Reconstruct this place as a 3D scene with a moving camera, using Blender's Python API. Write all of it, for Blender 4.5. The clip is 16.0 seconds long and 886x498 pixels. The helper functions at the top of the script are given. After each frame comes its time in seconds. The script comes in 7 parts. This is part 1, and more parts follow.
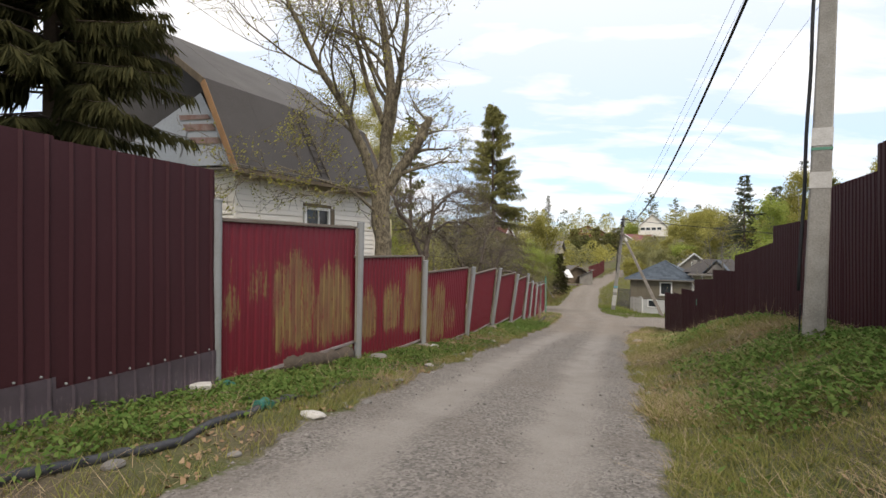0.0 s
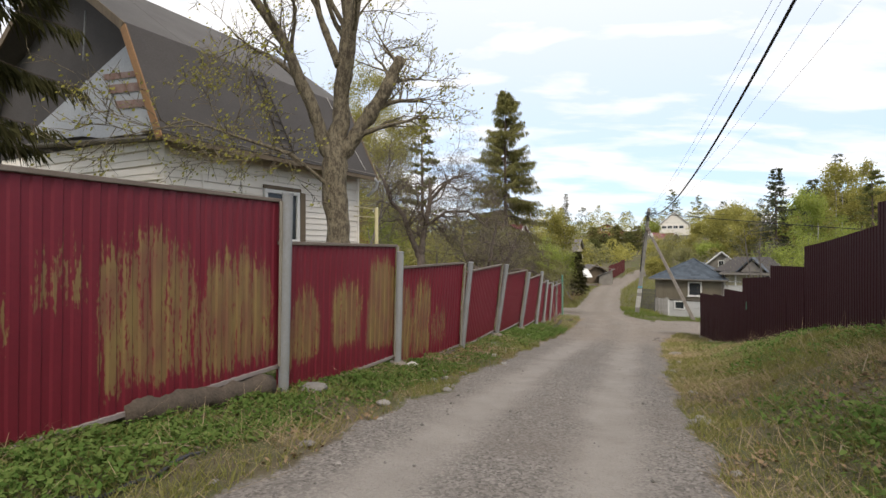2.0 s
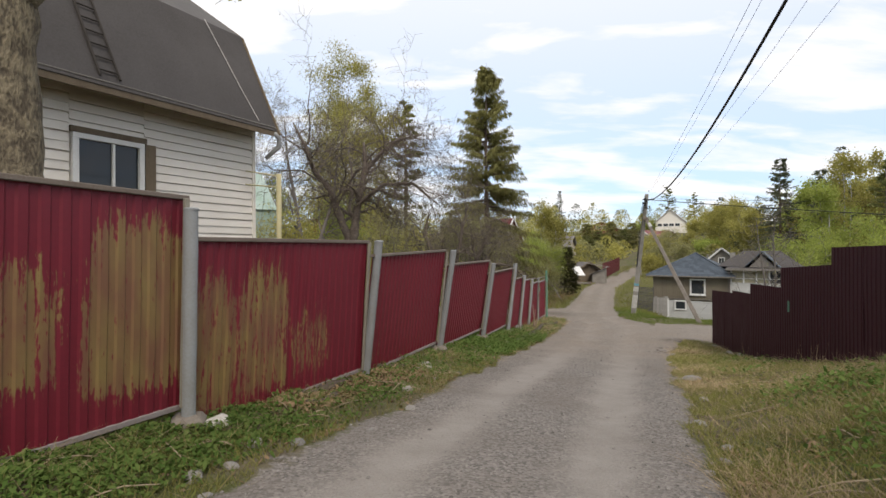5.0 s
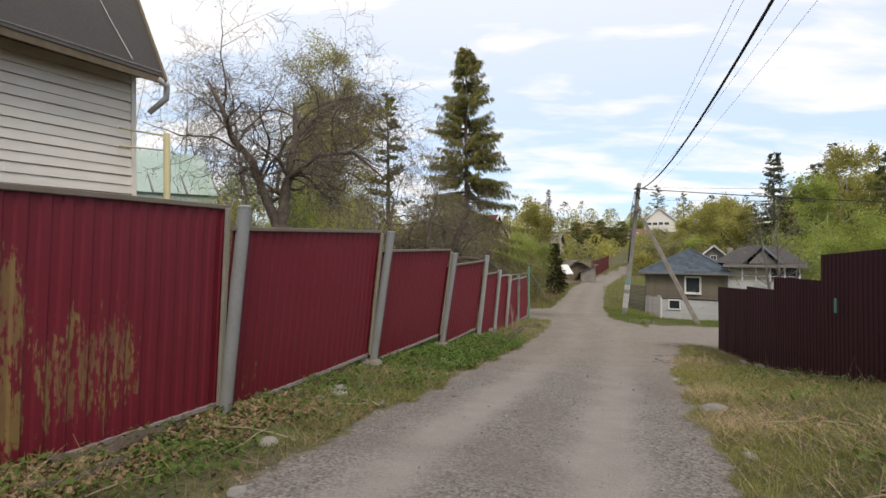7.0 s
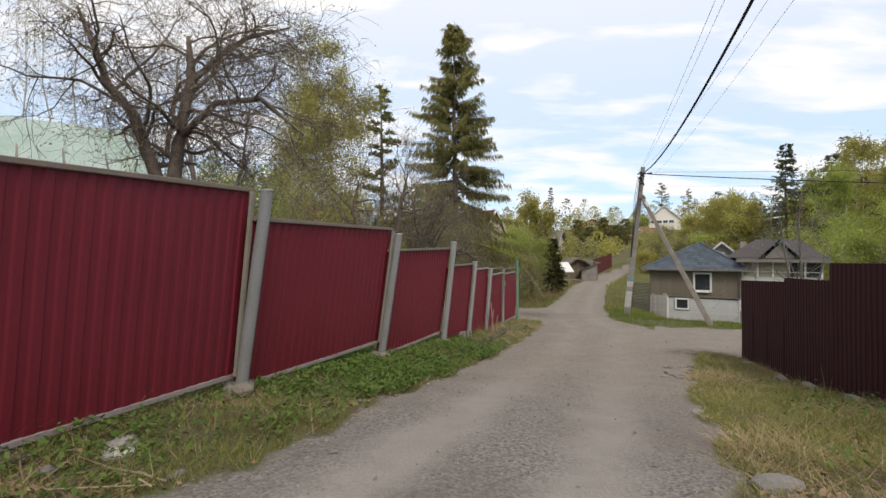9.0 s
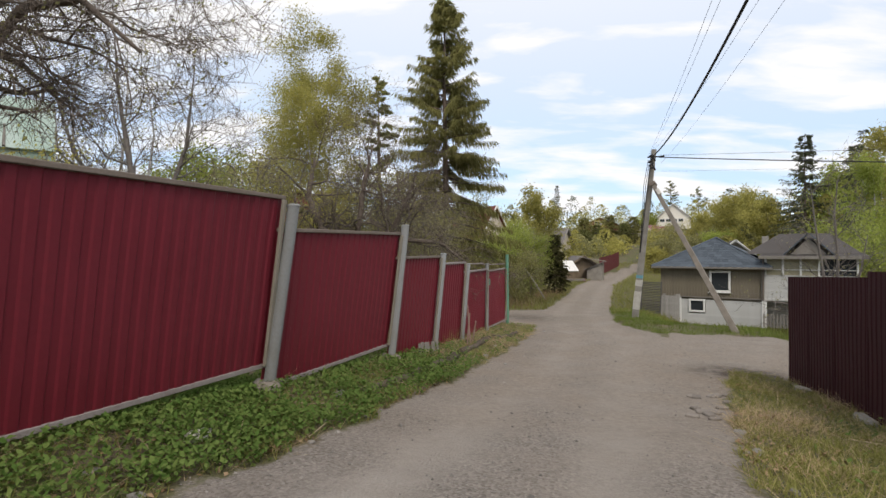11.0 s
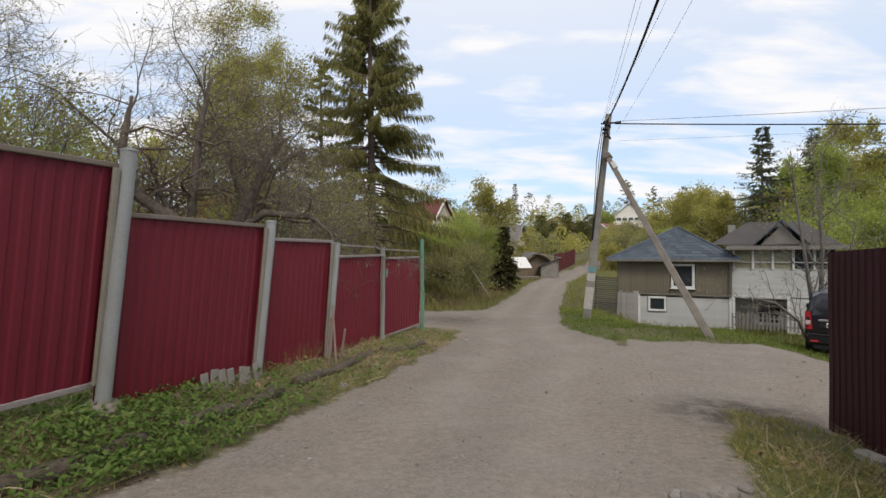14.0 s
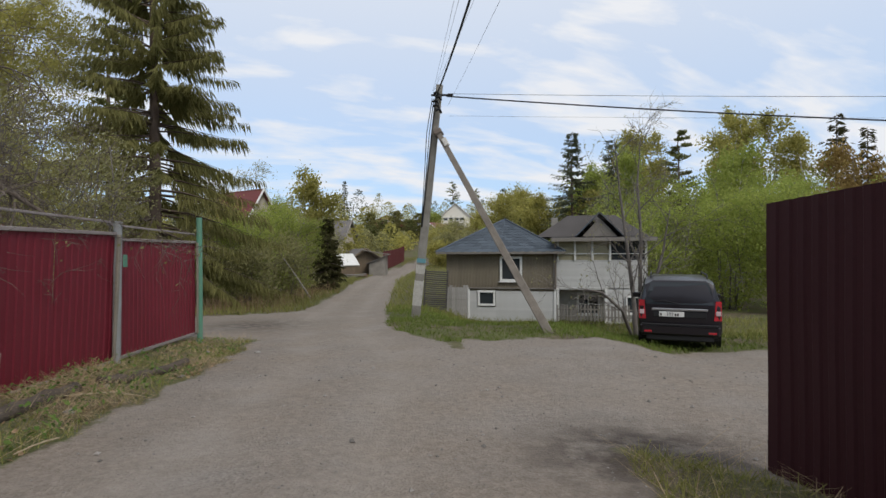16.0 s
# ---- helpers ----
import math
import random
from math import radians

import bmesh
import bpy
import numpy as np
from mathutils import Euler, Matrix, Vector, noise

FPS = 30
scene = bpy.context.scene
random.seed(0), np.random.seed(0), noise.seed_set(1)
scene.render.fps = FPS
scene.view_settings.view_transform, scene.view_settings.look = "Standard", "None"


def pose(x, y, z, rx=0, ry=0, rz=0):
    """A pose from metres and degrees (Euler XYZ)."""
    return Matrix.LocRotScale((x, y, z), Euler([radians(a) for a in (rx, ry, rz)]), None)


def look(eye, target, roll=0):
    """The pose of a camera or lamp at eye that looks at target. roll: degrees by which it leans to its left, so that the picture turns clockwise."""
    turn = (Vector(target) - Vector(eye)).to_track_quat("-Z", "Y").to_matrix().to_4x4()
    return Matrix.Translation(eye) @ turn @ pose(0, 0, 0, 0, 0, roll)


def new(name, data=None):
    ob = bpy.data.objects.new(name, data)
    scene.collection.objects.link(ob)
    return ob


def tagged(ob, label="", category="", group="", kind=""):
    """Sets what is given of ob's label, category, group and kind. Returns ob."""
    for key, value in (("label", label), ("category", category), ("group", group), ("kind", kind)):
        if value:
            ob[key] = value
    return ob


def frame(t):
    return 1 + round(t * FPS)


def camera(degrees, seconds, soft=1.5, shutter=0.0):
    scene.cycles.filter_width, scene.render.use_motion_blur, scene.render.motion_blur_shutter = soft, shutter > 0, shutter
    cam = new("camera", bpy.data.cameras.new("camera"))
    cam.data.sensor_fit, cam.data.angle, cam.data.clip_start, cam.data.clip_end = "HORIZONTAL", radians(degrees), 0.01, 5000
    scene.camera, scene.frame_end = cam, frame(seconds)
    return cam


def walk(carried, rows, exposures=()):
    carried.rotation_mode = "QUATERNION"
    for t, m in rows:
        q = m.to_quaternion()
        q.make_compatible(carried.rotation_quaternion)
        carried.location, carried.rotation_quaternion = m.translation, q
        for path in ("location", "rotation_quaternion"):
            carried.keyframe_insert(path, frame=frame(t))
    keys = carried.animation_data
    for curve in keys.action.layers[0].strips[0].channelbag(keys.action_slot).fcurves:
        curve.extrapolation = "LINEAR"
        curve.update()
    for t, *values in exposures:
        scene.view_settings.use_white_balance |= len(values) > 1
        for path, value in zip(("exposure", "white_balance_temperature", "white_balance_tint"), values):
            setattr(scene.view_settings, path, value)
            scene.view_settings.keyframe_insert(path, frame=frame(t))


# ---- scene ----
cam = camera(80.1, 16.0)
METRES, EYE, TILT, LEAN, TURN = 24.0, 1.28, 0.0, 0.0, 0.0
ROWS = [
    (0.0, 0.0, 0.0, 0.0, 0.0, 0.0, 0.0),
    (0.5, 0.0077, 0.031, -0.0025, 0.83, -0.02, -0.03),
    (1.0, 0.0132, 0.0611, -0.0046, 1.05, -0.02, 0.01),
    (1.5, 0.0197, 0.0944, -0.0069, 1.58, -0.03, -0.0),
    (2.0, 0.0272, 0.1246, -0.0092, 1.86, 0.02, 0.11),
    (2.5, 0.0358, 0.1574, -0.0115, 2.15, 0.01, 0.1),
    (3.0, 0.0436, 0.1875, -0.0141, 2.19, 0.05, 0.13),
    (3.5, 0.0534, 0.2207, -0.0182, 2.0, 0.01, 0.15),
    (4.0, 0.0652, 0.2508, -0.0217, 2.1, 0.07, 0.22),
    (6.5, 0.1111, 0.3963, -0.0364, 0.05, 0.0, 0.27),
    (7.0, 0.1199, 0.4248, -0.0401, 0.3, 0.06, 0.27),
    (7.5, 0.1315, 0.4529, -0.0438, 0.12, 0.03, 0.34),
    (8.0, 0.1415, 0.4822, -0.0476, 0.3, 0.1, 0.33),
    (8.5, 0.1528, 0.512, -0.0508, 0.25, 0.0, 0.34),
    (9.0, 0.1629, 0.5424, -0.0545, 0.69, 0.07, 0.34),
    (11.5, 0.2136, 0.6938, -0.0673, 1.78, 0.08, 0.3),
    (12.0, 0.2254, 0.7245, -0.0708, 2.15, 0.07, 0.28),
    (12.5, 0.2366, 0.7517, -0.0743, 1.94, 0.12, 0.3),
    (13.0, 0.248, 0.7809, -0.0773, 0.25, 0.09, 0.29),
    (13.5, 0.2582, 0.8072, -0.0805, -1.15, 0.14, 0.34),
    (14.0, 0.2693, 0.8356, -0.0835, -2.69, 0.09, 0.31),
    (14.5, 0.2788, 0.8628, -0.0871, -4.91, 0.11, 0.32),
    (15.0, 0.2899, 0.8905, -0.0913, -11.77, 0.02, 0.32),
    (15.5, 0.2972, 0.9173, -0.0947, -17.51, 0.1, 0.37),
    (16.0, 0.3045, 0.9446, -0.0975, -20.92, -0.02, 0.34),
]
walk(cam, [(t, pose(0, 0, EYE, TILT, LEAN, TURN) @ pose(METRES * x, METRES * y, METRES * z, 90 + pitch, roll, yaw)) for t, x, y, z, yaw, pitch, roll in ROWS],
     exposures=[(0.0, 0.52, 6950, 12), (3.5, 0.45, 6950, 12), (7.0, 0.38, 6900, 12), (12.5, 0.32, 6900, 11.5), (14.5, 0.2, 6700, 11), (16.0, 0.06, 6500, 10)])

# world: bright broken overcast over a pale blue sky
world = bpy.data.worlds.new("sky")
scene.world = world
world.use_nodes = True
wn, wl = world.node_tree.nodes, world.node_tree.links
wn.clear()
SUN_AZ, SUN_EL = radians(168), radians(48)


def wnode(kind, **values):
    n = wn.new(kind)
    for k, v in values.items():
        n.inputs[k].default_value = v
    return n


sky = wn.new("ShaderNodeTexSky")
sky.sky_type, sky.sun_disc, sky.sun_elevation, sky.sun_rotation = "NISHITA", False, SUN_EL, SUN_AZ
way = wn.new("ShaderNodeTexCoord")
split = wn.new("ShaderNodeSeparateXYZ")
wl.new(way.outputs["Generated"], split.inputs[0])
lift = wn.new("ShaderNodeMath")
lift.operation, lift.inputs[1].default_value = "ADD", 0.22
wl.new(split.outputs["Z"], lift.inputs[0])
flat = wn.new("ShaderNodeVectorMath")
flat.operation = "DIVIDE"
comb = wn.new("ShaderNodeCombineXYZ")
comb.inputs["Z"].default_value = 1.0
for a in "XY":
    wl.new(lift.outputs[0], comb.inputs[a])
wl.new(way.outputs["Generated"], flat.inputs[0])
wl.new(comb.outputs[0], flat.inputs[1])
clouds = wnode("ShaderNodeTexNoise", Scale=2.7, Detail=6.0, Roughness=0.52, Distortion=0.25)
stretch = wn.new("ShaderNodeMapping")
stretch.inputs["Scale"].default_value = (0.75, 1.7, 0.5)
stretch.inputs["Rotation"].default_value = (0, 0, radians(-4))
wl.new(flat.outputs[0], stretch.inputs[0])
wl.new(stretch.outputs[0], clouds.inputs["Vector"])
cover = wn.new("ShaderNodeMapRange")
cover.inputs["From Min"].default_value, cover.inputs["From Max"].default_value = 0.38, 0.64
wl.new(clouds.outputs["Fac"], cover.inputs["Value"])
high = wn.new("ShaderNodeMapRange")
high.inputs["From Min"].default_value, high.inputs["From Max"].default_value = 0.08, 0.5
wl.new(split.outputs["Z"], high.inputs["Value"])
thick = wn.new("ShaderNodeMath")
thick.operation, thick.use_clamp = "MAXIMUM", True
wl.new(cover.outputs[0], thick.inputs[0])
part_high = wn.new("ShaderNodeMath")
part_high.operation, part_high.inputs[1].default_value = "MULTIPLY", 0.8
wl.new(high.outputs[0], part_high.inputs[0])
wl.new(part_high.outputs[0], thick.inputs[1])
blue = wn.new("ShaderNodeVectorMath")
blue.operation = "MULTIPLY_ADD"
blue.inputs[1].default_value = (0.045, 0.05, 0.055)
blue.inputs[2].default_value = (0.30, 0.42, 0.60)
wl.new(sky.outputs[0], blue.inputs[0])
veil = wn.new("ShaderNodeMix")
veil.data_type = "RGBA"
veil.inputs["B"].default_value = (0.80, 0.82, 0.86, 1)
wl.new(thick.outputs[0], veil.inputs["Factor"])
wl.new(blue.outputs[0], veil.inputs["A"])
back = wn.new("ShaderNodeBackground")
back.inputs["Strength"].default_value = 1.0
wl.new(veil.outputs["Result"], back.inputs[0])
wl.new(back.outputs[0], wn.new("ShaderNodeOutputWorld").inputs[0])

lamp = bpy.data.lights.new("sun", "SUN")
lamp.energy, lamp.angle, lamp.color = 1.6, radians(22), (1.0, 0.95, 0.88)
sun = new("sun", lamp)
sun.matrix_world = look((0, 0, 0), (-math.sin(SUN_AZ) * math.cos(SUN_EL), -math.cos(SUN_AZ) * math.cos(SUN_EL), -math.sin(SUN_EL)))


# ---------------------------------------------------------------- materials
def material(name, base, dark=None, rough=0.8, metal=0.0, scale=6.0, fine=60.0, amount=0.5, bump=0.2, vary=0.0, island=0.0, stretch=(1, 1, 1), spec=0.3, span=0.22):
    """A surface with colour that varies at two scales, fine relief, and a shift of value from piece to piece."""
    m = bpy.data.materials.new(name)
    m.use_nodes = True
    n, l = m.node_tree.nodes, m.node_tree.links
    b = n["Principled BSDF"]
    b.inputs["Roughness"].default_value, b.inputs["Metallic"].default_value = rough, metal
    b.inputs["Specular IOR Level"].default_value = spec
    dark = dark or tuple(c * 0.6 for c in base)
    co, mp = n.new("ShaderNodeTexCoord"), n.new("ShaderNodeMapping")
    mp.inputs["Scale"].default_value = stretch
    l.new(co.outputs["Object"], mp.inputs[0])
    big, small = n.new("ShaderNodeTexNoise"), n.new("ShaderNodeTexNoise")
    for t, s, d in ((big, scale, 4.0), (small, fine, 3.0)):
        t.inputs["Scale"].default_value, t.inputs["Detail"].default_value = s, d
        l.new(mp.outputs[0], t.inputs["Vector"])
    add = n.new("ShaderNodeMath")
    add.operation = "MULTIPLY_ADD"
    add.inputs[1].default_value = 0.45
    l.new(small.outputs["Fac"], add.inputs[0])
    half = n.new("ShaderNodeMath")
    half.operation, half.inputs[1].default_value = "MULTIPLY", 0.55
    l.new(big.outputs["Fac"], half.inputs[0])
    l.new(half.outputs[0], add.inputs[2])
    ramp = n.new("ShaderNodeMapRange")
    ramp.inputs["From Min"].default_value, ramp.inputs["From Max"].default_value = 0.5 - span, 0.5 + span
    ramp.inputs["To Max"].default_value = 1.0
    l.new(add.outputs[0], ramp.inputs[0])
    mix = n.new("ShaderNodeMix")
    mix.data_type = "RGBA"
    mix.inputs["A"].default_value = (*[d * amount + c * (1 - amount) for c, d in zip(base, dark)], 1)
    mix.inputs["B"].default_value = (*base, 1)
    l.new(ramp.outputs[0], mix.inputs["Factor"])
    out = mix.outputs["Result"]
    if vary or island:
        hsv = n.new("ShaderNodeHueSaturation")
        src = n.new("ShaderNodeObjectInfo").outputs["Random"] if vary else n.new("ShaderNodeNewGeometry").outputs["Random Per Island"]
        vr = n.new("ShaderNodeMapRange")
        w = vary or island
        vr.inputs["To Min"].default_value, vr.inputs["To Max"].default_value = 1 - w, 1 + w
        l.new(src, vr.inputs[0])
        l.new(vr.outputs[0], hsv.inputs["Value"])
        l.new(out, hsv.inputs["Color"])
        out = hsv.outputs[0]
    l.new(out, b.inputs["Base Color"])
    if bump:
        bp = n.new("ShaderNodeBump")
        bp.inputs["Strength"].default_value, bp.inputs["Distance"].default_value = min(bump, 1.0), 0.02 if bump < 0.85 else 0.06
        l.new(add.outputs[0], bp.inputs["Height"])
        l.new(bp.outputs[0], b.inputs["Normal"])
    return m


def leaf_material(name, base, other, through_light=0.35, island=0.35):
    """Thin leaves: some of the light passes, the colour shifts from leaf to leaf."""
    m = bpy.data.materials.new(name)
    m.use_nodes = True
    n, l = m.node_tree.nodes, m.node_tree.links
    n.remove(n["Principled BSDF"])
    rnd = n.new("ShaderNodeNewGeometry").outputs["Random Per Island"]
    mix = n.new("ShaderNodeMix")
    mix.data_type = "RGBA"
    mix.inputs["A"].default_value, mix.inputs["B"].default_value = (*base, 1), (*other, 1)
    l.new(rnd, mix.inputs["Factor"])
    no = n.new("ShaderNodeTexNoise")
    no.inputs["Scale"].default_value = 0.9
    hsv = n.new("ShaderNodeHueSaturation")
    vr = n.new("ShaderNodeMapRange")
    vr.inputs["From Min"].default_value, vr.inputs["From Max"].default_value = 0.3, 0.7
    vr.inputs["To Min"].default_value, vr.inputs["To Max"].default_value = 1 - island, 1 + island
    l.new(no.outputs["Fac"], vr.inputs[0])
    l.new(vr.outputs[0], hsv.inputs["Value"])
    l.new(mix.outputs["Result"], hsv.inputs["Color"])
    d, t, s = n.new("ShaderNodeBsdfDiffuse"), n.new("ShaderNodeBsdfTranslucent"), n.new("ShaderNodeMixShader")
    l.new(hsv.outputs[0], d.inputs[0])
    l.new(hsv.outputs[0], t.inputs[0])
    s.inputs[0].default_value = through_light
    l.new(d.outputs[0], s.inputs[1])
    l.new(t.outputs[0], s.inputs[2])
    l.new(s.outputs[0], n["Material Output"].inputs[0])
    return m


def glass_material(name, tint=(0.03, 0.035, 0.04)):
    m = bpy.data.materials.new(name)
    m.use_nodes = True
    b = m.node_tree.nodes["Principled BSDF"]
    b.inputs["Base Color"].default_value = (*tint, 1)
    b.inputs["Roughness"].default_value = 0.06
    b.inputs["Specular IOR Level"].default_value = 0.35
    return m


def sheet_material(name, paint, primer, worn, rough=0.5):
    """Painted profiled steel: faded paint that has flaked off in upright streaks down to the primer, where `worn` says so."""
    m = material(name, paint, tuple(c * 0.72 for c in paint), rough, 0.0, 0.9, 25.0, 0.8, 0.03, spec=0.35)
    n, l = m.node_tree.nodes, m.node_tree.links
    b = n["Principled BSDF"]
    paint_out = b.inputs["Base Color"].links[0].from_socket
    at = n.new("ShaderNodeAttribute")
    at.attribute_name = "wear"
    co, mp = n.new("ShaderNodeTexCoord"), n.new("ShaderNodeMapping")
    mp.inputs["Scale"].default_value = (24.0, 24.0, 1.5)
    l.new(co.outputs["Object"], mp.inputs[0])
    st = n.new("ShaderNodeTexNoise")
    st.inputs["Scale"].default_value, st.inputs["Detail"].default_value, st.inputs["Roughness"].default_value = 1.0, 6.0, 0.68
    l.new(mp.outputs[0], st.inputs["Vector"])
    su = n.new("ShaderNodeMath")
    su.operation = "MULTIPLY_ADD"
    su.inputs[1].default_value = 1.0
    l.new(at.outputs["Fac"], su.inputs[0])
    sk = n.new("ShaderNodeMath")
    sk.operation = "MULTIPLY_ADD"
    sk.inputs[1].default_value, sk.inputs[2].default_value = 1.45, -0.2
    l.new(st.outputs["Fac"], sk.inputs[0])
    l.new(sk.outputs[0], su.inputs[2])
    fl = n.new("ShaderNodeTexNoise")
    fl.inputs["Scale"].default_value, fl.inputs["Detail"].default_value = 26.0, 4.0
    stl = n.new("ShaderNodeMapping")
    stl.inputs["Scale"].default_value = (1.6, 1.6, 0.55)
    l.new(co.outputs["Object"], stl.inputs[0])
    l.new(stl.outputs[0], fl.inputs["Vector"])
    fs = n.new("ShaderNodeMath")
    fs.operation, fs.inputs[1].default_value, fs.inputs[2].default_value = "MULTIPLY_ADD", 0.75, -0.375
    l.new(fl.outputs["Fac"], fs.inputs[0])
    fa = n.new("ShaderNodeMath")
    fa.operation = "ADD"
    l.new(su.outputs[0], fa.inputs[0])
    l.new(fs.outputs[0], fa.inputs[1])
    ed = n.new("ShaderNodeMapRange")
    ed.inputs["From Min"].default_value, ed.inputs["From Max"].default_value = 0.99, 1.10
    ed.inputs["To Max"].default_value = worn
    l.new(fa.outputs[0], ed.inputs[0])
    pr = n.new("ShaderNodeMix")
    pr.data_type = "RGBA"
    pr.inputs["A"].default_value = (*primer, 1)
    pr.inputs["B"].default_value = (primer[0] * 0.80, primer[1] * 0.58, primer[2] * 0.85, 1)
    n2 = n.new("ShaderNodeTexNoise")
    n2.inputs["Scale"].default_value, n2.inputs["Detail"].default_value = 3.2, 6.0
    l.new(stl.outputs[0], n2.inputs["Vector"])
    pf_ = n.new("ShaderNodeMapRange")
    pf_.inputs["From Min"].default_value, pf_.inputs["From Max"].default_value = 0.36, 0.64
    l.new(n2.outputs["Fac"], pf_.inputs[0])
    l.new(pf_.outputs[0], pr.inputs["Factor"])
    mx = n.new("ShaderNodeMix")
    mx.data_type = "RGBA"
    l.new(ed.outputs[0], mx.inputs["Factor"])
    l.new(paint_out, mx.inputs["A"])
    l.new(pr.outputs["Result"], mx.inputs["B"])
    l.new(mx.outputs["Result"], b.inputs["Base Color"])
    return m


RED = sheet_material("red_sheet_paint", (0.17, 0.0155, 0.028), (0.225, 0.160, 0.060), 0.92)
BROWN = sheet_material("brown_sheet_paint", (0.054, 0.019, 0.023), (0.12, 0.10, 0.09), 0.5, 0.55)
BROWN.node_tree.nodes["Principled BSDF"].inputs["Specular IOR Level"].default_value = 0.15
SKIRT = sheet_material("weathered_skirt_paint", (0.085, 0.066, 0.078), (0.16, 0.14, 0.13), 0.6, 0.6)
POST = material("grey_post_paint", (0.27, 0.285, 0.295), (0.19, 0.18, 0.155), 0.65, 0.0, 2.5, 40, 0.7, 0.1, vary=0.12)
CAP = material("rusty_cap_strip", (0.20, 0.17, 0.145), (0.10, 0.07, 0.05), 0.75, 0.0, 3, 50, 0.8, 0.15)
EDGE = material("pale_wooden_edge_strip", (0.30, 0.275, 0.225), (0.15, 0.13, 0.10), 0.85, 0.0, 3, 45, 0.8, 0.2, stretch=(3, 3, 0.6))
RAIL = material("pale_bottom_rail", (0.30, 0.27, 0.26), (0.16, 0.12, 0.11), 0.7, 0.0, 3, 50, 0.8, 0.15)
GREEN = material("green_post_paint", (0.07, 0.26, 0.17), (0.16, 0.22, 0.17), 0.6, 0.0, 4, 60, 0.8, 0.1)
CONCRETE = material("weathered_concrete", (0.33, 0.31, 0.275), (0.20, 0.185, 0.16), 0.9, 0.0, 3.2, 55, 0.9, 0.5, span=0.13)
WHITEWASH = material("flaked_whitewash", (0.62, 0.60, 0.56), (0.36, 0.33, 0.29), 0.9, 0.0, 9, 60, 0.9, 0.2)
CONCRETE_BROWN = material("brown_weathered_concrete", (0.235, 0.205, 0.172), (0.135, 0.117, 0.098), 0.9, 0.0, 3.2, 55, 0.9, 0.5, span=0.13)
SIDING = material("cream_siding_board", (0.82, 0.775, 0.70), (0.68, 0.62, 0.53), 0.75, 0.0, 1.6, 40, 0.7, 0.12, vary=0.06, stretch=(1, 1, 4))
WHITEWASH_OLD = material("grey_limewashed_plank", (0.40, 0.385, 0.36), (0.24, 0.225, 0.20), 0.9, 0.0, 5, 45, 0.9, 0.3, vary=0.12)
SIDING_W = material("white_plastic_siding", (0.52, 0.52, 0.50), (0.38, 0.37, 0.345), 0.55, 0.0, 1.4, 30, 0.7, 0.05, vary=0.05)
FELT = material("dark_roofing_felt", (0.092, 0.084, 0.080), (0.052, 0.046, 0.043), 0.92, 0.0, 0.8, 30, 0.9, 0.4)
# same felt, lightened in colour for the sheen of a slope seen at a grazing angle
FELT_GRAZED = material("roofing_felt_grazing_sheen", (0.125, 0.117, 0.11), (0.075, 0.068, 0.064), 0.9, 0.0, 1.2, 30, 0.9, 0.3)
LOGDARK = material("dark_old_wood", (0.06, 0.05, 0.043), (0.03, 0.026, 0.022), 0.9, 0.0, 4, 40, 0.8, 0.3)
WALLBOARD = material("mottled_brown_wallboard", (0.215, 0.185, 0.135), (0.125, 0.104, 0.074), 0.9, 0.0, 2.2, 40, 0.9, 0.3, vary=0.07, stretch=(2, 2, 0.7), span=0.14)
SHINGLE = material("grey_blue_shingle", (0.095, 0.115, 0.135), (0.055, 0.065, 0.08), 0.85, 0.0, 2, 30, 0.8, 0.4, vary=0.22)
OLDWOOD = material("weathered_brown_board", (0.20, 0.155, 0.105), (0.09, 0.066, 0.045), 0.85, 0.0, 1.5, 35, 0.85, 0.35, vary=0.2, stretch=(4, 4, 0.5))
GREYWOOD = material("silver_grey_board", (0.27, 0.25, 0.22), (0.13, 0.115, 0.10), 0.9, 0.0, 2, 45, 0.85, 0.35, vary=0.18)
ZINC = material("pale_roof_metal", (0.46, 0.47, 0.47), (0.30, 0.30, 0.30), 0.55, 0.25, 1.5, 20, 0.8, 0.1)
RUST = material("rust_streaked_metal", (0.20, 0.085, 0.05), (0.36, 0.30, 0.28), 0.8, 0.0, 5, 50, 0.9, 0.2)
ORANGE = material("old_orange_board", (0.36, 0.20, 0.09), (0.20, 0.12, 0.07), 0.85, 0.0, 4, 40, 0.8, 0.2)
WHITE = material("white_window_paint", (0.74, 0.74, 0.71), (0.55, 0.53, 0.5), 0.5, 0.0, 4, 50, 0.7, 0.05)
GLASS = glass_material("dark_window_glass")
BLACK = material("black_cable_rubber", (0.018, 0.018, 0.02), (0.03, 0.03, 0.03), 0.6, 0.0, 5, 50, 0.5, 0.05)
PIPE = material("black_water_pipe", (0.026, 0.03, 0.042), (0.09, 0.085, 0.08), 0.45, 0.0, 4, 40, 0.7, 0.05)
FITTING = material("teal_pipe_fitting", (0.02, 0.16, 0.12), (0.06, 0.12, 0.10), 0.5, 0.0, 6, 60, 0.7, 0.05)
STONE = material("grey_field_stone", (0.30, 0.285, 0.265), (0.17, 0.155, 0.14), 0.9, 0.0, 5, 50, 0.8, 0.5, vary=0.25)
CHIP = material("road_gravel_chip", (0.265, 0.245, 0.225), (0.145, 0.132, 0.12), 0.95, 0.0, 9, 60, 0.8, 0.3, island=0.4)
BARK = material("brown_grey_bark", (0.235, 0.195, 0.128), (0.085, 0.068, 0.048), 0.95, 0.0, 16, 55, 1.0, 1.0, stretch=(1, 1, 0.45), span=0.09)
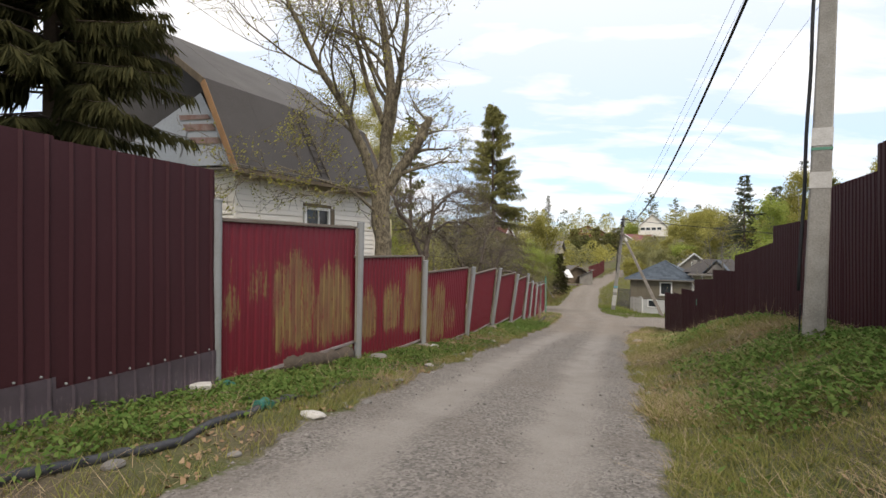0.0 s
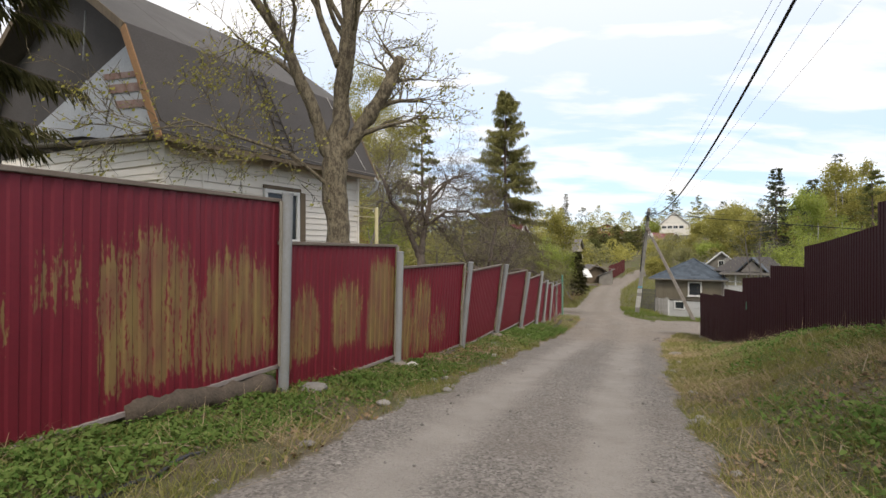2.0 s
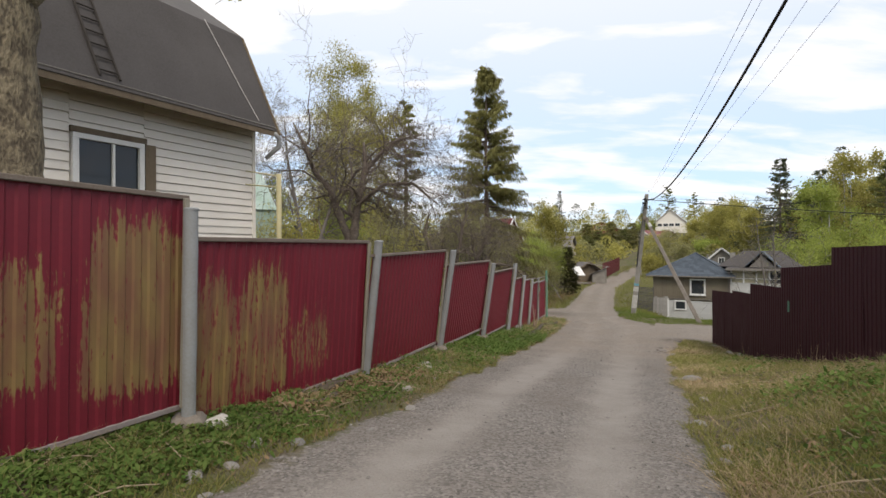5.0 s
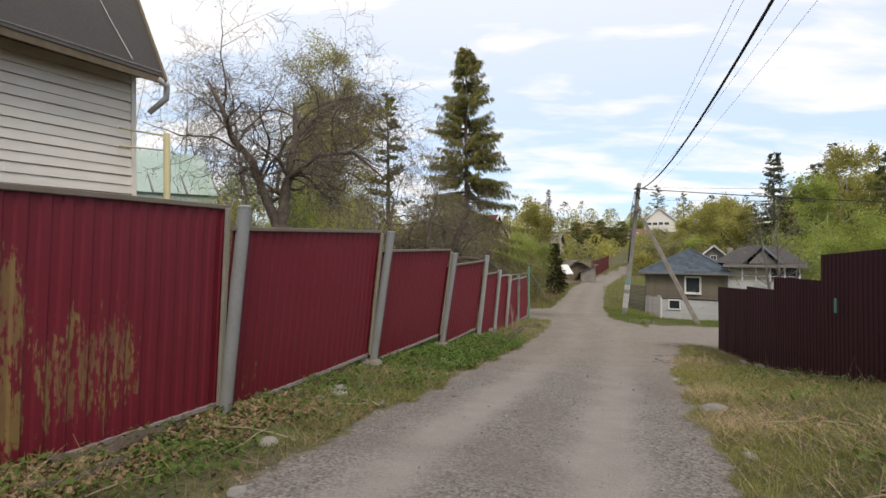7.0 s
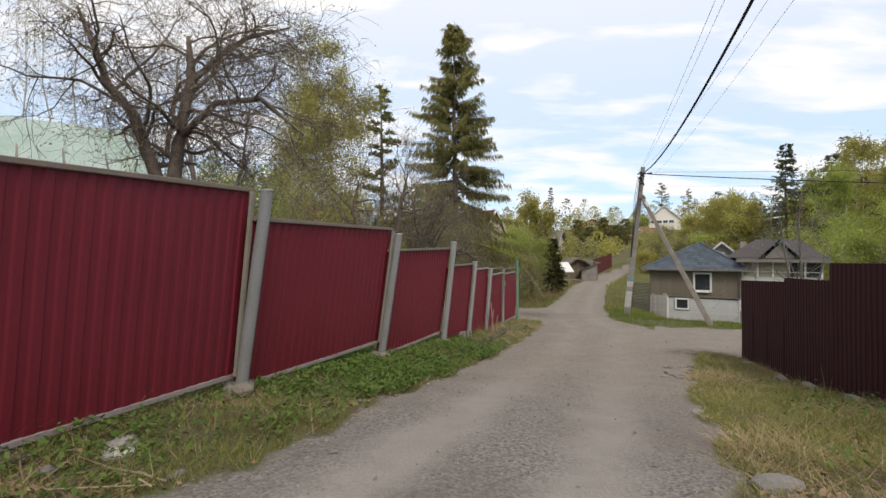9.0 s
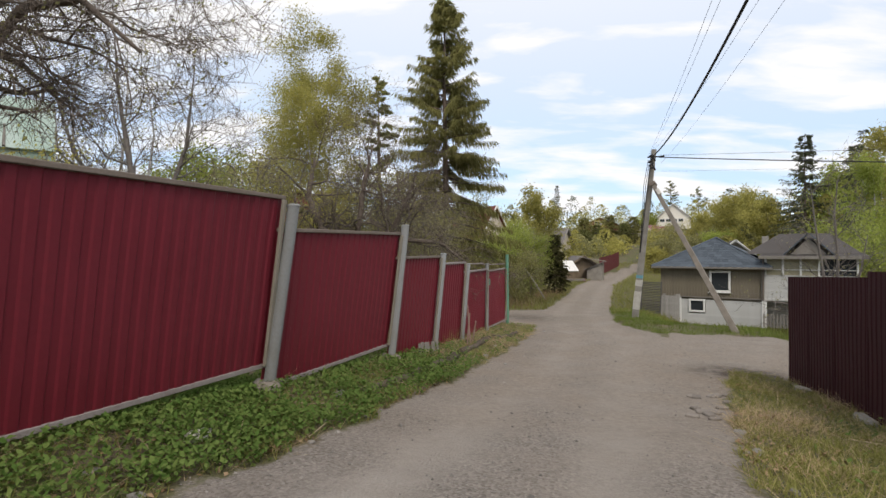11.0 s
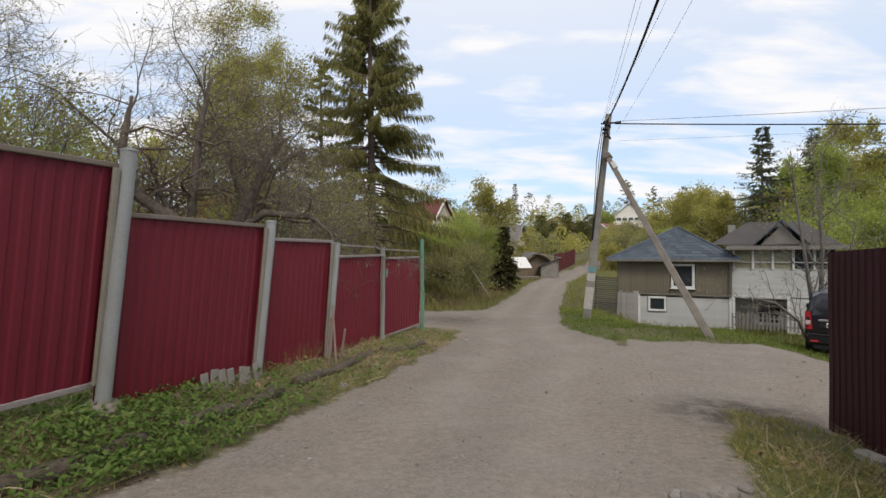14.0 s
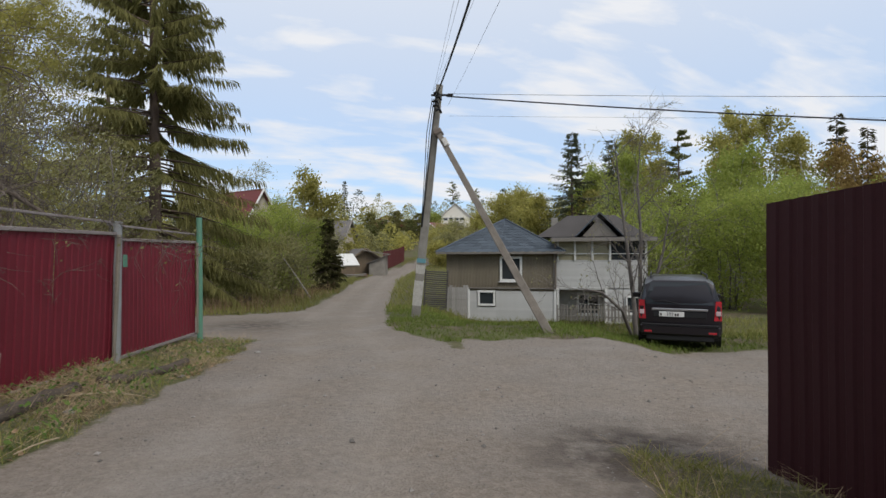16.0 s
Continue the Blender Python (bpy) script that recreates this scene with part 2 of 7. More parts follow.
BARK_DARK = material("dark_apple_bark", (0.19, 0.155, 0.128), (0.085, 0.066, 0.054), 0.95, 0.0, 8, 40, 0.9, 0.7, span=0.12)
BARK_GREY = material("grey_twig_bark", (0.20, 0.18, 0.16), (0.10, 0.085, 0.08), 0.95, 0.0, 6, 40, 0.9, 0.4)
BARK_SPRUCE = material("spruce_bark", (0.17, 0.125, 0.095), (0.08, 0.06, 0.05), 0.95, 0.0, 4, 30, 0.9, 0.6)
BARK_BIRCH = material("birch_bark", (0.55, 0.53, 0.50), (0.12, 0.11, 0.10), 0.85, 0.0, 3, 20, 0.9, 0.2)
LEAF_YOUNG = leaf_material("young_maple_leaf", (0.34, 0.33, 0.07), (0.46, 0.42, 0.11), 0.4)
LEAF_BIRCH = leaf_material("young_birch_leaf", (0.29, 0.272, 0.078), (0.41, 0.37, 0.118), 0.5)
LEAF_BRIGHT = leaf_material("bright_willow_leaf", (0.25, 0.305, 0.07), (0.36, 0.39, 0.105), 0.5)
LEAF_OLIVE = leaf_material("olive_bud_leaf", (0.25, 0.245, 0.11), (0.34, 0.32, 0.15), 0.45)
LEAF_RUST = leaf_material("rusty_bud_leaf", (0.27, 0.18, 0.075), (0.31, 0.23, 0.08), 0.4)
NEEDLE = leaf_material("spruce_needle", (0.18, 0.175, 0.066), (0.31, 0.29, 0.115), 0.4)
NEEDLE_DARK = leaf_material("dark_spruce_needle", (0.050, 0.052, 0.024), (0.095, 0.088, 0.038), 0.15)
NEEDLE_BLUE = leaf_material("far_spruce_needle", (0.095, 0.11, 0.068), (0.14, 0.15, 0.09), 0.35)
NEEDLE_PINE = leaf_material("pine_needle", (0.135, 0.15, 0.055), (0.21, 0.21, 0.085), 0.35)
HERB = leaf_material("fresh_ground_elder_leaf", (0.076, 0.140, 0.032), (0.165, 0.222, 0.066), 0.35)
GRASS = leaf_material("green_grass_blade", (0.185, 0.205, 0.056), (0.305, 0.282, 0.105), 0.38)
STRAW = leaf_material("dry_straw_blade", (0.43, 0.335, 0.21), (0.29, 0.215, 0.13), 0.15)
LITTER = leaf_material("dry_leaf_litter", (0.22, 0.14, 0.08), (0.33, 0.235, 0.15), 0.05)


# ---------------------------------------------------------------- building helpers
class Build:
    """Collects verts and faces of one mesh."""

    def __init__(self):
        self.v, self.f = [], []

    def add(self, verts, faces):
        o = len(self.v)
        self.v.extend(tuple(p) for p in verts)
        self.f.extend(tuple(i + o for i in f) for f in faces)
        return self

    def box(self, size, m=None, c=0.0):
        """A box of that size, centred, with chamfered edges where c is given."""
        x, y, z = (s / 2 for s in size)
        m = m or Matrix()
        if not c:
            vs = [(sx * x, sy * y, sz * z) for sx in (-1, 1) for sy in (-1, 1) for sz in (-1, 1)]
            fs = [(0, 1, 3, 2), (4, 6, 7, 5), (0, 4, 5, 1), (2, 3, 7, 6), (0, 2, 6, 4), (1, 5, 7, 3)]
        else:
            vs, ix = [], {}
            for sx in (-1, 1):
                for sy in (-1, 1):
                    for sz in (-1, 1):
                        for ax in range(3):
                            p = [sx * (x - c), sy * (y - c), sz * (z - c)]
                            p[ax] = (sx * x, sy * y, sz * z)[ax]
                            ix[sx, sy, sz, ax] = len(vs)
                            vs.append(tuple(p))
            fs = []
            for ax in range(3):
                a, b = [i for i in range(3) if i != ax]
                for s in (-1, 1):
                    q = []
                    for sa, sb in ((-1, -1), (1, -1), (1, 1), (-1, 1)):
                        k = [0, 0, 0]
                        k[ax], k[a], k[b] = s, sa, sb
                        q.append(ix[(*k, ax)])
                    fs.append(q if (s > 0) == (ax != 1) else q[::-1])
                for sa in (-1, 1):
                    for sb in (-1, 1):
                        k0, k1 = [0, 0, 0], [0, 0, 0]
                        k0[ax], k1[ax] = -1, 1
                        k0[a] = k1[a] = sa
                        k0[b] = k1[b] = sb
                        fs.append((ix[(*k0, a)], ix[(*k1, a)], ix[(*k1, b)], ix[(*k0, b)]))
            for sx in (-1, 1):
                for sy in (-1, 1):
                    for sz in (-1, 1):
                        fs.append(tuple(ix[sx, sy, sz, k] for k in range(3)))
        return self.add([m @ Vector(p) for p in vs], fs)

    def tube(self, pts, radii, n=6, cap=True):
        """A tapered tube along points."""
        o = len(self.v)
        pts = [Vector(p) for p in pts]
        ref = Vector((0.3, 0.2, 1)) if abs((pts[-1] - pts[0]).normalized().z) < 0.8 else Vector((1, 0.2, 0.1))
        for i, p in enumerate(pts):
            d = (pts[min(i + 1, len(pts) - 1)] - pts[max(i - 1, 0)])
            d = d.normalized() if d.length > 1e-9 else Vector((0, 0, 1))
            a = d.cross(ref).normalized()
            b = d.cross(a)
            for k in range(n):
                w = 2 * math.pi * k / n
                self.v.append(tuple(p + (a * math.cos(w) + b * math.sin(w)) * radii[i]))
        for i in range(len(pts) - 1):
            for k in range(n):
                self.f.append((o + i * n + k, o + i * n + (k + 1) % n, o + (i + 1) * n + (k + 1) % n, o + (i + 1) * n + k))
        if cap:
            self.f.append(tuple(o + k for k in range(n))[::-1])
            self.f.append(tuple(o + (len(pts) - 1) * n + k for k in range(n)))
        return self

    def slab(self, poly, thick):
        """A flat polygon given thickness against its normal."""
        poly = [Vector(p) for p in poly]
        nrm = (poly[1] - poly[0]).cross(poly[2] - poly[0]).normalized() * thick
        k = len(poly)
        return self.add(poly + [p - nrm for p in poly],
                        [tuple(range(k)), tuple(range(2 * k - 1, k - 1, -1))] + [(i, i + k, (i + 1) % k + k, (i + 1) % k) for i in range(k)])

    def mesh(self, name):
        me = bpy.data.meshes.new(name)
        me.from_pydata(self.v, [], self.f)
        me.update()
        return me


class Pieces:
    """Boxes of one kind, each linked as a part of its own."""

    def __init__(self, name, mat, parent):
        self.name, self.mat, self.parent = name, mat, parent

    def box(self, size, m=None, c=0.0):
        part(self.name, Build().box(size, m, c), self.mat, self.parent)

    def slab(self, poly, thick):
        part(self.name, Build().slab(poly, thick), self.mat, self.parent)


def part(name, b, mat, parent=None, label="", smooth=False, fix=True):
    """Links a Build (or a mesh) as one object, under parent where there is one."""
    me = b.mesh(name) if isinstance(b, Build) else b
    if isinstance(b, Build):
        if fix and len(me.polygons) < 60000:
            bm = bmesh.new()
            bm.from_mesh(me)
            bmesh.ops.recalc_face_normals(bm, faces=bm.faces)
            bm.to_mesh(me)
            bm.free()
        if smooth:
            me.polygons.foreach_set("use_smooth", [True] * len(me.polygons))
    if not me.materials:
        me.materials.append(mat)
    ob = new(name, me)
    if parent:
        ob.parent = parent
    if label:
        tagged(ob, label)
    return ob


def thing(name, m, label, category, group="", kind=""):
    ob = new(name)
    ob.matrix_world = m if isinstance(m, Matrix) else Matrix.Translation(m)
    ob.empty_display_size = 0.2
    return tagged(ob, label, category, group, kind)


# ---------------------------------------------------------------- plan
LANE = radians(19.43)
AU, AV = Vector((math.sin(LANE), math.cos(LANE))), Vector((math.cos(LANE), -math.sin(LANE)))
LANE_YAW = -math.degrees(LANE)      # turns local y along the lane, local x to its right side


def at(u, v, z=0.0):
    """World place from metres along the lane, metres to its right, height."""
    p = AU * u + AV * v
    return Vector((p.x, p.y, z))


def uv_of(x, y):
    return x * AU.x + y * AU.y, x * AV.x + y * AV.y


PROF_U = [-800, -60, -10, 0, 5, 10, 15, 20, 24, 27.5, 33, 40, 46, 55, 65, 75, 90, 120, 170, 250, 800]
PROF_Z = [6, 5, 0.85, 0.0, -0.41, -0.90, -1.41, -1.88, -2.32, -2.57, -2.82, -3.12, -3.48, -3.58, -3.55, -3.5, -3.0, -0.9, 5.0, 9.0, 16.0]
BANK_U = [-30, 8, 12, 16.5, 20, 24, 27, 28, 900]
BANK_H = [0.9, 0.85, 1.0, 0.52, 0.14, 0.0, -0.06, 0.0, 0.0]


def smooth(a, b, x):
    s = np.clip((x - a) / (b - a), 0, 1)
    return s * s * (3 - 2 * s)


def wave(x, y, k, s):
    return (np.sin(x * k + s) * np.cos(y * k * 1.3 + s * 2.1) + 0.6 * np.sin(x * k * 2.3 + y * k * 1.9 + s * 3.7) + 0.4 * np.cos(y * k * 3.1 - x * k * 2.7 + s)) / 2


def road_edges(u):
    left = np.interp(u, [-40, 0, 2.5, 6, 12, 24, 32, 36, 43, 51, 65, 72, 80, 95, 110], [-3.0, -2.6, -2.6, -2.9, -3.15, -3.55, -3.8, -4.4, -5.4, -5.8, -6.3, -5.9, -5.2, -2.6, 2.0])
    right = np.interp(u, [-40, 0, 4, 8, 12, 22, 26, 30, 34, 36.5, 43, 51, 65, 80, 95, 110], [0.9, 0.4, 0.26, 0.1, -0.05, 0.06, 0.5, 1.2, -0.5, -1.6, -2.25, -2.65, -3.3, -2.2, 0.6, 5.5])
    return left, right


def gravel_at(u, v):
    """1 on the road and the yards, 0 on the verges."""
    u, v = np.asarray(u, float), np.asarray(v, float)
    w = 0.14 * wave(u, v, 1.7, 0.3) + 0.08 * wave(u, v, 5.1, 1.3)
    le, ri = road_edges(u)
    g = smooth(-0.16, 0.16, v - le + w) * smooth(-0.16, 0.16, ri - v + w)
    g = g * smooth(104, 92, u)
    open_right = smooth(-0.2, 0.2, u - 26.9 + 1.0 * (v - 1.6) * (v < 1.6) + w) * smooth(-0.2, 0.2, 34.3 + 0.16 * np.maximum(v - 2.5, 0) - u + w) * (v > 0)
    drive = smooth(-0.2, 0.2, u - 34.6 + w) * smooth(-0.3, 0.3, 40.6 + 0.9 * np.clip(v + 8, 0, 4) - u + w) * (v < -3.5) * smooth(-14, -12, v)
    return np.clip(np.maximum(np.maximum(g, open_right), drive), 0, 1)


def height(u, v):
    u, v = np.asarray(u, float), np.asarray(v, float)
    z = np.interp(u, PROF_U, PROF_Z)
    z = (z + np.interp(u - 1.2, PROF_U, PROF_Z) + np.interp(u + 1.2, PROF_U, PROF_Z)) / 3
    g = gravel_at(u, v)
    le, ri = road_edges(u)
    bank = np.interp(u, BANK_U, BANK_H) * smooth(0.1, 2.4, v - ri)
    left = np.interp(u, [-10, 5, 12, 17, 24, 28, 34, 40], [0.15, 0.07, 0.02, 0.14, 0.22, 0.18, 0.08, 0.0]) * smooth(0.0, 1.2, le - v)
    drop = -0.72 * smooth(36.3, 43.5, u) * smooth(-1.2, 1.6, v) * smooth(75, 55, u)
    drop = drop - 0.38 * smooth(2.6, 4.6, v) * smooth(29, 34, u) * smooth(46, 39, u)
    mid = (le + np.minimum(ri, 0.2)) / 2
    near = (u > -6) & (u < 90)
    ruts = -0.030 * (np.exp(-((v - mid + 0.72) / 0.32) ** 2) + np.exp(-((v - mid - 0.72) / 0.32) ** 2)) * g * near
    rough = (1 - g) * (0.045 * wave(u, v, 2.6, 0.7) + 0.03 * wave(u, v, 7.3, 2.2)) + g * (0.008 * wave(u, v, 3.7, 0.2) + 0.006 * wave(u, v, 9.0, 0.9))
    far = smooth(50, 260, np.hypot(u - 30, v)) * 2.0 * wave(u, v, 0.018, 0.6)
    return z + bank + left + drop + ruts + rough + far


def ground_z(u, v):
    return float(height(u, v))


def on_ground(x, y, dz=0.0):
    u, v = uv_of(x, y)
    return Vector((x, y, ground_z(u, v) + dz))


def make_ground():
    def axis(lo, hi, step, far):
        a = list(np.arange(lo, hi, step))
        s, x = step, hi
        while x < far:
            a.append(x)
            s *= 1.14
            x += s
        s, x = step, lo
        while x > -far:
            s *= 1.14
            x -= s
            a.insert(0, x)
        return np.array(a)
    us, vs = axis(-3, 38, 0.14, 900), axis(-5.6, 3.6, 0.11, 900)
    U, V = np.meshgrid(us, vs, indexing="ij")
    Z = height(U, V)
    X, Y = U * AU.x + V * AV.x, U * AU.y + V * AV.y
    co = np.stack([X, Y, Z], -1).reshape(-1, 3)
    nu, nv = len(us), len(vs)
    i = np.arange(nu * nv).reshape(nu, nv)
    quads = np.stack([i[:-1, :-1], i[:-1, 1:], i[1:, 1:], i[1:, :-1]], -1).reshape(-1, 4)[:, ::-1]
    me = bpy.data.meshes.new("ground")
    me.from_pydata(co.tolist(), [], quads.tolist())
    me.polygons.foreach_set("use_smooth", [True] * len(me.polygons))
    G = gravel_at(U, V).reshape(-1)
    le, ri = road_edges(U)
    mid = (le + np.minimum(ri, 0.2)) / 2
    track = (np.exp(-((V - mid + 0.74) / 0.36) ** 2) + np.exp(-((V - mid - 0.74) / 0.36) ** 2)).reshape(-1)
    even = smooth(17, 25, U).reshape(-1)
    track = track * (1 - 0.55 * even) + 0.42 * even
    damp = (np.exp(-(((U - 27.6) / 0.75) ** 2 + ((V - 0.95) / 0.9) ** 2) ** 1.4) * 0.9 + np.exp(-(((U - 37.5) / 1.6) ** 2 + ((V + 5.2) / 1.3) ** 2)) * 0.7).reshape(-1)
    for key, val in (("gravel", G), ("track", track), ("earth", even), ("damp", damp)):
        at_ = me.attributes.new(key, "FLOAT", "POINT")
        at_.data.foreach_set("value", val.astype(np.float32))
    m = bpy.data.materials.new("ground_soil_and_gravel")
    m.use_nodes = True
    n, l = m.node_tree.nodes, m.node_tree.links
    b = n["Principled BSDF"]
    b.inputs["Roughness"].default_value, b.inputs["Specular IOR Level"].default_value = 0.95, 0.15
    pos = n.new("ShaderNodeTexCoord").outputs["Object"]

    def noise_tex(scale, detail=5.0, rough=0.6):
        t = n.new("ShaderNodeTexNoise")
        t.inputs["Scale"].default_value, t.inputs["Detail"].default_value, t.inputs["Roughness"].default_value = scale, detail, rough
        l.new(pos, t.inputs["Vector"])
        return t.outputs["Fac"]

    def mixed(fac, a, c):
        x = n.new("ShaderNodeMix")
        x.data_type = "RGBA"
        for s, val in (("Factor", fac), ("A", a), ("B", c)):
            if isinstance(val, tuple):
                x.inputs[s].default_value = (*val, 1)
            elif isinstance(val, float):
                x.inputs[s].default_value = val
            else:
                l.new(val, x.inputs[s])
        return x.outputs["Result"]

    def ranged(src, lo, hi, tmin=0.0, tmax=1.0):
        x = n.new("ShaderNodeMapRange")
        for s, val in (("From Min", lo), ("From Max", hi), ("To Min", tmin), ("To Max", tmax)):
            x.inputs[s].default_value = val
        l.new(src, x.inputs[0])
        return x.outputs[0]

    def attr(key):
        a = n.new("ShaderNodeAttribute")
        a.attribute_name = key
        return a.outputs["Fac"]

    vor = n.new("ShaderNodeTexVoronoi")
    vor.inputs["Scale"].default_value = 45.0
    l.new(pos, vor.inputs["Vector"])
    vor2 = n.new("ShaderNodeTexVoronoi")
    vor2.inputs["Scale"].default_value = 17.0
    l.new(pos, vor2.inputs["Vector"])
    chips = mixed(ranged(vor.outputs["Color"], 0.0, 1.0), (0.092, 0.083, 0.075), (0.315, 0.286, 0.256))
    chips = mixed(ranged(noise_tex(0.7), 0.44, 0.66, 0.0, 0.6), chips, (0.172, 0.148, 0.128))
    dust = mixed(ranged(noise_tex(2.0), 0.3, 0.7), (0.323, 0.294, 0.262), (0.260, 0.236, 0.210))
    dust = mixed(ranged(noise_tex(70.0, 3.0), 0.42, 0.64, 0.0, 0.30), dust, chips)
    tr = n.new("ShaderNodeMath")
    tr.operation = "MULTIPLY_ADD"
    tr.inputs[1].default_value = 0.9
    l.new(attr("track"), tr.inputs[0])
    l.new(ranged(noise_tex(1.1), 0.3, 0.7, -0.24, 0.26), tr.inputs[2])
    road_c = mixed(ranged(tr.outputs[0], 0.15, 0.8), chips, dust)
    ea = n.new("ShaderNodeMath")
    ea.operation = "MULTIPLY"
    l.new(attr("earth"), ea.inputs[0])
    l.new(ranged(noise_tex(0.9), 0.3, 0.65, 0.25, 0.8), ea.inputs[1])
    road_c = mixed(ea.outputs[0], road_c, mixed(ranged(noise_tex(14.0), 0.35, 0.65), (0.185, 0.150, 0.118), (0.275, 0.230, 0.186)))
    soil = mixed(ranged(noise_tex(3.0), 0.35, 0.65), (0.092, 0.074, 0.052), (0.165, 0.134, 0.092))
    soil = mixed(ranged(noise_tex(0.7), 0.40, 0.58, 0.0, 0.8), soil, (0.088, 0.108, 0.032))
    soil = mixed(ranged(noise_tex(38.0), 0.5, 0.7, 0.0, 0.6), soil, (0.17, 0.14, 0.088))
    edge = n.new("ShaderNodeMath")
    edge.operation = "ADD"
    l.new(attr("gravel"), edge.inputs[0])
    l.new(ranged(noise_tex(9.0), 0.3, 0.7, -0.35, 0.35), edge.inputs[1])
    dm = n.new("ShaderNodeMath")
    dm.operation = "MULTIPLY"
    l.new(attr("damp"), dm.inputs[0])
    l.new(ranged(noise_tex(4.0), 0.3, 0.55), dm.inputs[1])
    road_c = mixed(dm.outputs[0], road_c, (0.055, 0.043, 0.036))
    l.new(mixed(ranged(edge.outputs[0], 0.3, 0.7), soil, road_c), b.inputs["Base Color"])
    bp = n.new("ShaderNodeBump")
    bp.inputs["Strength"].default_value, bp.inputs["Distance"].default_value = 0.6, 0.025
    hh = n.new("ShaderNodeMath")
    hh.operation = "ADD"
    l.new(vor.outputs["Distance"], hh.inputs[0])
    l.new(noise_tex(30.0), hh.inputs[1])
    l.new(hh.outputs[0], bp.inputs["Height"])
    l.new(bp.outputs[0], b.inputs["Normal"])
    me.materials.append(m)
    return tagged(new("ground", me), "grey gravel lane with dusty wheel tracks and grassy verges", "ground", kind="structure")


make_ground()


# ---------------------------------------------------------------- fences
def profiled_sheet(length, bottom0, bottom1, top0, top1, pitch, depth, wear, lean=0.0, rib=0.35):
    """Profiled sheet steel along local x from 0 to length, facing -y; heights at both ends; wear(x, h) says where paint flaked."""
    b = Build()
    xs, ys = [], []
    k = 0
    while k * pitch < length:
        for f, d in ((0.0, 0), (rib, 0), (rib + 0.12, 1), (0.88, 1)):
            x = (k + f) * pitch
            if x < length:
                xs.append(x)
                ys.append(-depth * d)
        k += 1
    xs.append(length)
    ys.append(0.0)
    rows = 14
    wears = []
    for j in range(rows + 1):
        h = j / rows
        for x, y in zip(xs, ys):
            f = x / length
            z0, z1 = bottom0 + (bottom1 - bottom0) * f, top0 + (top1 - top0) * f
            z = z0 + (z1 - z0) * h
            wob = 0.006 * math.sin(x * 2.3 + h * 3) * math.sin(h * 5 + x)
            b.v.append((x, y + wob - lean * h, z))
            wears.append(wear(f, h))
    nx = len(xs)
    for j in range(rows):
        for i in range(nx - 1):
            b.f.append((j * nx + i, j * nx + i + 1, (j + 1) * nx + i + 1, (j + 1) * nx + i))
    front = len(b.v)
    b.v.extend([(x, y + 0.003, z) for x, y, z in b.v])
    b.f.extend([tuple(i + front for i in f[::-1]) for f in list(b.f)])
    edge = [(j * nx, (j + 1) * nx) for j in range(rows)] + [((j + 1) * nx - 1, (j + 2) * nx - 1) for j in range(rows)]
    edge += [(i, i + 1) for i in range(nx - 1)] + [(rows * nx + i, rows * nx + i + 1) for i in range(nx - 1)]
    b.f.extend([(p, q, q + front, p + front) for p, q in edge])
    me = b.mesh("sheet")
    a = me.attributes.new("wear", "FLOAT", "POINT")
    a.data.foreach_set("value", np.array(wears + wears, np.float32))
    return me


def blobs(*spots):
    """Wear spots: centre, half width, top, bottom (shares of the sheet), strength."""
    def f(x, h):
        w = 0.0
        for cx, hw, lo, hi, s in spots:
            hi = hi - 0.22 * ((x - cx) / hw) ** 2 * (hi - lo)
            w = max(w, s * float(smooth(hw * 1.25, hw * 0.7, abs(x - cx))) * float(smooth(lo - 0.12, lo + 0.12, h) * smooth(hi + 0.2, hi - 0.2, h)))
        return w
    return f


def frame_along(p, q):
    """A pose at p with local x towards q (level), local -y to the lane side on the walker's left fence."""
    d = q - p
    return Matrix.Translation(p) @ Matrix.Rotation(math.atan2(d.y, d.x), 4, "Z")


POSTS = [  # u, v, foot, top, lean towards the lane
    (4.90, -4.54, -0.45, 1.84, 0.02), (8.36, -4.57, -0.95, 1.74, 0.06), (11.48, -4.55, -1.25, 1.00, 0.08),
    (14.72, -4.48, -1.50, 0.74, 0.22), (18.02, -4.56, -1.65, 0.59, 0.32), (21.35, -4.61, -1.95, 0.22, 0.32),
    (24.52, -4.68, -2.25, 0.13, 0.26), (26.82, -4.82, -2.45, -0.36, 0.20), (28.72, -4.86, -2.60, -0.62, 0.16),
    (31.10, -4.92, -2.70, -0.68, 0.02), (33.95, -5.02, -2.95, -0.44, 0.0)]
PANELS = [  # bottom left, bottom right, top left, top right
    (-0.36, -0.38, 1.63, 1.66), (-0.79, -0.86, 1.14, 1.12), (-1.14, -1.20, 0.73, 0.74), (-1.30, -1.34, 0.53, 0.60),
    (-1.47, -1.54, 0.30, 0.31), (-1.80, -1.86, -0.04, 0.0), (-2.17, -2.28, -0.40, -0.41), (-2.40, -2.48, -0.57, -0.58),
    (-2.50, -2.58, -0.83, -0.83), (-2.56, -2.64, -0.90, -0.91)]
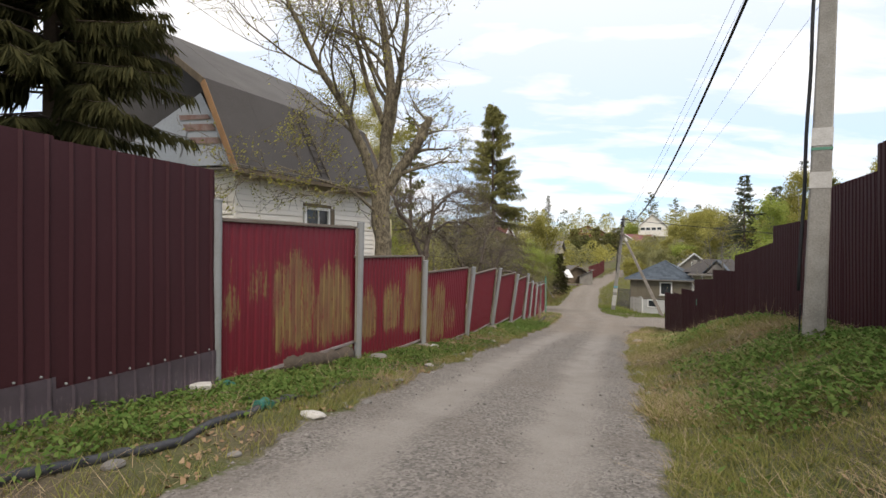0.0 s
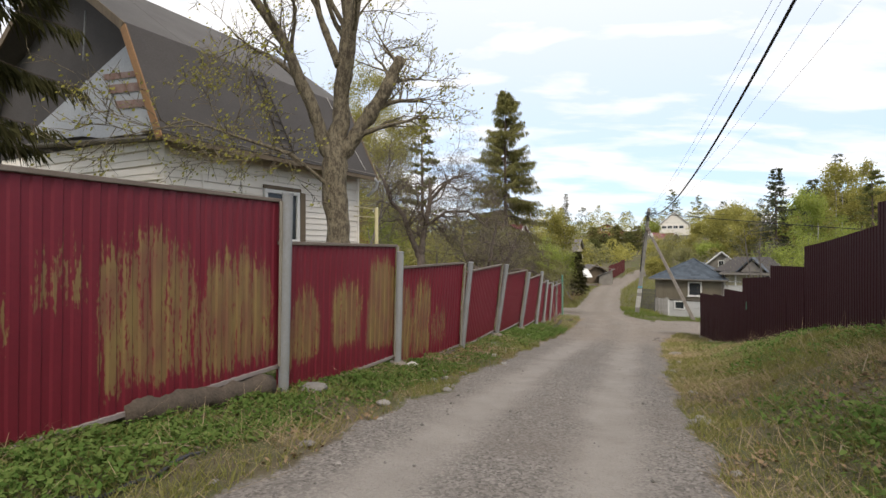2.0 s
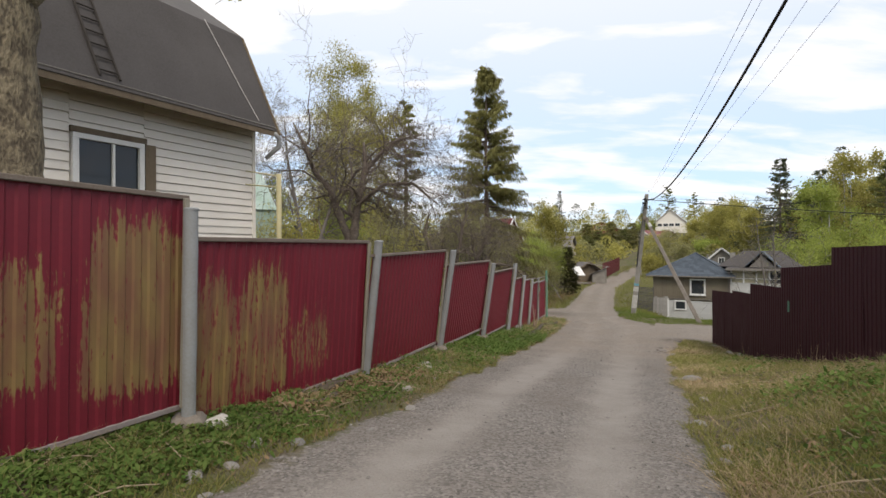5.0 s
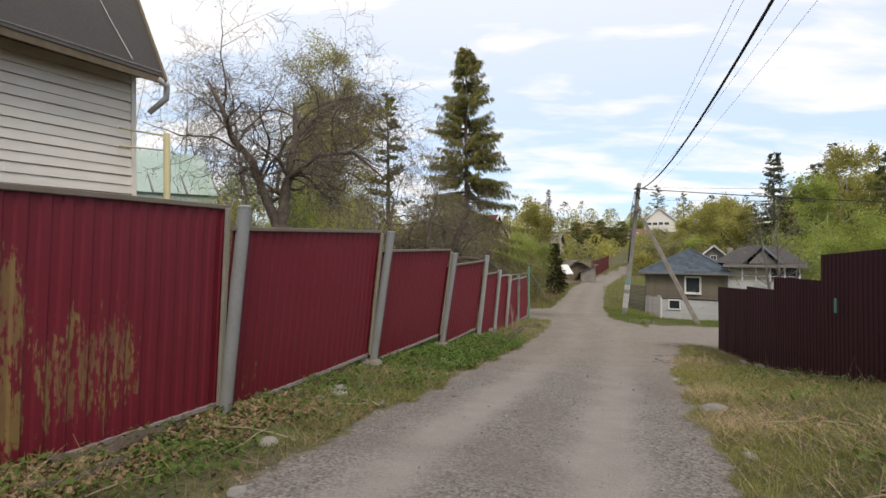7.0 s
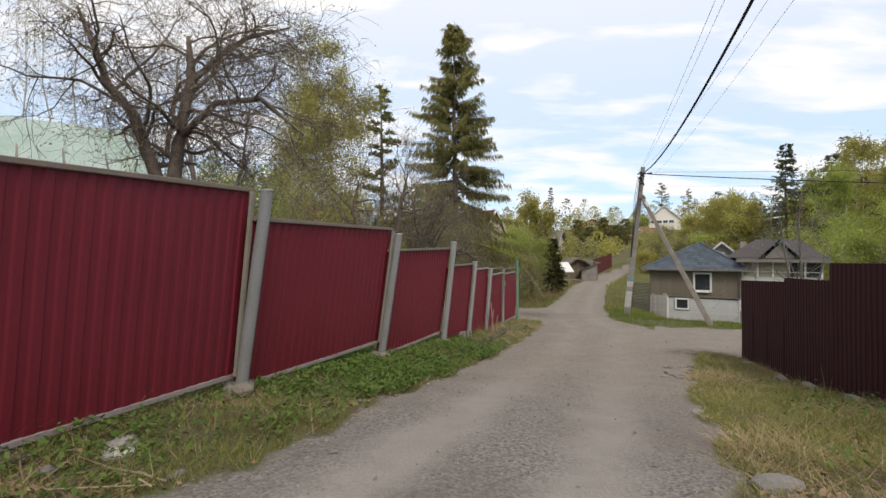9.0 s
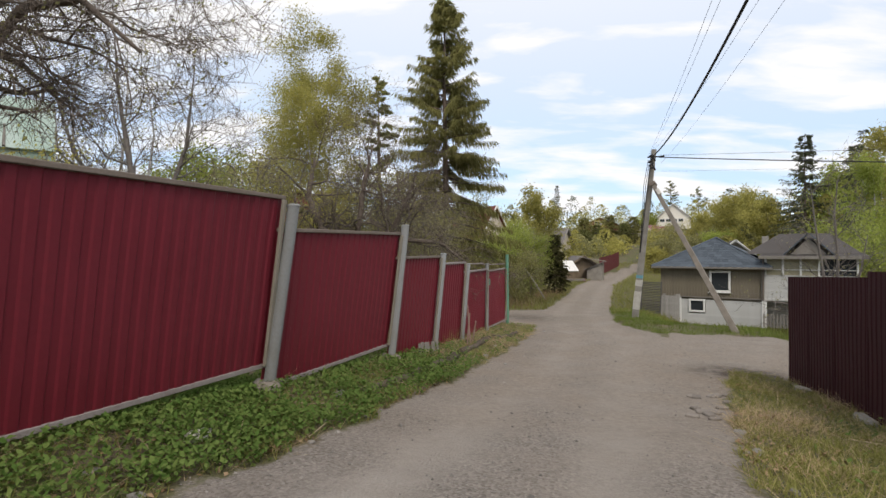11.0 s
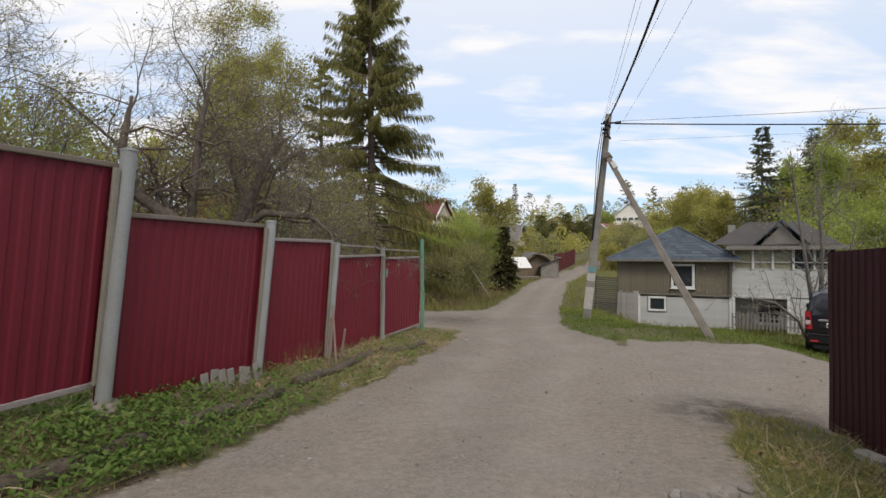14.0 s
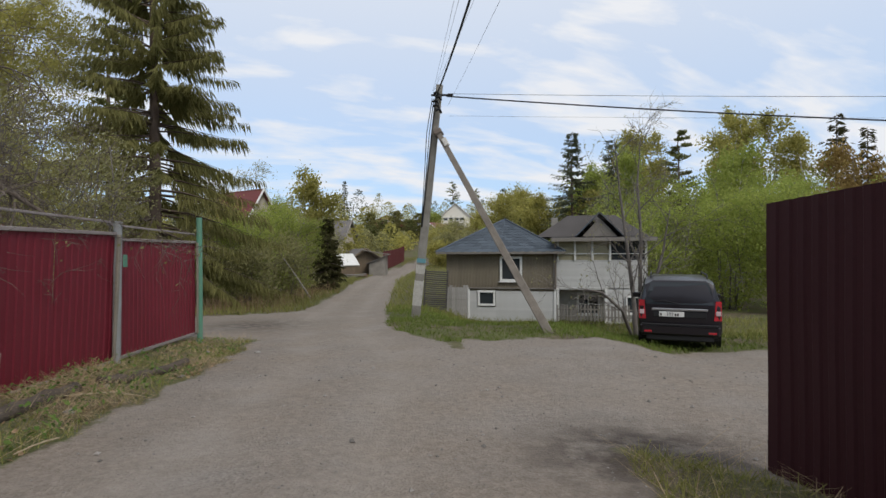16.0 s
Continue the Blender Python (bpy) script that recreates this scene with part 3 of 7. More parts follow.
WEAR = [
    blobs((0.06, 0.09, 0.30, 0.64, 0.62), (0.10, 0.04, 0.60, 0.76, 0.46), (0.25, 0.07, 0.44, 0.78, 0.54), (0.48, 0.16, 0.07, 0.84, 0.66), (0.80, 0.18, 0.03, 0.74, 0.68)),
    blobs((0.175, 0.11, 0.17, 0.72, 0.68), (0.50, 0.15, 0.20, 0.76, 0.68), (0.85, 0.17, 0.10, 0.94, 0.76)),
    blobs((0.10, 0.12, 0.02, 0.86, 0.66), (0.33, 0.14, 0.05, 0.92, 0.66), (0.60, 0.14, 0.05, 0.62, 0.50)),
    blobs((0.10, 0.1, 0.05, 0.25, 0.42)), blobs((0.5, 0.5, 0.0, 0.02, 0.40)), blobs((0.3, 0.4, 0.0, 0.06, 0.46)),
    blobs((0.3, 0.5, 0.0, 0.06, 0.54)), blobs((0.75, 0.4, 0.0, 0.22, 0.58)), blobs((0.5, 0.5, 0, 0.06, 0.44)), blobs((0.5, 0.5, 0, 0.06, 0.44))]

red_fence = thing("red_fence", at(4.9, -4.5, -0.4), "faded crimson profiled steel fence with flaked paint and leaning grey posts", "fence")


def under(ob, parent, m):
    """Sets ob below parent at the world pose m."""
    ob.parent = parent
    ob.matrix_basis = parent.matrix_world.inverted() @ m
    return ob


for i, (u, v, foot, top, lean) in enumerate(POSTS):
    h = top - foot
    green = i == 10
    b = Build()
    w = 0.115 if i < 8 else 0.095
    lu = 0.07 if 2 < i < 9 else 0.03 * math.sin(i * 2.2)
    b.tube([(lu * k / 6 + 0.004 * math.sin(3 * k), -lean * k / 6, h * k / 6) for k in range(7)], [w * 0.56] * 7, 14)
    m = frame_along(at(u, v, foot), at(u + 1, v, foot))
    p = part("post", b, GREEN if green else POST, label="pale green steel end post" if green else "", smooth=True)
    p.data.set_sharp_from_angle(angle=radians(50))
    under(p, red_fence, m)
    if not green:
        c = Build().tube([(lu, -lean, h - 0.004), (lu, -lean, h + 0.012), (lu, -lean, h + 0.022)], [w * 0.62, w * 0.62, w * 0.4], 14)
        part("cap", c, POST, p)
    if i in (2, 4, 5, 6):
        f = Build()
        f.box((0.30, 0.27, 0.16), pose(0.02, 0, 0, 3, 4, 20), 0.045)
        f.box((0.20, 0.17, 0.12), pose(0.10, -0.10, 0.02, 9, -6, 50), 0.04)
        under(part("footing", f, CONCRETE_BROWN, label="broken concrete post footing"), red_fence, Matrix.Translation(at(u, v - 0.02, ground_z(u, v) + 0.05)))

for i, (b0, b1, t0, t1) in enumerate(PANELS):
    (u0, v0, f0, p0, l0), (u1, v1, f1, p1, l1) = POSTS[i], POSTS[i + 1]
    a, c = at(u0, v0, 0), at(u1, v1, 0)
    base = frame_along(a, c)
    L = (c - a).length
    lean = (l0 + l1) / 2 * 0.85
    shift = Matrix.Translation((-0.02, 0.085 + 0.012 * (i % 2) - lean * 0.10, 0))
    length = L + 0.04
    sheets = 1 if i not in (8,) else 2
    for s in range(sheets):
        x0, x1 = length * s / sheets, length * (s + 1) / sheets - (0.012 if sheets > 1 else 0)
        me = profiled_sheet(x1 - x0, b0 + (b1 - b0) * s / sheets, b0 + (b1 - b0) * (s + 1) / sheets, t0, t1, 0.15 if i < 8 else 0.12, 0.012, WEAR[i], lean)
        under(part("sheet", me, RED), red_fence, base @ shift @ Matrix.Translation((x0, 0, 0)))
    for name, z0, z1, y, mat, sz in (("top_rail", t0, t1, -lean, CAP if i < 7 else RAIL, (0.075, 0.045)), ("bottom_rail", b0, b1, 0.0, RAIL, (0.05, 0.05))):
        tilt = math.atan2(z1 - z0, length)
        r = Build().box((length + 0.02, sz[0], sz[1]), Matrix.Translation((length / 2, 0, 0)), 0.006)
        under(part(name, r, mat), red_fence, base @ shift @ Matrix.Translation((0, y, z0)) @ Matrix.Rotation(-tilt, 4, "Y"))
    st = Build().box((0.055, 0.035, t1 - b1 - 0.02), Matrix.Translation((0, 0, (t1 - b1) / 2)), 0.005)
    slant = math.atan2(lean, t1 - b1)
    under(part("edge_strip", st, EDGE), red_fence, base @ shift @ Matrix.Translation((length - 0.065, -0.075, b1)) @ Matrix.Rotation(slant, 4, "X"))
    if i in (8, 9):
        r = Build().box((length, 0.03, 0.03), Matrix.Translation((length / 2, 0, 0)), 0.004)
        under(part("upper_rail", r, RAIL), red_fence, base @ shift @ Matrix.Translation((0, 0, (-0.62 if i == 8 else -0.70))) @ Matrix.Rotation(0.02, 4, "Y"))
lb = Build().box((0.10, 0.012, 0.17), None, 0.003)
under(part("letter_plate", lb, GREEN, label="small green metal letter plate"), red_fence, frame_along(at(31.2, -4.85, -1.2), at(32, -4.85, -1.2)))

# dark brown sheet fence beside the first red panel
brown_fence = thing("brown_fence", at(-4, -4.55, -0.2), "tall dark maroon profiled steel fence with a galvanised skirt", "fence")
for k in range(5):
    u1 = 4.82 - 1.80 * k
    u0 = u1 - 1.80
    a, c = at(u0, -4.52, 0), at(u1, -4.52, 0)
    me = profiled_sheet(1.83, 0.08 + 0.10 * k, 0.08 + 0.10 * k, 2.19 + 0.03 * k, 2.19 + 0.03 * k, 0.20, 0.022, lambda x, h: 0.0, 0.0, 0.78)
    under(part("sheet", me, BROWN), brown_fence, frame_along(a, c) @ Matrix.Translation((0, -0.02, 0)))
    sk = profiled_sheet(1.83, -0.30 + 0.10 * k, -0.30 + 0.10 * k, 0.12 + 0.10 * k, 0.12 + 0.10 * k, 0.20, 0.018, lambda x, h: 0.55 - 0.3 * h, 0.0, 0.8)
    under(part("skirt_sheet", sk, SKIRT, label="dented weathered lower sheet"), brown_fence, frame_along(a, c) @ Matrix.Translation((0, -0.045, 0)))
    for j in range(9):
        s = Build().tube([(0, -0.012, 0), (0, 0.0, 0)], [0.008, 0.012], 6)
        under(part("screw", s, POST), brown_fence, frame_along(at(u0 + 0.1 + 0.2 * j, -4.52, 0.15 + 0.10 * k), at(u1, -4.52, 0)) @ Matrix.Translation((0, -0.062, 0)))
blk = Build().box((0.22, 0.16, 0.13), pose(0, 0, 0, 0, 4, 25), 0.01)
tagged(part("concrete_block", blk, WHITEWASH), "pale concrete block under the fence corner", "block").matrix_world = Matrix.Translation(at(4.55, -4.42, ground_z(4.55, -4.42) + 0.06))

# stepped brown fence on the bank
RF = [(27.3, 1.62), (22.3, 1.95), (19.6, 2.35), (16.0, 2.9), (8.0, 3.0), (-14.0, 3.2)]


def rf_v(u):
    pts = RF[::-1]
    return float(np.interp(u, [p[0] for p in pts], [p[1] for p in pts]))


bank_fence = thing("bank_fence", at(20, 2.3, -1.8), "dark brown profiled steel fence stepping down the grassy bank", "fence")
STEPS = [(27.3, 24.4, -0.77, -0.63), (24.4, 22.5, -0.56, -0.50), (22.5, 20.65, -0.25, -0.21), (20.65, 18.55, 0.20, 0.33), (18.55, 16.65, 0.63, 0.66),
         (16.65, 13.1, 1.10, 1.42), (13.1, 10.4, 1.77, 1.80), (10.4, 8.2, 2.24, 2.28), (8.2, 4.6, 2.62, 2.66), (4.6, 0.6, 2.9, 3.0), (0.6, -4, 3.2, 3.3), (-4, -9, 3.5, 3.6)]
for u0, u1, t0, t1 in STEPS:
    n = max(1, round(abs(u0 - u1) / 1.15))
    for k in range(n):
        ua, ub = u1 + (u0 - u1) * k / n, u1 + (u0 - u1) * (k + 1) / n
        a, c = at(ub, rf_v(ub), 0), at(ua, rf_v(ua), 0)
        L = (c - a).length
        ga, gc = ground_z(ub, rf_v(ub)) - 0.03, ground_z(ua, rf_v(ua)) - 0.03
        fa, fc = (u0 - ub) / (u0 - u1), (u0 - ua) / (u0 - u1)
        me = profiled_sheet(L + 0.015, ga, gc, t0 + (t1 - t0) * fa, t0 + (t1 - t0) * fc, 0.115, 0.011, lambda x, h: 0.0)
        under(part("sheet", me, BROWN), bank_fence, frame_along(a, c) @ Matrix.Translation((0, 0, 0)))
pl = Build().box((0.07, 0.01, 0.22), None, 0.002)
under(part("tag_plate", pl, GREEN, label="small pale green plate"), bank_fence, frame_along(at(20.0, 2.19, -0.55), at(19, 2.34, -0.55)))
for u in (26.3, 24.2, 22.9, 21.6):
    f = Build().box((0.34, 0.14, 0.12), pose(0, 0, 0, 4, 6 * math.sin(u), 8), 0.03)
    under(part("footing", f, CONCRETE, label="rough concrete footing lump"), bank_fence, frame_along(at(u, rf_v(u) - 0.10, ground_z(u, rf_v(u) - 0.1) + 0.02), at(u + 1, rf_v(u + 1) - 0.1, 0)))


# ---------------------------------------------------------------- poles and wires
def concrete_pole(name, foot, head, w0, w1, label, mat=CONCRETE):
    ob = thing(name, Matrix.Translation(foot), label, "utility pole")
    d = head - foot
    b = Build()
    rot = d.to_track_quat("Z", "X").to_matrix().to_4x4() @ Matrix.Rotation(radians(-LANE_YAW + 20), 4, "Z")
    L = d.length
    n = 10
    for i in range(n + 1):
        w = w0 + (w1 - w0) * i / n
        x, y, c = w * 0.5, w * 0.42, w * 0.08
        ring = [(x, y - c), (x - c, y), (-x + c, y), (-x, y - c), (-x, -y + c), (-x + c, -y), (x - c, -y), (x, -y + c)]
        b.v.extend([tuple(rot @ Vector((px, py, L * i / n))) for px, py in ring])
    for i in range(n):
        b.f.extend([(i * 8 + k, i * 8 + (k + 1) % 8, (i + 1) * 8 + (k + 1) % 8, (i + 1) * 8 + k) for k in range(8)])
    b.f.append(tuple(range(n * 8, n * 8 + 8)))
    part("shaft", b, mat, ob)
    return ob, d.normalized(), rot


near_foot = at(7.75, 2.17, ground_z(7.75, 2.17) - 0.06)
near_head = near_foot + Vector((0.42, 0.12, 7.6))
near_pole, nd, nrot = concrete_pole("utility_pole", near_foot, near_head, 0.30, 0.17, "grey concrete utility pole with whitewashed band on the bank")
for z, h, mat, lab in ((2.62, 0.22, WHITEWASH, "flaked white paint band"), (2.08, 0.20, WHITEWASH, "peeling paper notice"), (2.47, 0.035, GREEN, "faded green stripe")):
    w = 0.30 - 0.13 * z / 7.6
    b = Build().box((w + 0.008, w * 0.84 + 0.008, h), nrot @ Matrix.Translation((0, 0, z)))
    part("painted_band", b, mat, near_pole, lab)
b = Build().box((0.05, 0.02, 0.5), nrot @ pose(0.02, -0.15, 0.28, 0, 8, 0), 0.004)
part("ground_strap", b, BLACK, near_pole, "short rusty steel strap")
for k in range(2):
    pts = [nd * (0.7 + 0.28 * i) + Vector((-0.81, 0.59, 0)) * (0.175 - 0.0022 * i + 0.006 * math.sin(i * 1.1)) + Vector((-0.59, -0.81, 0)) * 0.045 * k for i in range(25)]
    part("down_cable", Build().tube(pts, [0.021] * 25, 7), BLACK, near_pole, "dark cable strapped to the pole", smooth=True)
b = Build().tube([nrot @ Vector((0.10, 0, 6.0)), nrot @ Vector((0.15, -0.02, 6.0)), nrot @ Vector((0.16, -0.02, 6.06))], [0.012] * 3, 6)
part("hook", b, POST, near_pole, "small steel eye hook")

FAR_FOOT, FAR_HEAD = Vector((12.15, 37.75, -3.35)), Vector((12.62, 36.75, 3.62))
far_pole, fd, frot = concrete_pole("utility_pole", FAR_FOOT, FAR_HEAD, 0.26, 0.18, "leaning grey concrete utility pole with a white painted foot and notices")
for z, h, mat, lab in ((1.0, 0.75, WHITEWASH, "flaked whitewash on the foot"), (1.98, 0.13, material("blue_notice", (0.16, 0.36, 0.42), None, 0.7), "small blue paper notice"), (1.72, 0.26, WHITEWASH, "white paper notice")):
    w = 0.26 - 0.08 * z / 7.0
    part("painted_band", Build().box((w + 0.010, w * 0.84 + 0.010, h), frot @ Matrix.Translation((0, 0, z))), mat, far_pole, lab)
part("cross_arm", Build().box((0.62, 0.06, 0.05), Matrix.Translation(FAR_HEAD - FAR_FOOT + Vector((0.05, -0.05, -0.30))) @ Matrix.Rotation(radians(-22), 4, "Z"), 0.006), BLACK, far_pole, "short black steel cross arm")
for k in range(5):
    b = Build()
    q = FAR_HEAD - FAR_FOOT + Vector((-0.22 + 0.05 * math.sin(k * 2), -0.10, -0.30 - 0.12 * k))
    b.tube([q, q + Vector((0.10, -0.03, 0.06)), q + Vector((0.18, 0, -0.05))], [0.035, 0.05, 0.03], 7)
    part("cable_clamp", b, BLACK, far_pole, "black cable clamp", smooth=True)
for k in range(3):
    b = Build().tube([(FAR_HEAD - FAR_FOOT) * f + Vector((-0.11 - 0.05 * k * g, -0.08, 0)) for f, g in ((0.94, 1), (0.8, 1.6), (0.62, 0.9), (0.42, 0.3))], [0.012] * 4, 5)
    part("drop_cable", b, BLACK, far_pole, "cable hanging down the pole")
BR_FOOT, BR_HEAD = at(35.25, 2.0, -3.0), FAR_HEAD + (FAR_FOOT - FAR_HEAD) * 0.17
brace, bd, brot = concrete_pole("pole_brace", BR_FOOT, BR_HEAD, 0.19, 0.145, "slanting brown-grey concrete brace pole propping the utility pole", CONCRETE_BROWN)
part("insulator_box", Build().box((0.14, 0.10, 0.30), brot @ Matrix.Translation((0.05, -0.08, (BR_HEAD - BR_FOOT).length - 0.75)), 0.02), WHITEWASH, brace, "pale service box")
part("bracket", Build().box((0.24, 0.22, 0.16), brot @ Matrix.Translation((0, 0, (BR_HEAD - BR_FOOT).length - 0.25)), 0.02), CAP, brace, "rusty steel bracket")


def cable(name, a, b, sag, r, label):
    pts = [a.lerp(b, i / 40) - Vector((0, 0, sag * 4 * (i / 40) * (1 - i / 40))) for i in range(41)]
    ob = part(name, Build().tube(pts, [r] * 41, 5), BLACK, smooth=True)
    return tagged(ob, label, "cable")


FB = FAR_HEAD + Vector((-0.12, -0.05, -0.32))
for na, db, sag, r, lab in (((3.9, 6.4, 4.8), (0, 0, 0), 1.2, 0.022, "thick black twisted overhead cable along the lane"),
                            ((3.7, 6.4, 4.65), (-0.1, 0, 0.1), 0.45, 0.0035, "thin overhead wire along the lane"),
                            ((3.95, 6.4, 4.9), (-0.05, 0, 0.12), 0.55, 0.003, "thin overhead wire along the lane"),
                            ((5.5, 6.4, 6.6), (-0.1, 0, 0.1), 1.2, 0.003, "thin overhead wire along the lane"),
                            ((5.6, 6.4, 5.6), (0.35, 0, -0.25), 0.7, 0.003, "thin overhead wire along the lane")):
    cable("overhead_cable", Vector(na), FB + Vector(db), sag, r, lab)
ER = Vector((44.0, 16.5, 0.6))
for da, db, sag, r, lab in ((Vector((0.30, 0, 0.0)), Vector((0, 0, -0.2)), 0.55, 0.020, "thick black overhead cable across the junction"),
                            (Vector((0.35, 0, 0.08)), Vector((0, 0, 0.9)), 0.30, 0.006, "thin overhead wire across the junction"),
                            (Vector((0.40, 0, -0.55)), Vector((0, 0, 0.5)), 0.25, 0.003, "thin overhead wire across the junction")):
    cable("overhead_cable", FB + da, ER + db, sag, r, lab)


# ---------------------------------------------------------------- houses
def boards(parent, mat, x0, x1, z0, z1, pitch, m, thick=0.018, name="board", gap=-0.012):
    """Lapped horizontal boards on a wall that faces local -y, one object each on one shared mesh."""
    b = Build()
    L = x1 - x0
    b.add([(0, -thick, 0), (L, -thick, 0), (L, -0.004, pitch - gap), (0, -0.004, pitch - gap), (0, 0.03, 0), (L, 0.03, 0), (L, 0.03, pitch - gap), (0, 0.03, pitch - gap)],
          [(0, 1, 2, 3), (4, 7, 6, 5), (0, 4, 5, 1), (3, 2, 6, 7), (0, 3, 7, 4), (1, 5, 6, 2)])
    me = b.mesh(name)
    me.materials.append(mat)
    n = int((z1 - z0) / pitch)
    for i in range(n):
        ob = new(name, me)
        ob.parent = parent
        ob.matrix_basis = m @ Matrix.Translation((x0, 0, z0 + i * pitch)) @ Matrix.Rotation(0.004 * math.sin(i * 3.1), 4, "Y")


def window(parent, m, w, h, frame_mat=WHITE, bars=(0.5,), cross=(), fw=0.07, name="window", sill=True):
    """A framed window on a wall that faces local -y; m places its lower left corner."""
    win = new(name)
    win.parent, win.matrix_basis, win.empty_display_size = parent, m, 0.1
    for x, z, sx, sz in ((w / 2, fw / 2, w, fw), (w / 2, h - fw / 2, w, fw), (fw / 2, h / 2, fw, h - 2 * fw), (w - fw / 2, h / 2, fw, h - 2 * fw)):
        part("frame_bar", Build().box((sx, 0.09, sz), Matrix.Translation((x, -0.02, z)), 0.006), frame_mat, win)
    for f in bars:
        part("mullion", Build().box((0.045, 0.06, h - 2 * fw), Matrix.Translation((w * f, -0.02, h / 2)), 0.005), frame_mat, win)
    for f in cross:
        part("glazing_bar", Build().box((w - 2 * fw, 0.055, 0.04), Matrix.Translation((w / 2, -0.02, h * f)), 0.005), frame_mat, win)
    part("pane", Build().box((w - fw, 0.012, h - fw), Matrix.Translation((w / 2, 0.0, h / 2))), GLASS, win)
    if sill:
        part("sill", Build().box((w + 0.1, 0.12, 0.03), Matrix.Translation((w / 2, -0.06, -0.016)), 0.006), frame_mat, win)
    return win


def plank_wall(parent, mat, x0, x1, z0, z1, width, m, seed=1, name="plank"):
    rng = random.Random(seed)
    n = max(1, int((x1 - x0) / width))
    b = Build().box((width * 0.965, 0.022, z1 - z0), Matrix.Translation((0, -0.011, 0)), 0.004)
    me = b.mesh(name)
    me.materials.append(mat)
    for i in range(n):
        ob = new(name, me)
        ob.parent = parent
        ob.matrix_basis = m @ Matrix.Translation((x0 + (i + 0.5) * (x1 - x0) / n, -0.004 * rng.random(), (z0 + z1) / 2 + rng.uniform(-0.012, 0.012)))


def cream_house():
    H = pose(-5.35, 13.55, 0, 0, 0, 64.0)
    h = thing("house", H, "cream board house with a dark felt gambrel roof and patched gable", "house")
    L, W, zb, ze = 6.4, 6.8, -1.9, 3.42
    core = Pieces("wall", SIDING, h)
    core.box((L, 0.16, ze - zb), Matrix.Translation((L / 2, 0.10, (ze + zb) / 2)))
    core.box((L, 0.16, ze - zb), Matrix.Translation((L / 2, W - 0.10, (ze + zb) / 2)))
    core.box((0.16, W - 0.36, ze - zb), Matrix.Translation((L - 0.10, W / 2, (ze + zb) / 2)))
    core.box((0.16, W - 0.36, ze - zb), Matrix.Translation((0.10, W / 2, (ze + zb) / 2)))
    boards(h, SIDING, 0.0, 2.55, -0.6, 3.36, 0.158, Matrix.Translation((0, -0.012, 0)), 0.024, "board", 0.014)
    boards(h, SIDING, 2.55, 3.82, 2.62, 3.36, 0.158, Matrix.Translation((0, -0.012, 0)), 0.024, "board", 0.014)
    boards(h, SIDING, 2.55, 3.82, -0.6, 1.2, 0.158, Matrix.Translation((0, -0.012, 0)), 0.024, "board", 0.014)
    boards(h, SIDING, 3.82, L, -0.6, 3.36, 0.158, Matrix.Translation((0, -0.012, 0)), 0.024, "board", 0.014)
    boards(h, SIDING, 0.0, W, 0.6, 3.36, 0.158, pose(0, W, 0, 0, 0, -90) @ Matrix.Translation((0, -0.012, 0)), 0.024, "board", 0.014)
    for x in (0.0, L):
        part("corner_board", Build().box((0.09, 0.09, 4.6), Matrix.Translation((x, 0.0, 1.1)), 0.006), SIDING, h)
    part("corner_board", Build().box((0.04, 0.03, 2.4), Matrix.Translation((0.85, -0.03, 2.2)), 0.004), SIDING, h)
    win = window(h, Matrix.Translation((2.58, -0.015, 1.22)), 1.22, 1.36, WHITE, (0.55,), (), 0.10)
    part("surround", Build().box((1.30, 0.05, 0.10), Matrix.Translation((0.61, -0.05, 1.40)), 0.005), OLDWOOD, win, "dark weathered lintel board")
    # gambrel roof: eave, kink, ridge, mirrored
    prof = [(-0.63, 3.28), (0.52, 5.62), (3.4, 7.65), (6.28, 5.62), (7.43, 3.28)]
    x0, x1 = -0.55, 6.55
    for k, ((ya, za), (yb, zb2)) in enumerate(zip(prof, prof[1:])):
        nseg = 5
        # the shallow upper slopes carry their grazing sheen in a lighter felt colour
        r = Pieces("felt_strip", FELT if k in (0, 3) else FELT_GRAZED, h)
        for s in range(nseg):
            xa, xb = x0 + (x1 - x0) * s / nseg, x0 + (x1 - x0) * (s + 1) / nseg + 0.06
            lift = 0.004 * (s % 2)
            r.slab([(xa, ya, za + lift), (xb, ya, za + lift), (xb, yb, zb2 + lift), (xa, yb, zb2 + lift)], 0.07)
    part("fascia", Build().box((x1 - x0, 0.03, 0.15), Matrix.Translation(((x0 + x1) / 2, -0.60, 3.24)), 0.004), OLDWOOD, h)
    part("soffit", Build().box((x1 - x0 - 0.05, 0.62, 0.025), Matrix.Translation(((x0 + x1) / 2, -0.30, 3.36)), 0.004), GREYWOOD, h)
    for x, nm in ((x0, "verge_board"), (x1, "verge_board")):
        for k, (pa, pb) in enumerate(zip(prof, prof[1:])):
            d = Vector((0, pb[0] - pa[0], pb[1] - pa[1]))
            b = Build().box((0.035, d.length, 0.17), Matrix.Translation((x, (pa[0] + pb[0]) / 2, (pa[1] + pb[1]) / 2 - 0.10)) @ Matrix.Rotation(math.atan2(d.z, d.y), 4, "X"), 0.004)
            part(nm, b, ORANGE if (k == 0 and x == x0) else OLDWOOD, h)
    for x in (0.04, L - 0.06):
        part("gable_wall", Build().slab([(x, 0.0, 3.42), (x, 6.8, 3.42), (x, 6.15, 5.5), (x, 3.4, 7.5), (x, 0.65, 5.5)], 0.06), FELT, h, "dark felt-covered gable")
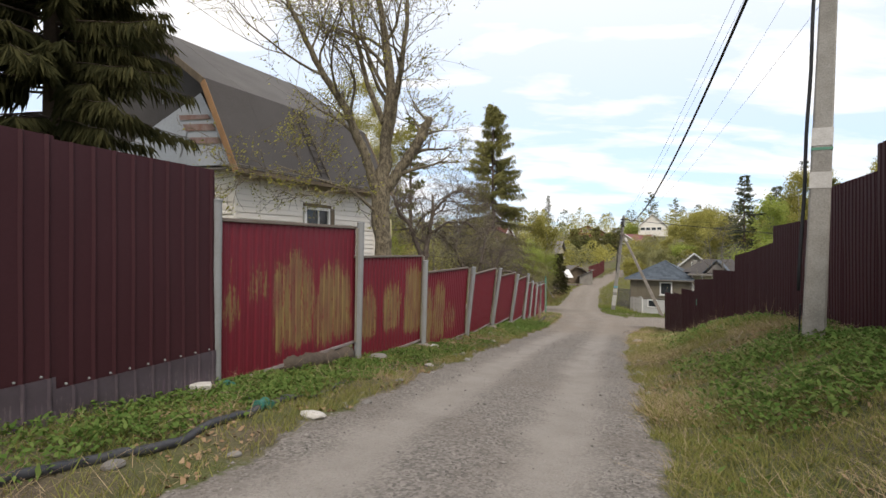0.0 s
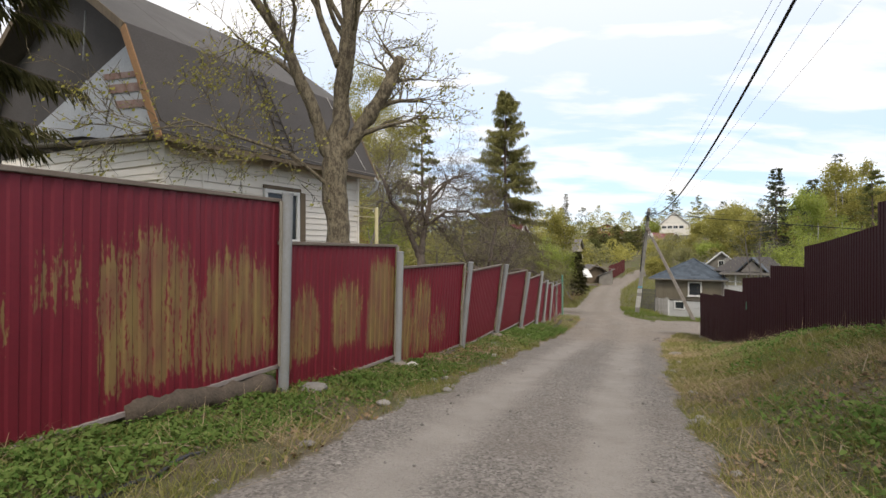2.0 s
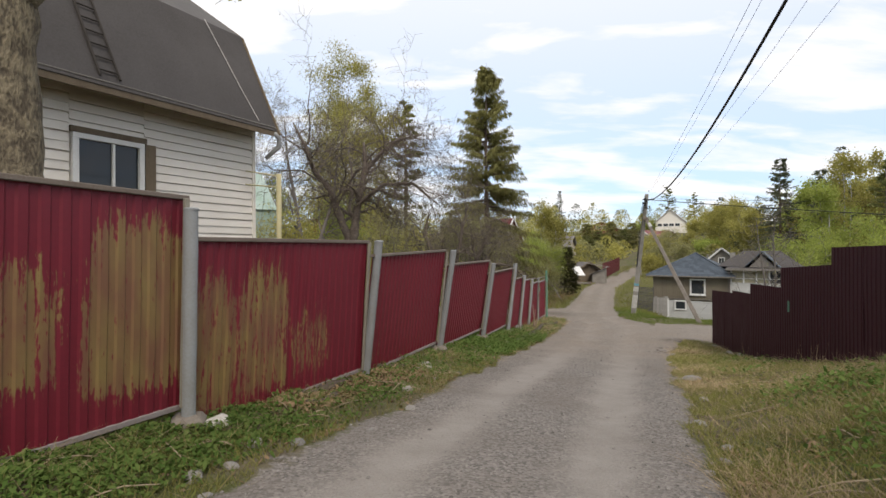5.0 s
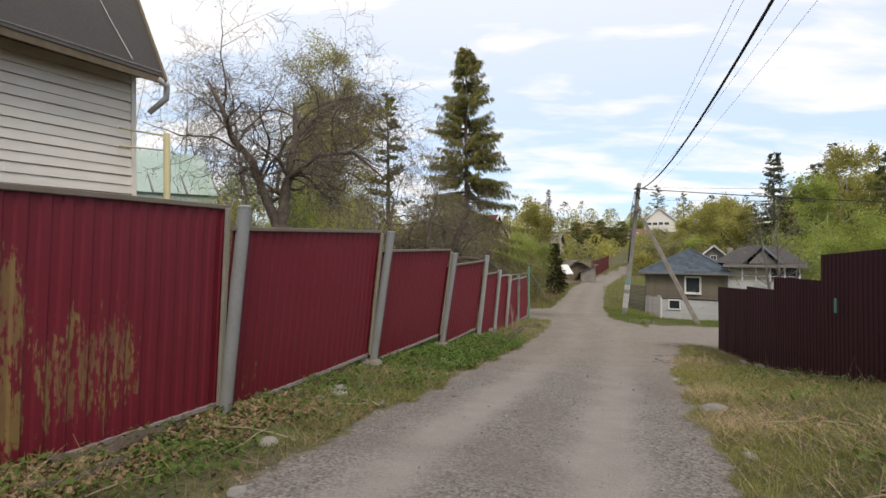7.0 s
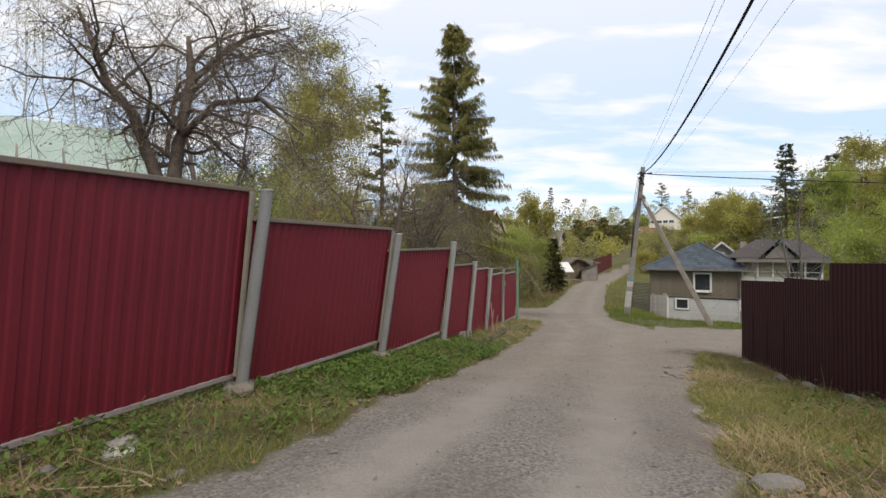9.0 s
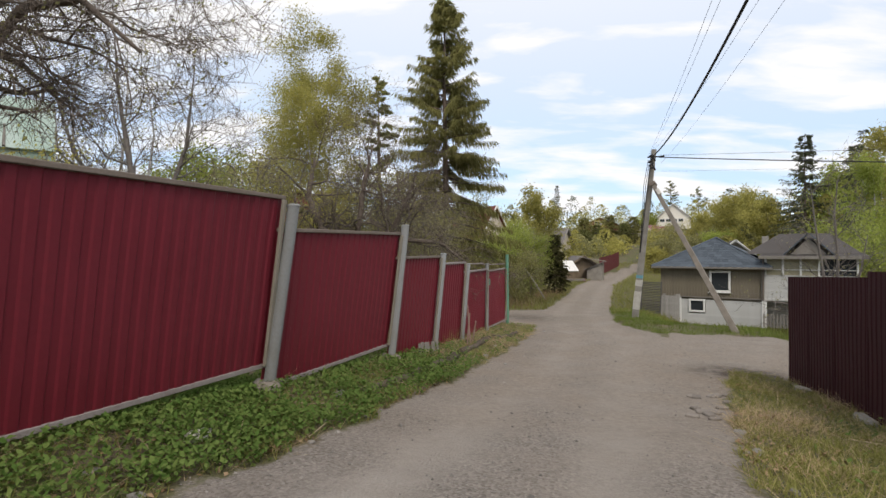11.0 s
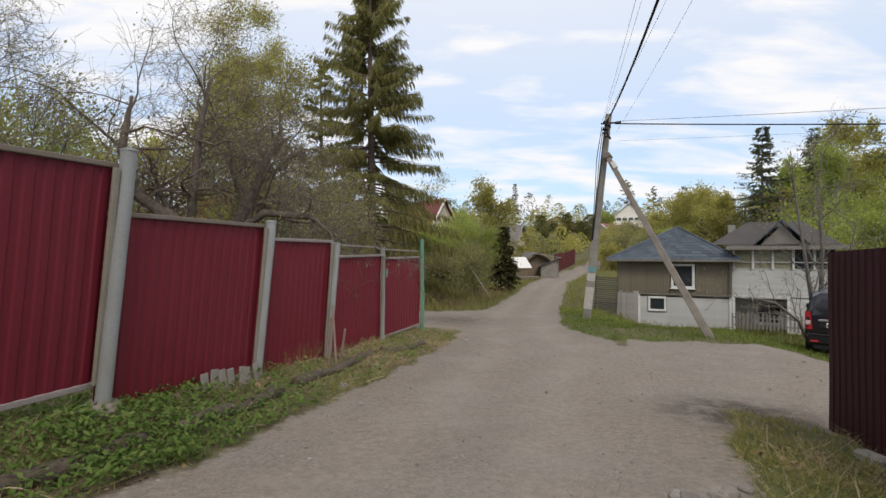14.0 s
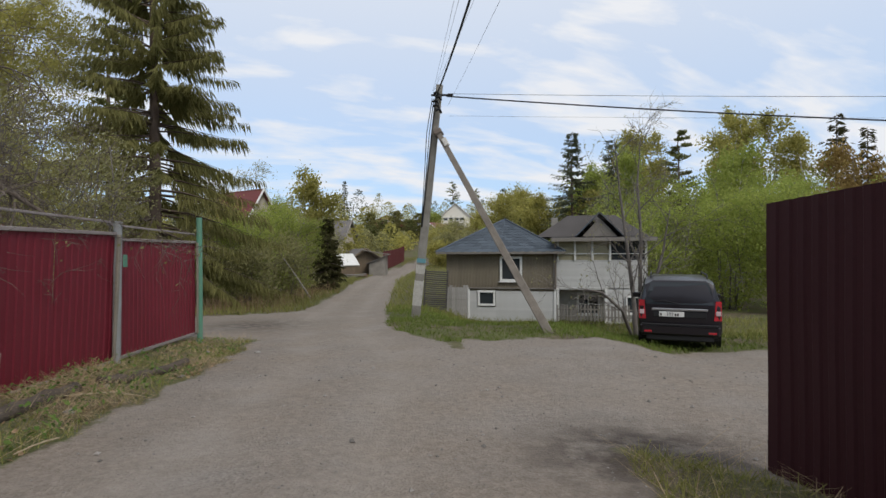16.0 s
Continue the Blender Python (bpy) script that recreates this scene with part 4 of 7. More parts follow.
    part("metal_patch", Build().slab([(-0.09, 5.4, 3.86), (-0.09, -0.15, 3.43), (-0.09, 1.15, 5.42)], 0.02), ZINC, h, "pale patched sheet metal triangle")
    def verge(z):
        return -0.15 + (z - 3.43) / 1.99 * 1.3
    for z, d in ((4.00, 0.17), (4.36, 0.19), (4.68, 0.13)):
        y0, y1 = verge(z) + 0.10, verge(z + d) + 0.10
        part("rust_strip", Build().slab([(-0.118, y0, z), (-0.118, y1, z + d), (-0.118, y1 + 1.12, z + d + 0.10), (-0.118, y0 + 1.16, z + 0.09)], 0.008), RUST, h, "rust-streaked metal strip")
    for y0, z0, wy, hz, tilt in ((-0.02, 3.47, 1.75, 0.34, 3), (1.70, 3.56, 1.2, 0.26, 9), (2.85, 3.66, 1.0, 0.24, 2), (1.75, 3.95, 1.1, 0.75, 24)):
        part("metal_sheet", Build().box((0.012, wy, hz), Matrix.Translation((-0.108, y0 + wy / 2, z0 + hz / 2)) @ Matrix.Rotation(radians(tilt), 4, "X"), 0.003), ZINC, h, "lapped dented tin sheet")
    part("ledge", Build().box((0.35, 5.6, 0.05), Matrix.Translation((-0.15, 2.6, 3.46)) @ Matrix.Rotation(0.06, 4, "X"), 0.01), GREYWOOD, h)
    part("annex_roof", Build().slab([(-0.05, 1.15, 5.45), (-0.05, 3.7, 6.30), (-0.05, 9.4, 5.05), (-0.05, 9.4, 3.8), (-0.05, 5.4, 3.88)], 0.03), FELT, h, "dark felt cladding over the annex")
    part("pipe_flashing", Build().tube([(-0.3, 2.3, 6.3), (-0.35, 2.3, 5.2)], [0.02, 0.02], 6), POST, h)
    part("gutter_elbow", Build().tube([(L + 0.05, -0.62, 3.22), (L + 0.22, -0.60, 3.15), (L + 0.24, -0.55, 2.95), (L + 0.10, -0.3, 2.7)], [0.05, 0.055, 0.055, 0.045], 9), ZINC, h, "bent zinc gutter outlet", smooth=True)
    part("roof_wire", Build().tube([(L - 0.9, 0.45, 5.62), (L - 0.55, -0.30, 4.05), (L - 0.4, -0.62, 3.42)], [0.008] * 3, 4), WHITEWASH, h)
    g = Build().tube([(L + 0.25, -0.55, -1.6), (L + 0.25, -0.55, 2.35)], [0.055, 0.055], 10)
    gp = part("gas_post", g, material("pale_yellow_pipe", (0.52, 0.46, 0.25), (0.35, 0.31, 0.2), 0.5), h, "pale yellow upright gas pipe", smooth=True)
    part("branch", Build().tube([(L + 0.25, -0.55, 2.3), (L - 0.3, -0.1, 2.38)], [0.016, 0.016], 7), gp.data.materials[0], gp)
    part("branch", Build().tube([(L + 0.25, -0.55, 2.05), (L - 0.3, -0.1, 2.08)], [0.016, 0.016], 7), gp.data.materials[0], gp)
    # ladder lying on the lower slope
    for x in (2.72, 3.04):
        part("ladder_rail", Build().tube([(x, -0.60, 3.44), (x - 0.05, 0.10, 4.86), (x - 0.08, 0.44, 5.56)], [0.022] * 3, 6), LOGDARK, h)
    for k in range(9):
        f = (k + 0.5) / 9
        part("ladder_rung", Build().tube([(2.72 - 0.08 * f, -0.60 + 1.04 * f, 3.44 + 2.12 * f), (3.04 - 0.08 * f, -0.60 + 1.04 * f, 3.44 + 2.12 * f)], [0.016] * 2, 5), LOGDARK, h)
    part("shutter_board", Build().box((0.20, 0.05, 1.34), Matrix.Translation((3.92, -0.05, 1.90)), 0.006), OLDWOOD, h, "dark weathered board beside the window")
    return h


cream_house()


def junction_house():
    H = pose(15.7, 44.2, 0, 0, 0, -33.7)
    h = thing("house", H, "small two-storey house with grey shingle roof and white siding", "house")
    zb, zm, ze = -4.5, -2.74, -1.22
    L, Dp = 4.69, 4.4
    core = Pieces("wall", WALLBOARD, h)
    core.box((L, 0.14, ze - zb), Matrix.Translation((L / 2, 0.10, (ze + zb) / 2)))
    core.box((L, 0.14, ze - zb), Matrix.Translation((L / 2, Dp - 0.1, (ze + zb) / 2)))
    for x in (0.09, L - 0.09):
        core.box((0.14, Dp - 0.36, ze - zb), Matrix.Translation((x, Dp / 2, (ze + zb) / 2)))
    F = Matrix.Translation((0, 0.0, 0))
    plank_wall(h, WALLBOARD, 0.0, 2.30, zm, ze, 0.13, F, 2)
    plank_wall(h, WALLBOARD, 3.32, L, zm, ze, 0.13, F, 3)
    plank_wall(h, WALLBOARD, 2.30, 3.32, zm, -2.50, 0.13, F, 4)
    plank_wall(h, WALLBOARD, 2.30, 3.32, -1.38, ze, 0.13, F, 5)
    boards(h, SIDING_W, 1.0, 1.36, zb, zm - 0.05, 0.115, F)
    boards(h, SIDING_W, 2.16, L, zb, zm - 0.05, 0.115, F)
    boards(h, SIDING_W, 1.36, 2.16, zb, -3.52, 0.115, F)
    plank_wall(h, WHITEWASH_OLD, 0.0, 0.98, zb, zm + 0.1, 0.12, F, 6)
    window(h, Matrix.Translation((2.34, -0.02, -2.47)), 0.95, 1.08, WHITE, (), (), 0.10)
    window(h, Matrix.Translation((1.38, -0.01, -3.52)), 0.76, 0.66, WHITE, (), (), 0.09, sill=False)
    for x in (0.98, L - 0.04):
        part("corner_board", Build().box((0.09, 0.05, zm - zb), Matrix.Translation((x, -0.03, (zm + zb) / 2)), 0.005), WHITE, h)
    part("corner_board", Build().box((0.10, 0.05, ze - zm), Matrix.Translation((L - 0.05, -0.035, (ze + zm) / 2)), 0.005), GREYWOOD, h)
    part("ledge", Build().box((L - 0.98, 0.07, 0.05), Matrix.Translation(((L + 0.98) / 2, -0.04, zm - 0.02)), 0.006), GREYWOOD, h)
    # pyramid roof in courses of shingles
    o, ax, ay, az = 0.38, 2.35, 2.2, 0.28
    corners = [(-o, -o), (L + o, -o), (L + o, Dp + o), (-o, Dp + o)]
    und = Build().slab([(x, y, ze - 0.02) for x, y in corners][::-1], 0.05)
    part("soffit", und, GREYWOOD, h)
    rows = 12
    for s in range(4):
        p0, p1 = Vector((*corners[s], ze + 0.02)), Vector((*corners[(s + 1) % 4], ze + 0.02))
        top = Vector((ax, ay, az))
        b = Build()
        b.slab([p0, p1, top], 0.06)
        part("roof", b, SHINGLE, h)
        if s in (0, 3):
            nrm = (p1 - p0).cross(top - p0).normalized()
            sh = Build()
            for r in range(rows):
                f0, f1 = r / rows, (r + 1.12) / rows
                a0, a1 = p0.lerp(top, f0), p1.lerp(top, f0)
                c0, c1 = p0.lerp(top, min(f1, 1)), p1.lerp(top, min(f1, 1))
                n = max(2, int((a1 - a0).length / 0.33))
                for k in range(n):
                    g0, g1 = (k + 0.04) / n, (k + 0.96) / n
                    q = [a0.lerp(a1, g0), a0.lerp(a1, (g0 + g1) / 2) - (c0 - a0) * 0.15, a0.lerp(a1, g1), c0.lerp(c1, g1), c0.lerp(c1, g0)]
                    sh.slab([p + nrm * (0.022 if i < 3 else 0.006) for i, p in enumerate(q)], 0.006)
            st = part("shingles", sh, SHINGLE_STUFF, h, "overlapping grey-blue shingles", fix=False)
            tagged(st, kind="stuff")
    for s in (0, 1, 3):
        p0, top = Vector((*corners[s], ze + 0.04)), Vector((ax, ay, az + 0.03))
        part("ridge_cap", Build().tube([p0, top], [0.05, 0.05], 6), SHINGLE, h)
    part("fascia", Build().box((L + 2 * o, 0.03, 0.10), Matrix.Translation((L / 2, -o - 0.01, ze - 0.02)), 0.004), GREYWOOD, h)
    # porch wing
    P0, P1 = L + 0.02, L + 3.62
    w = P1 - P0
    part("porch_roof", Build().box((w + 0.55, 3.3, 0.16), Matrix.Translation(((P0 + P1) / 2 + 0.05, 1.25, -0.66)) @ Matrix.Rotation(0.03, 4, "X"), 0.02), FELT, h, "flat dark porch roof")
    part("porch_fascia", Build().box((w + 0.5, 0.03, 0.14), Matrix.Translation(((P0 + P1) / 2 + 0.05, -0.42, -0.72)), 0.004), GREYWOOD, h)
    part("rear_roof", Build().add([(P0 - 0.9, 0.9, -0.57), (P1 + 0.2, 0.9, -0.57), (P1 + 0.2, 4.6, -0.57), (P0 - 0.9, 4.6, -0.57), (P0 + 0.5, 2.7, 0.45), (P1 - 1.0, 2.7, 0.45)],
         [(0, 1, 5, 4), (1, 2, 5), (2, 3, 4, 5), (3, 0, 4), (3, 2, 1, 0)]), FELT, h, "dark hipped felt roof behind the porch")
    for sx in (-1, 1):
        part("dormer_roof", Build().slab([(P0 + 1.75 + sx * 0.95, -0.10, -0.60), (P0 + 1.75, -0.10, 0.38), (P0 + 1.75, 2.2, 0.38), (P0 + 1.75 + sx * 0.95, 2.2, -0.60)][::sx], 0.05), SHINGLE, h)
    part("dormer_gable", Build().slab([(P0 + 1.05, 0.08, -0.58), (P0 + 2.45, 0.08, -0.58), (P0 + 1.75, 0.08, 0.18)], 0.06), GREYWOOD, h)
    part("chimney", Build().box((0.30, 0.30, 0.62), Matrix.Translation((P0 - 0.1, 2.4, 0.02)), 0.012), CONCRETE, h, "pale plastered chimney")
    for k in range(6):
        x = P0 + 0.06 + (w - 0.12) * k / 5
        part("post", Build().box((0.085, 0.085, 0.84), Matrix.Translation((x, -0.02, -1.16)), 0.008), WHITE, h)
    for k in range(5):
        x = P0 + 0.06 + (w - 0.12) * (k + 0.5) / 5
        part("panel", Build().box((w / 5 - 0.10, 0.03, 0.80), Matrix.Translation((x, 0.06, -1.16))), material("beige_porch_panel", (0.36, 0.33, 0.22), None, 0.7) if k < 3 else GLASS, h)
        part("mid_rail", Build().box((w / 5 - 0.10, 0.05, 0.035), Matrix.Translation((x, 0.0, -1.30))), WHITE, h)
    boards(h, SIDING_W, P0, P1, -2.70, -1.57, 0.115, F)
    part("porch_wall", Build().box((w, 0.10, 1.15), Matrix.Translation(((P0 + P1) / 2, 0.09, -2.13))), SIDING_W, h)
    boards(h, SIDING_W, P0 + 2.0, P1, -4.4, -2.70, 0.115, F)
    part("porch_wall", Build().box((w - 2.0, 0.10, 1.75), Matrix.Translation((P0 + 2.0 + (w - 2) / 2, 0.09, -3.6))), SIDING_W, h)
    part("porch_beam", Build().box((2.1, 0.12, 0.10), Matrix.Translation((P0 + 1.0, 0.0, -2.74)), 0.01), SIDING_W, h)
    part("inner_wall", Build().box((w, 0.10, 3.6), Matrix.Translation(((P0 + P1) / 2, 1.1, -2.7))), material("grey_plaster", (0.46, 0.44, 0.39), None, 0.9), h, "grey plastered porch back wall")
    window(h, Matrix.Translation((P0 + 0.85, 1.03, -3.95)), 0.95, 0.95, WHITE, (0.5,), (0.5,), 0.08)
    window(h, Matrix.Translation((P0 + 2.75, -0.02, -3.75)), 0.55, 0.72, WHITE, (), (), 0.06)
    for x in (P0 + 0.05, P0 + 1.98):
        part("porch_post", Build().box((0.10, 0.10, 1.75), Matrix.Translation((x, -0.02, -3.60)), 0.008), WHITE, h)
    part("downpipe", Build().tube([(L - 0.02, -0.12, -0.8), (L - 0.02, -0.12, -2.75)], [0.035, 0.035], 8), CAP, h)
    return h


SHINGLE_STUFF = material("shingle_course", (0.085, 0.105, 0.125), (0.05, 0.06, 0.075), 0.85, 0.0, 2, 30, 0.8, 0.4, island=0.25)
junction_house()

pf = thing("picket_fence", pose(18.4, 41.3, -3.95, 0, 0, -33.7), "low grey picket fence in front of the porch", "fence")
me = Build().box((0.07, 0.02, 0.62), Matrix.Translation((0, 0, 0.31)), 0.004).mesh("picket")
me.materials.append(GREYWOOD)
for k in range(22):
    o = new("picket", me)
    o.parent = pf
    o.matrix_basis = pose(0.13 * k + 0.9, -0.03, 0.02 * math.sin(k), 0, 2 * math.sin(k * 1.7), 0)
for z in (0.15, 0.45):
    part("rail", Build().box((2.9, 0.03, 0.05), Matrix.Translation((2.3, 0, z)), 0.004), GREYWOOD, pf)

SLATWOOD = material("dark_grey_slat", (0.12, 0.115, 0.105), (0.08, 0.07, 0.06), 0.9, 0, 3, 40, 0.8, 0.3, vary=0.2)
lt = thing("slatted_panel", pose(14.85, 43.4, ground_z(*uv_of(14.85, 43.4)) - 0.05, 0, 3, -25), "grey slatted timber panel leaning by the pole", "screen")
me = Build().box((1.0, 0.03, 0.055), None, 0.005).mesh("slat")
me.materials.append(SLATWOOD)
for k in range(19):
    o = new("slat", me)
    o.parent = lt
    o.matrix_basis = pose(0.0, 0, 0.10 + 0.085 * k, 12, 0.6 * math.sin(k * 2), 0)
for x in (-0.46, 0.46):
    part("frame_post", Build().box((0.06, 0.05, 1.75), Matrix.Translation((x, 0.04, 0.85)), 0.006), SLATWOOD, lt)


def far_house(name, place, yaw, w, d, wall, roof, label, wall_mat, roof_mat, trim=WHITE, gable_front=True, panes=((0.3, 0.45), (0.62, 0.45))):
    """A house with a gabled roof, its gable to local -y."""
    h = thing(name, pose(*place, 0, 0, yaw), label, "house")
    c = Pieces("wall", wall_mat, h)
    c.box((w, 0.15, wall + 1.0), Matrix.Translation((0, 0.075, wall / 2 - 0.5)))
    c.box((w, 0.15, wall + 1.0), Matrix.Translation((0, d - 0.075, wall / 2 - 0.5)))
    for s in (-1, 1):
        c.box((0.15, d - 0.3, wall + 1.0), Matrix.Translation((s * (w / 2 - 0.075), d / 2, wall / 2 - 0.5)))
    part("gable", Build().slab([(-w / 2, 0.0, wall), (w / 2, 0.0, wall), (0, 0.0, wall + roof)], 0.12), wall_mat, h)
    part("gable", Build().slab([(-w / 2, d, wall), (w / 2, d, wall), (0, d, wall + roof)], 0.12), wall_mat, h)
    o = 0.06 * w
    k = roof / (w / 2)
    for s in (-1, 1):
        part("roof", Build().slab([(s * (w / 2 + o), -0.4, wall - o * k), (s * (w / 2 + o), d + 0.4, wall - o * k), (0, d + 0.4, wall + roof + 0.06), (0, -0.4, wall + roof + 0.06)][::s], 0.1), roof_mat, h)
        a, e = Vector((s * (w / 2 + o), -0.42, wall - o * k)), Vector((0, -0.42, wall + roof + 0.02))
        part("verge_board", Build().tube([a, e], [0.11, 0.11], 4), trim, h)
    for fx, fz in panes:
        window(h, Matrix.Translation((-w / 2 + w * fx, -0.02, wall * fz)), w * 0.16, wall * 0.38, trim, (0.5,), (), 0.09, sill=False)
    return h


BRICK = material("red_brown_wall", (0.22, 0.085, 0.06), (0.14, 0.06, 0.045), 0.85, 0, 3, 30, 0.8, 0.2)
REDROOF = material("red_metal_roof", (0.20, 0.048, 0.045), (0.13, 0.035, 0.032), 0.5, 0, 1, 20, 0.8, 0.05)
BEIGE = material("beige_render", (0.52, 0.47, 0.37), (0.38, 0.33, 0.26), 0.85, 0, 1.5, 30, 0.8, 0.1)
SLATE = material("grey_slate_sheet", (0.19, 0.175, 0.165), (0.11, 0.10, 0.095), 0.9, 0, 1.5, 30, 0.8, 0.3)


def gz(x, y):
    return ground_z(*uv_of(x, y))


def far_place(x, y, dz=0.0):
    return (x, y, gz(x, y) + dz)


far_house("house", (9.0, 73.0, -3.2), 35, 5.2, 6, 3.4, 4.2, "cream house with a steep red metal roof among trees", BEIGE, REDROOF)
far_house("house", (-12.2, 72.5, 1.6), 10, 6.5, 7, 2.8, 1.7, "brown timber house with a low gable behind trees", BRICK, SLATE, OLDWOOD)
far_house("house", (20.5, 91.8, gz(20.5, 91.8)), 60, 5.0, 6, 3.2, 2.2, "grey house with a slate roof beside the lane", BEIGE, SLATE, GREYWOOD)
far_house("house", (36.2, 76.0, -4.0), -20, 4.6, 6, 2.6, 2.0, "grey gabled house with white edge boards", GREYWOOD, SLATE, WHITE, panes=((0.42, 0.95),))
far_house("house", (65.6, 165.0, 6.2), -25, 8.4, 9, 2.4, 3.6, "cream gabled house high on the far hillside", SIDING, SLATE, WHITE, panes=((0.08, 0.4), (0.27, 0.4), (0.46, 0.4), (0.65, 0.4)))
far_house("house", (48.0, 175.5, 4.0), -12, 11, 8, 3.0, 2.2, "dark roofed house on the far hill", BRICK, OLDWOOD, WHITE, panes=((0.36, 0.95), (0.54, 0.95)))
far_house("house", (48.5, 140.0, 0.8), -50, 6.4, 6, 2.4, 2.0, "red roofed house behind trees on the hill", BEIGE, REDROOF)
far_house("house", (58.0, 146.0, 1.0), 40, 8.0, 6, 2.4, 1.8, "low brown roofed house on the hillside", BEIGE, BRICK)


def shed(place, yaw, w, d, h0, h1, label, mat, roof_mat, door=True):
    s = thing("shed", pose(*place, 0, 0, yaw), label, "shed")
    c = Pieces("wall", mat, s)
    c.slab([(0, 0, -0.4), (w, 0, -0.4), (w, 0, h0), (0, 0, h1)], 0.06)
    c.slab([(0, d, -0.4), (w, d, -0.4), (w, d, h0), (0, d, h1)], 0.06)
    c.box((0.06, d, h1 + 0.4), Matrix.Translation((0.03, d / 2, (h1 - 0.4) / 2)))
    c.box((0.06, d, h0 + 0.4), Matrix.Translation((w - 0.03, d / 2, (h0 - 0.4) / 2)))
    plank_wall(s, mat, 0, w, -0.3, min(h0, h1) - 0.05, 0.16, Matrix.Translation((0, -0.03, 0)), 7)
    part("roof", Build().slab([(-0.3, -0.3, h1 + 0.08), (w + 0.3, -0.3, h0 + 0.02), (w + 0.3, d + 0.3, h0 + 0.02), (-0.3, d + 0.3, h1 + 0.08)], 0.05), roof_mat, s)
    if door:
        part("door", Build().box((0.8, 0.05, min(h0, h1) - 0.3), Matrix.Translation((w * 0.6, -0.08, min(h0, h1) / 2 - 0.1)), 0.01), OLDWOOD, s)
    return s


far_house("shed", (18.2, 72.0, gz(18.2, 72.0)), 10, 2.9, 2.8, 1.55, 0.9, "collapsing dark plank shed with a sagging slate roof", OLDWOOD, SLATE, OLDWOOD, panes=())
shed((20.6, 72.6, gz(20.6, 72.6)), 160, 1.5, 2.4, 1.1, 1.9, "lean-to shed patched with pale boards", GREYWOOD, SLATE, False)
far_house("shed", (14.7, 69.6, gz(15.4, 69.9)), -70, 2.1, 1.8, 1.15, 0.85, "low dark shed with a white sheet roof", OLDWOOD, WHITE, GREYWOOD, panes=())
wp = thing("timber_pile", pose(16.4, 68.2, gz(16.4, 68.2), 0, 0, -10), "pile of old reddish planks beside the lane", "timber")
for k in range(9):
    part("plank", Build().box((2.2, 0.2, 0.06), pose(0.1 * math.sin(k * 2), 0.14 * (k % 4) - 0.2, 0.06 + 0.10 * (k // 3), 3 * math.sin(k), 3 * math.cos(k * 2), 9 * math.sin(k * 1.3)), 0.005), BRICK if k % 2 else GREYWOOD, wp)
lp = tagged(part("plank", Build().box((3.2, 0.18, 0.07), None, 0.006), GREYWOOD), "long pale plank lying on the shed roof", "plank")
lp.matrix_world = pose(18.9, 71.4, gz(18.9, 71.4) + 2.22, 0, 9, 5)

DULL = material("dull_red_sheet", (0.12, 0.030, 0.032), (0.08, 0.02, 0.02), 0.8, 0, 1, 20, 0.8, 0.05)
rf = thing("boundary_fence", at(82, -4.9, 0), "long dull red sheet fence beside the far lane", "fence")
for k in range(6):
    ua, ub = 80.5 + 2.4 * k, 80.5 + 2.4 * (k + 1) - 0.05
    a, c = at(ua, -5.6 + 0.26 * k, 0), at(ub, -5.6 + 0.26 * (k + 1), 0)
    me = profiled_sheet((c - a).length, gz(a.x, a.y) - 0.1, gz(c.x, c.y) - 0.1, gz(a.x, a.y) + 2.0, gz(c.x, c.y) + 2.0, 0.3, 0.03, lambda x, h: 0.0)
    under(part("sheet", me, DULL), rf, frame_along(a, c))

# greenhouse roof behind the fence
gh = thing("greenhouse", pose(-8.8, 28.9, -0.95, 0, 0, 40), "weathered film greenhouse with a mossy pale roof", "greenhouse")
FILM = material("mossy_greenhouse_film", (0.40, 0.47, 0.44), (0.20, 0.30, 0.22), 0.4, 0, 1.2, 15, 0.9, 0.05)
for s in (-1, 1):
    part("roof", Build().slab([(-3.5, s * 2.2, 3.2), (2.8, s * 2.2, 3.2), (2.8, s * 0.2, 4.9), (-3.5, s * 0.2, 4.9)][::s], 0.03), FILM, gh)
    part("wall", Build().box((6.2, 0.05, 5.0), Matrix.Translation((-0.35, s * 2.1, 0.75))), FILM, gh)
for k in range(7):
    part("rib", Build().tube([(-3.5 + 6.3 * k / 6, -2.22, 3.25), (-3.5 + 6.3 * k / 6, 0, 4.98), (-3.5 + 6.3 * k / 6, 2.22, 3.25)], [0.035] * 3, 5), GREYWOOD, gh)
part("vent", Build().box((0.5, 0.4, 0.4), Matrix.Translation((-1.5, 0, 5.05)), 0.03), GREYWOOD, gh)
part("gable", Build().slab([(2.75, -2.1, -1.8), (2.75, 2.1, -1.8), (2.75, 2.1, 3.2), (2.75, 0, 4.9), (2.75, -2.1, 3.2)], 0.03), FILM, gh)


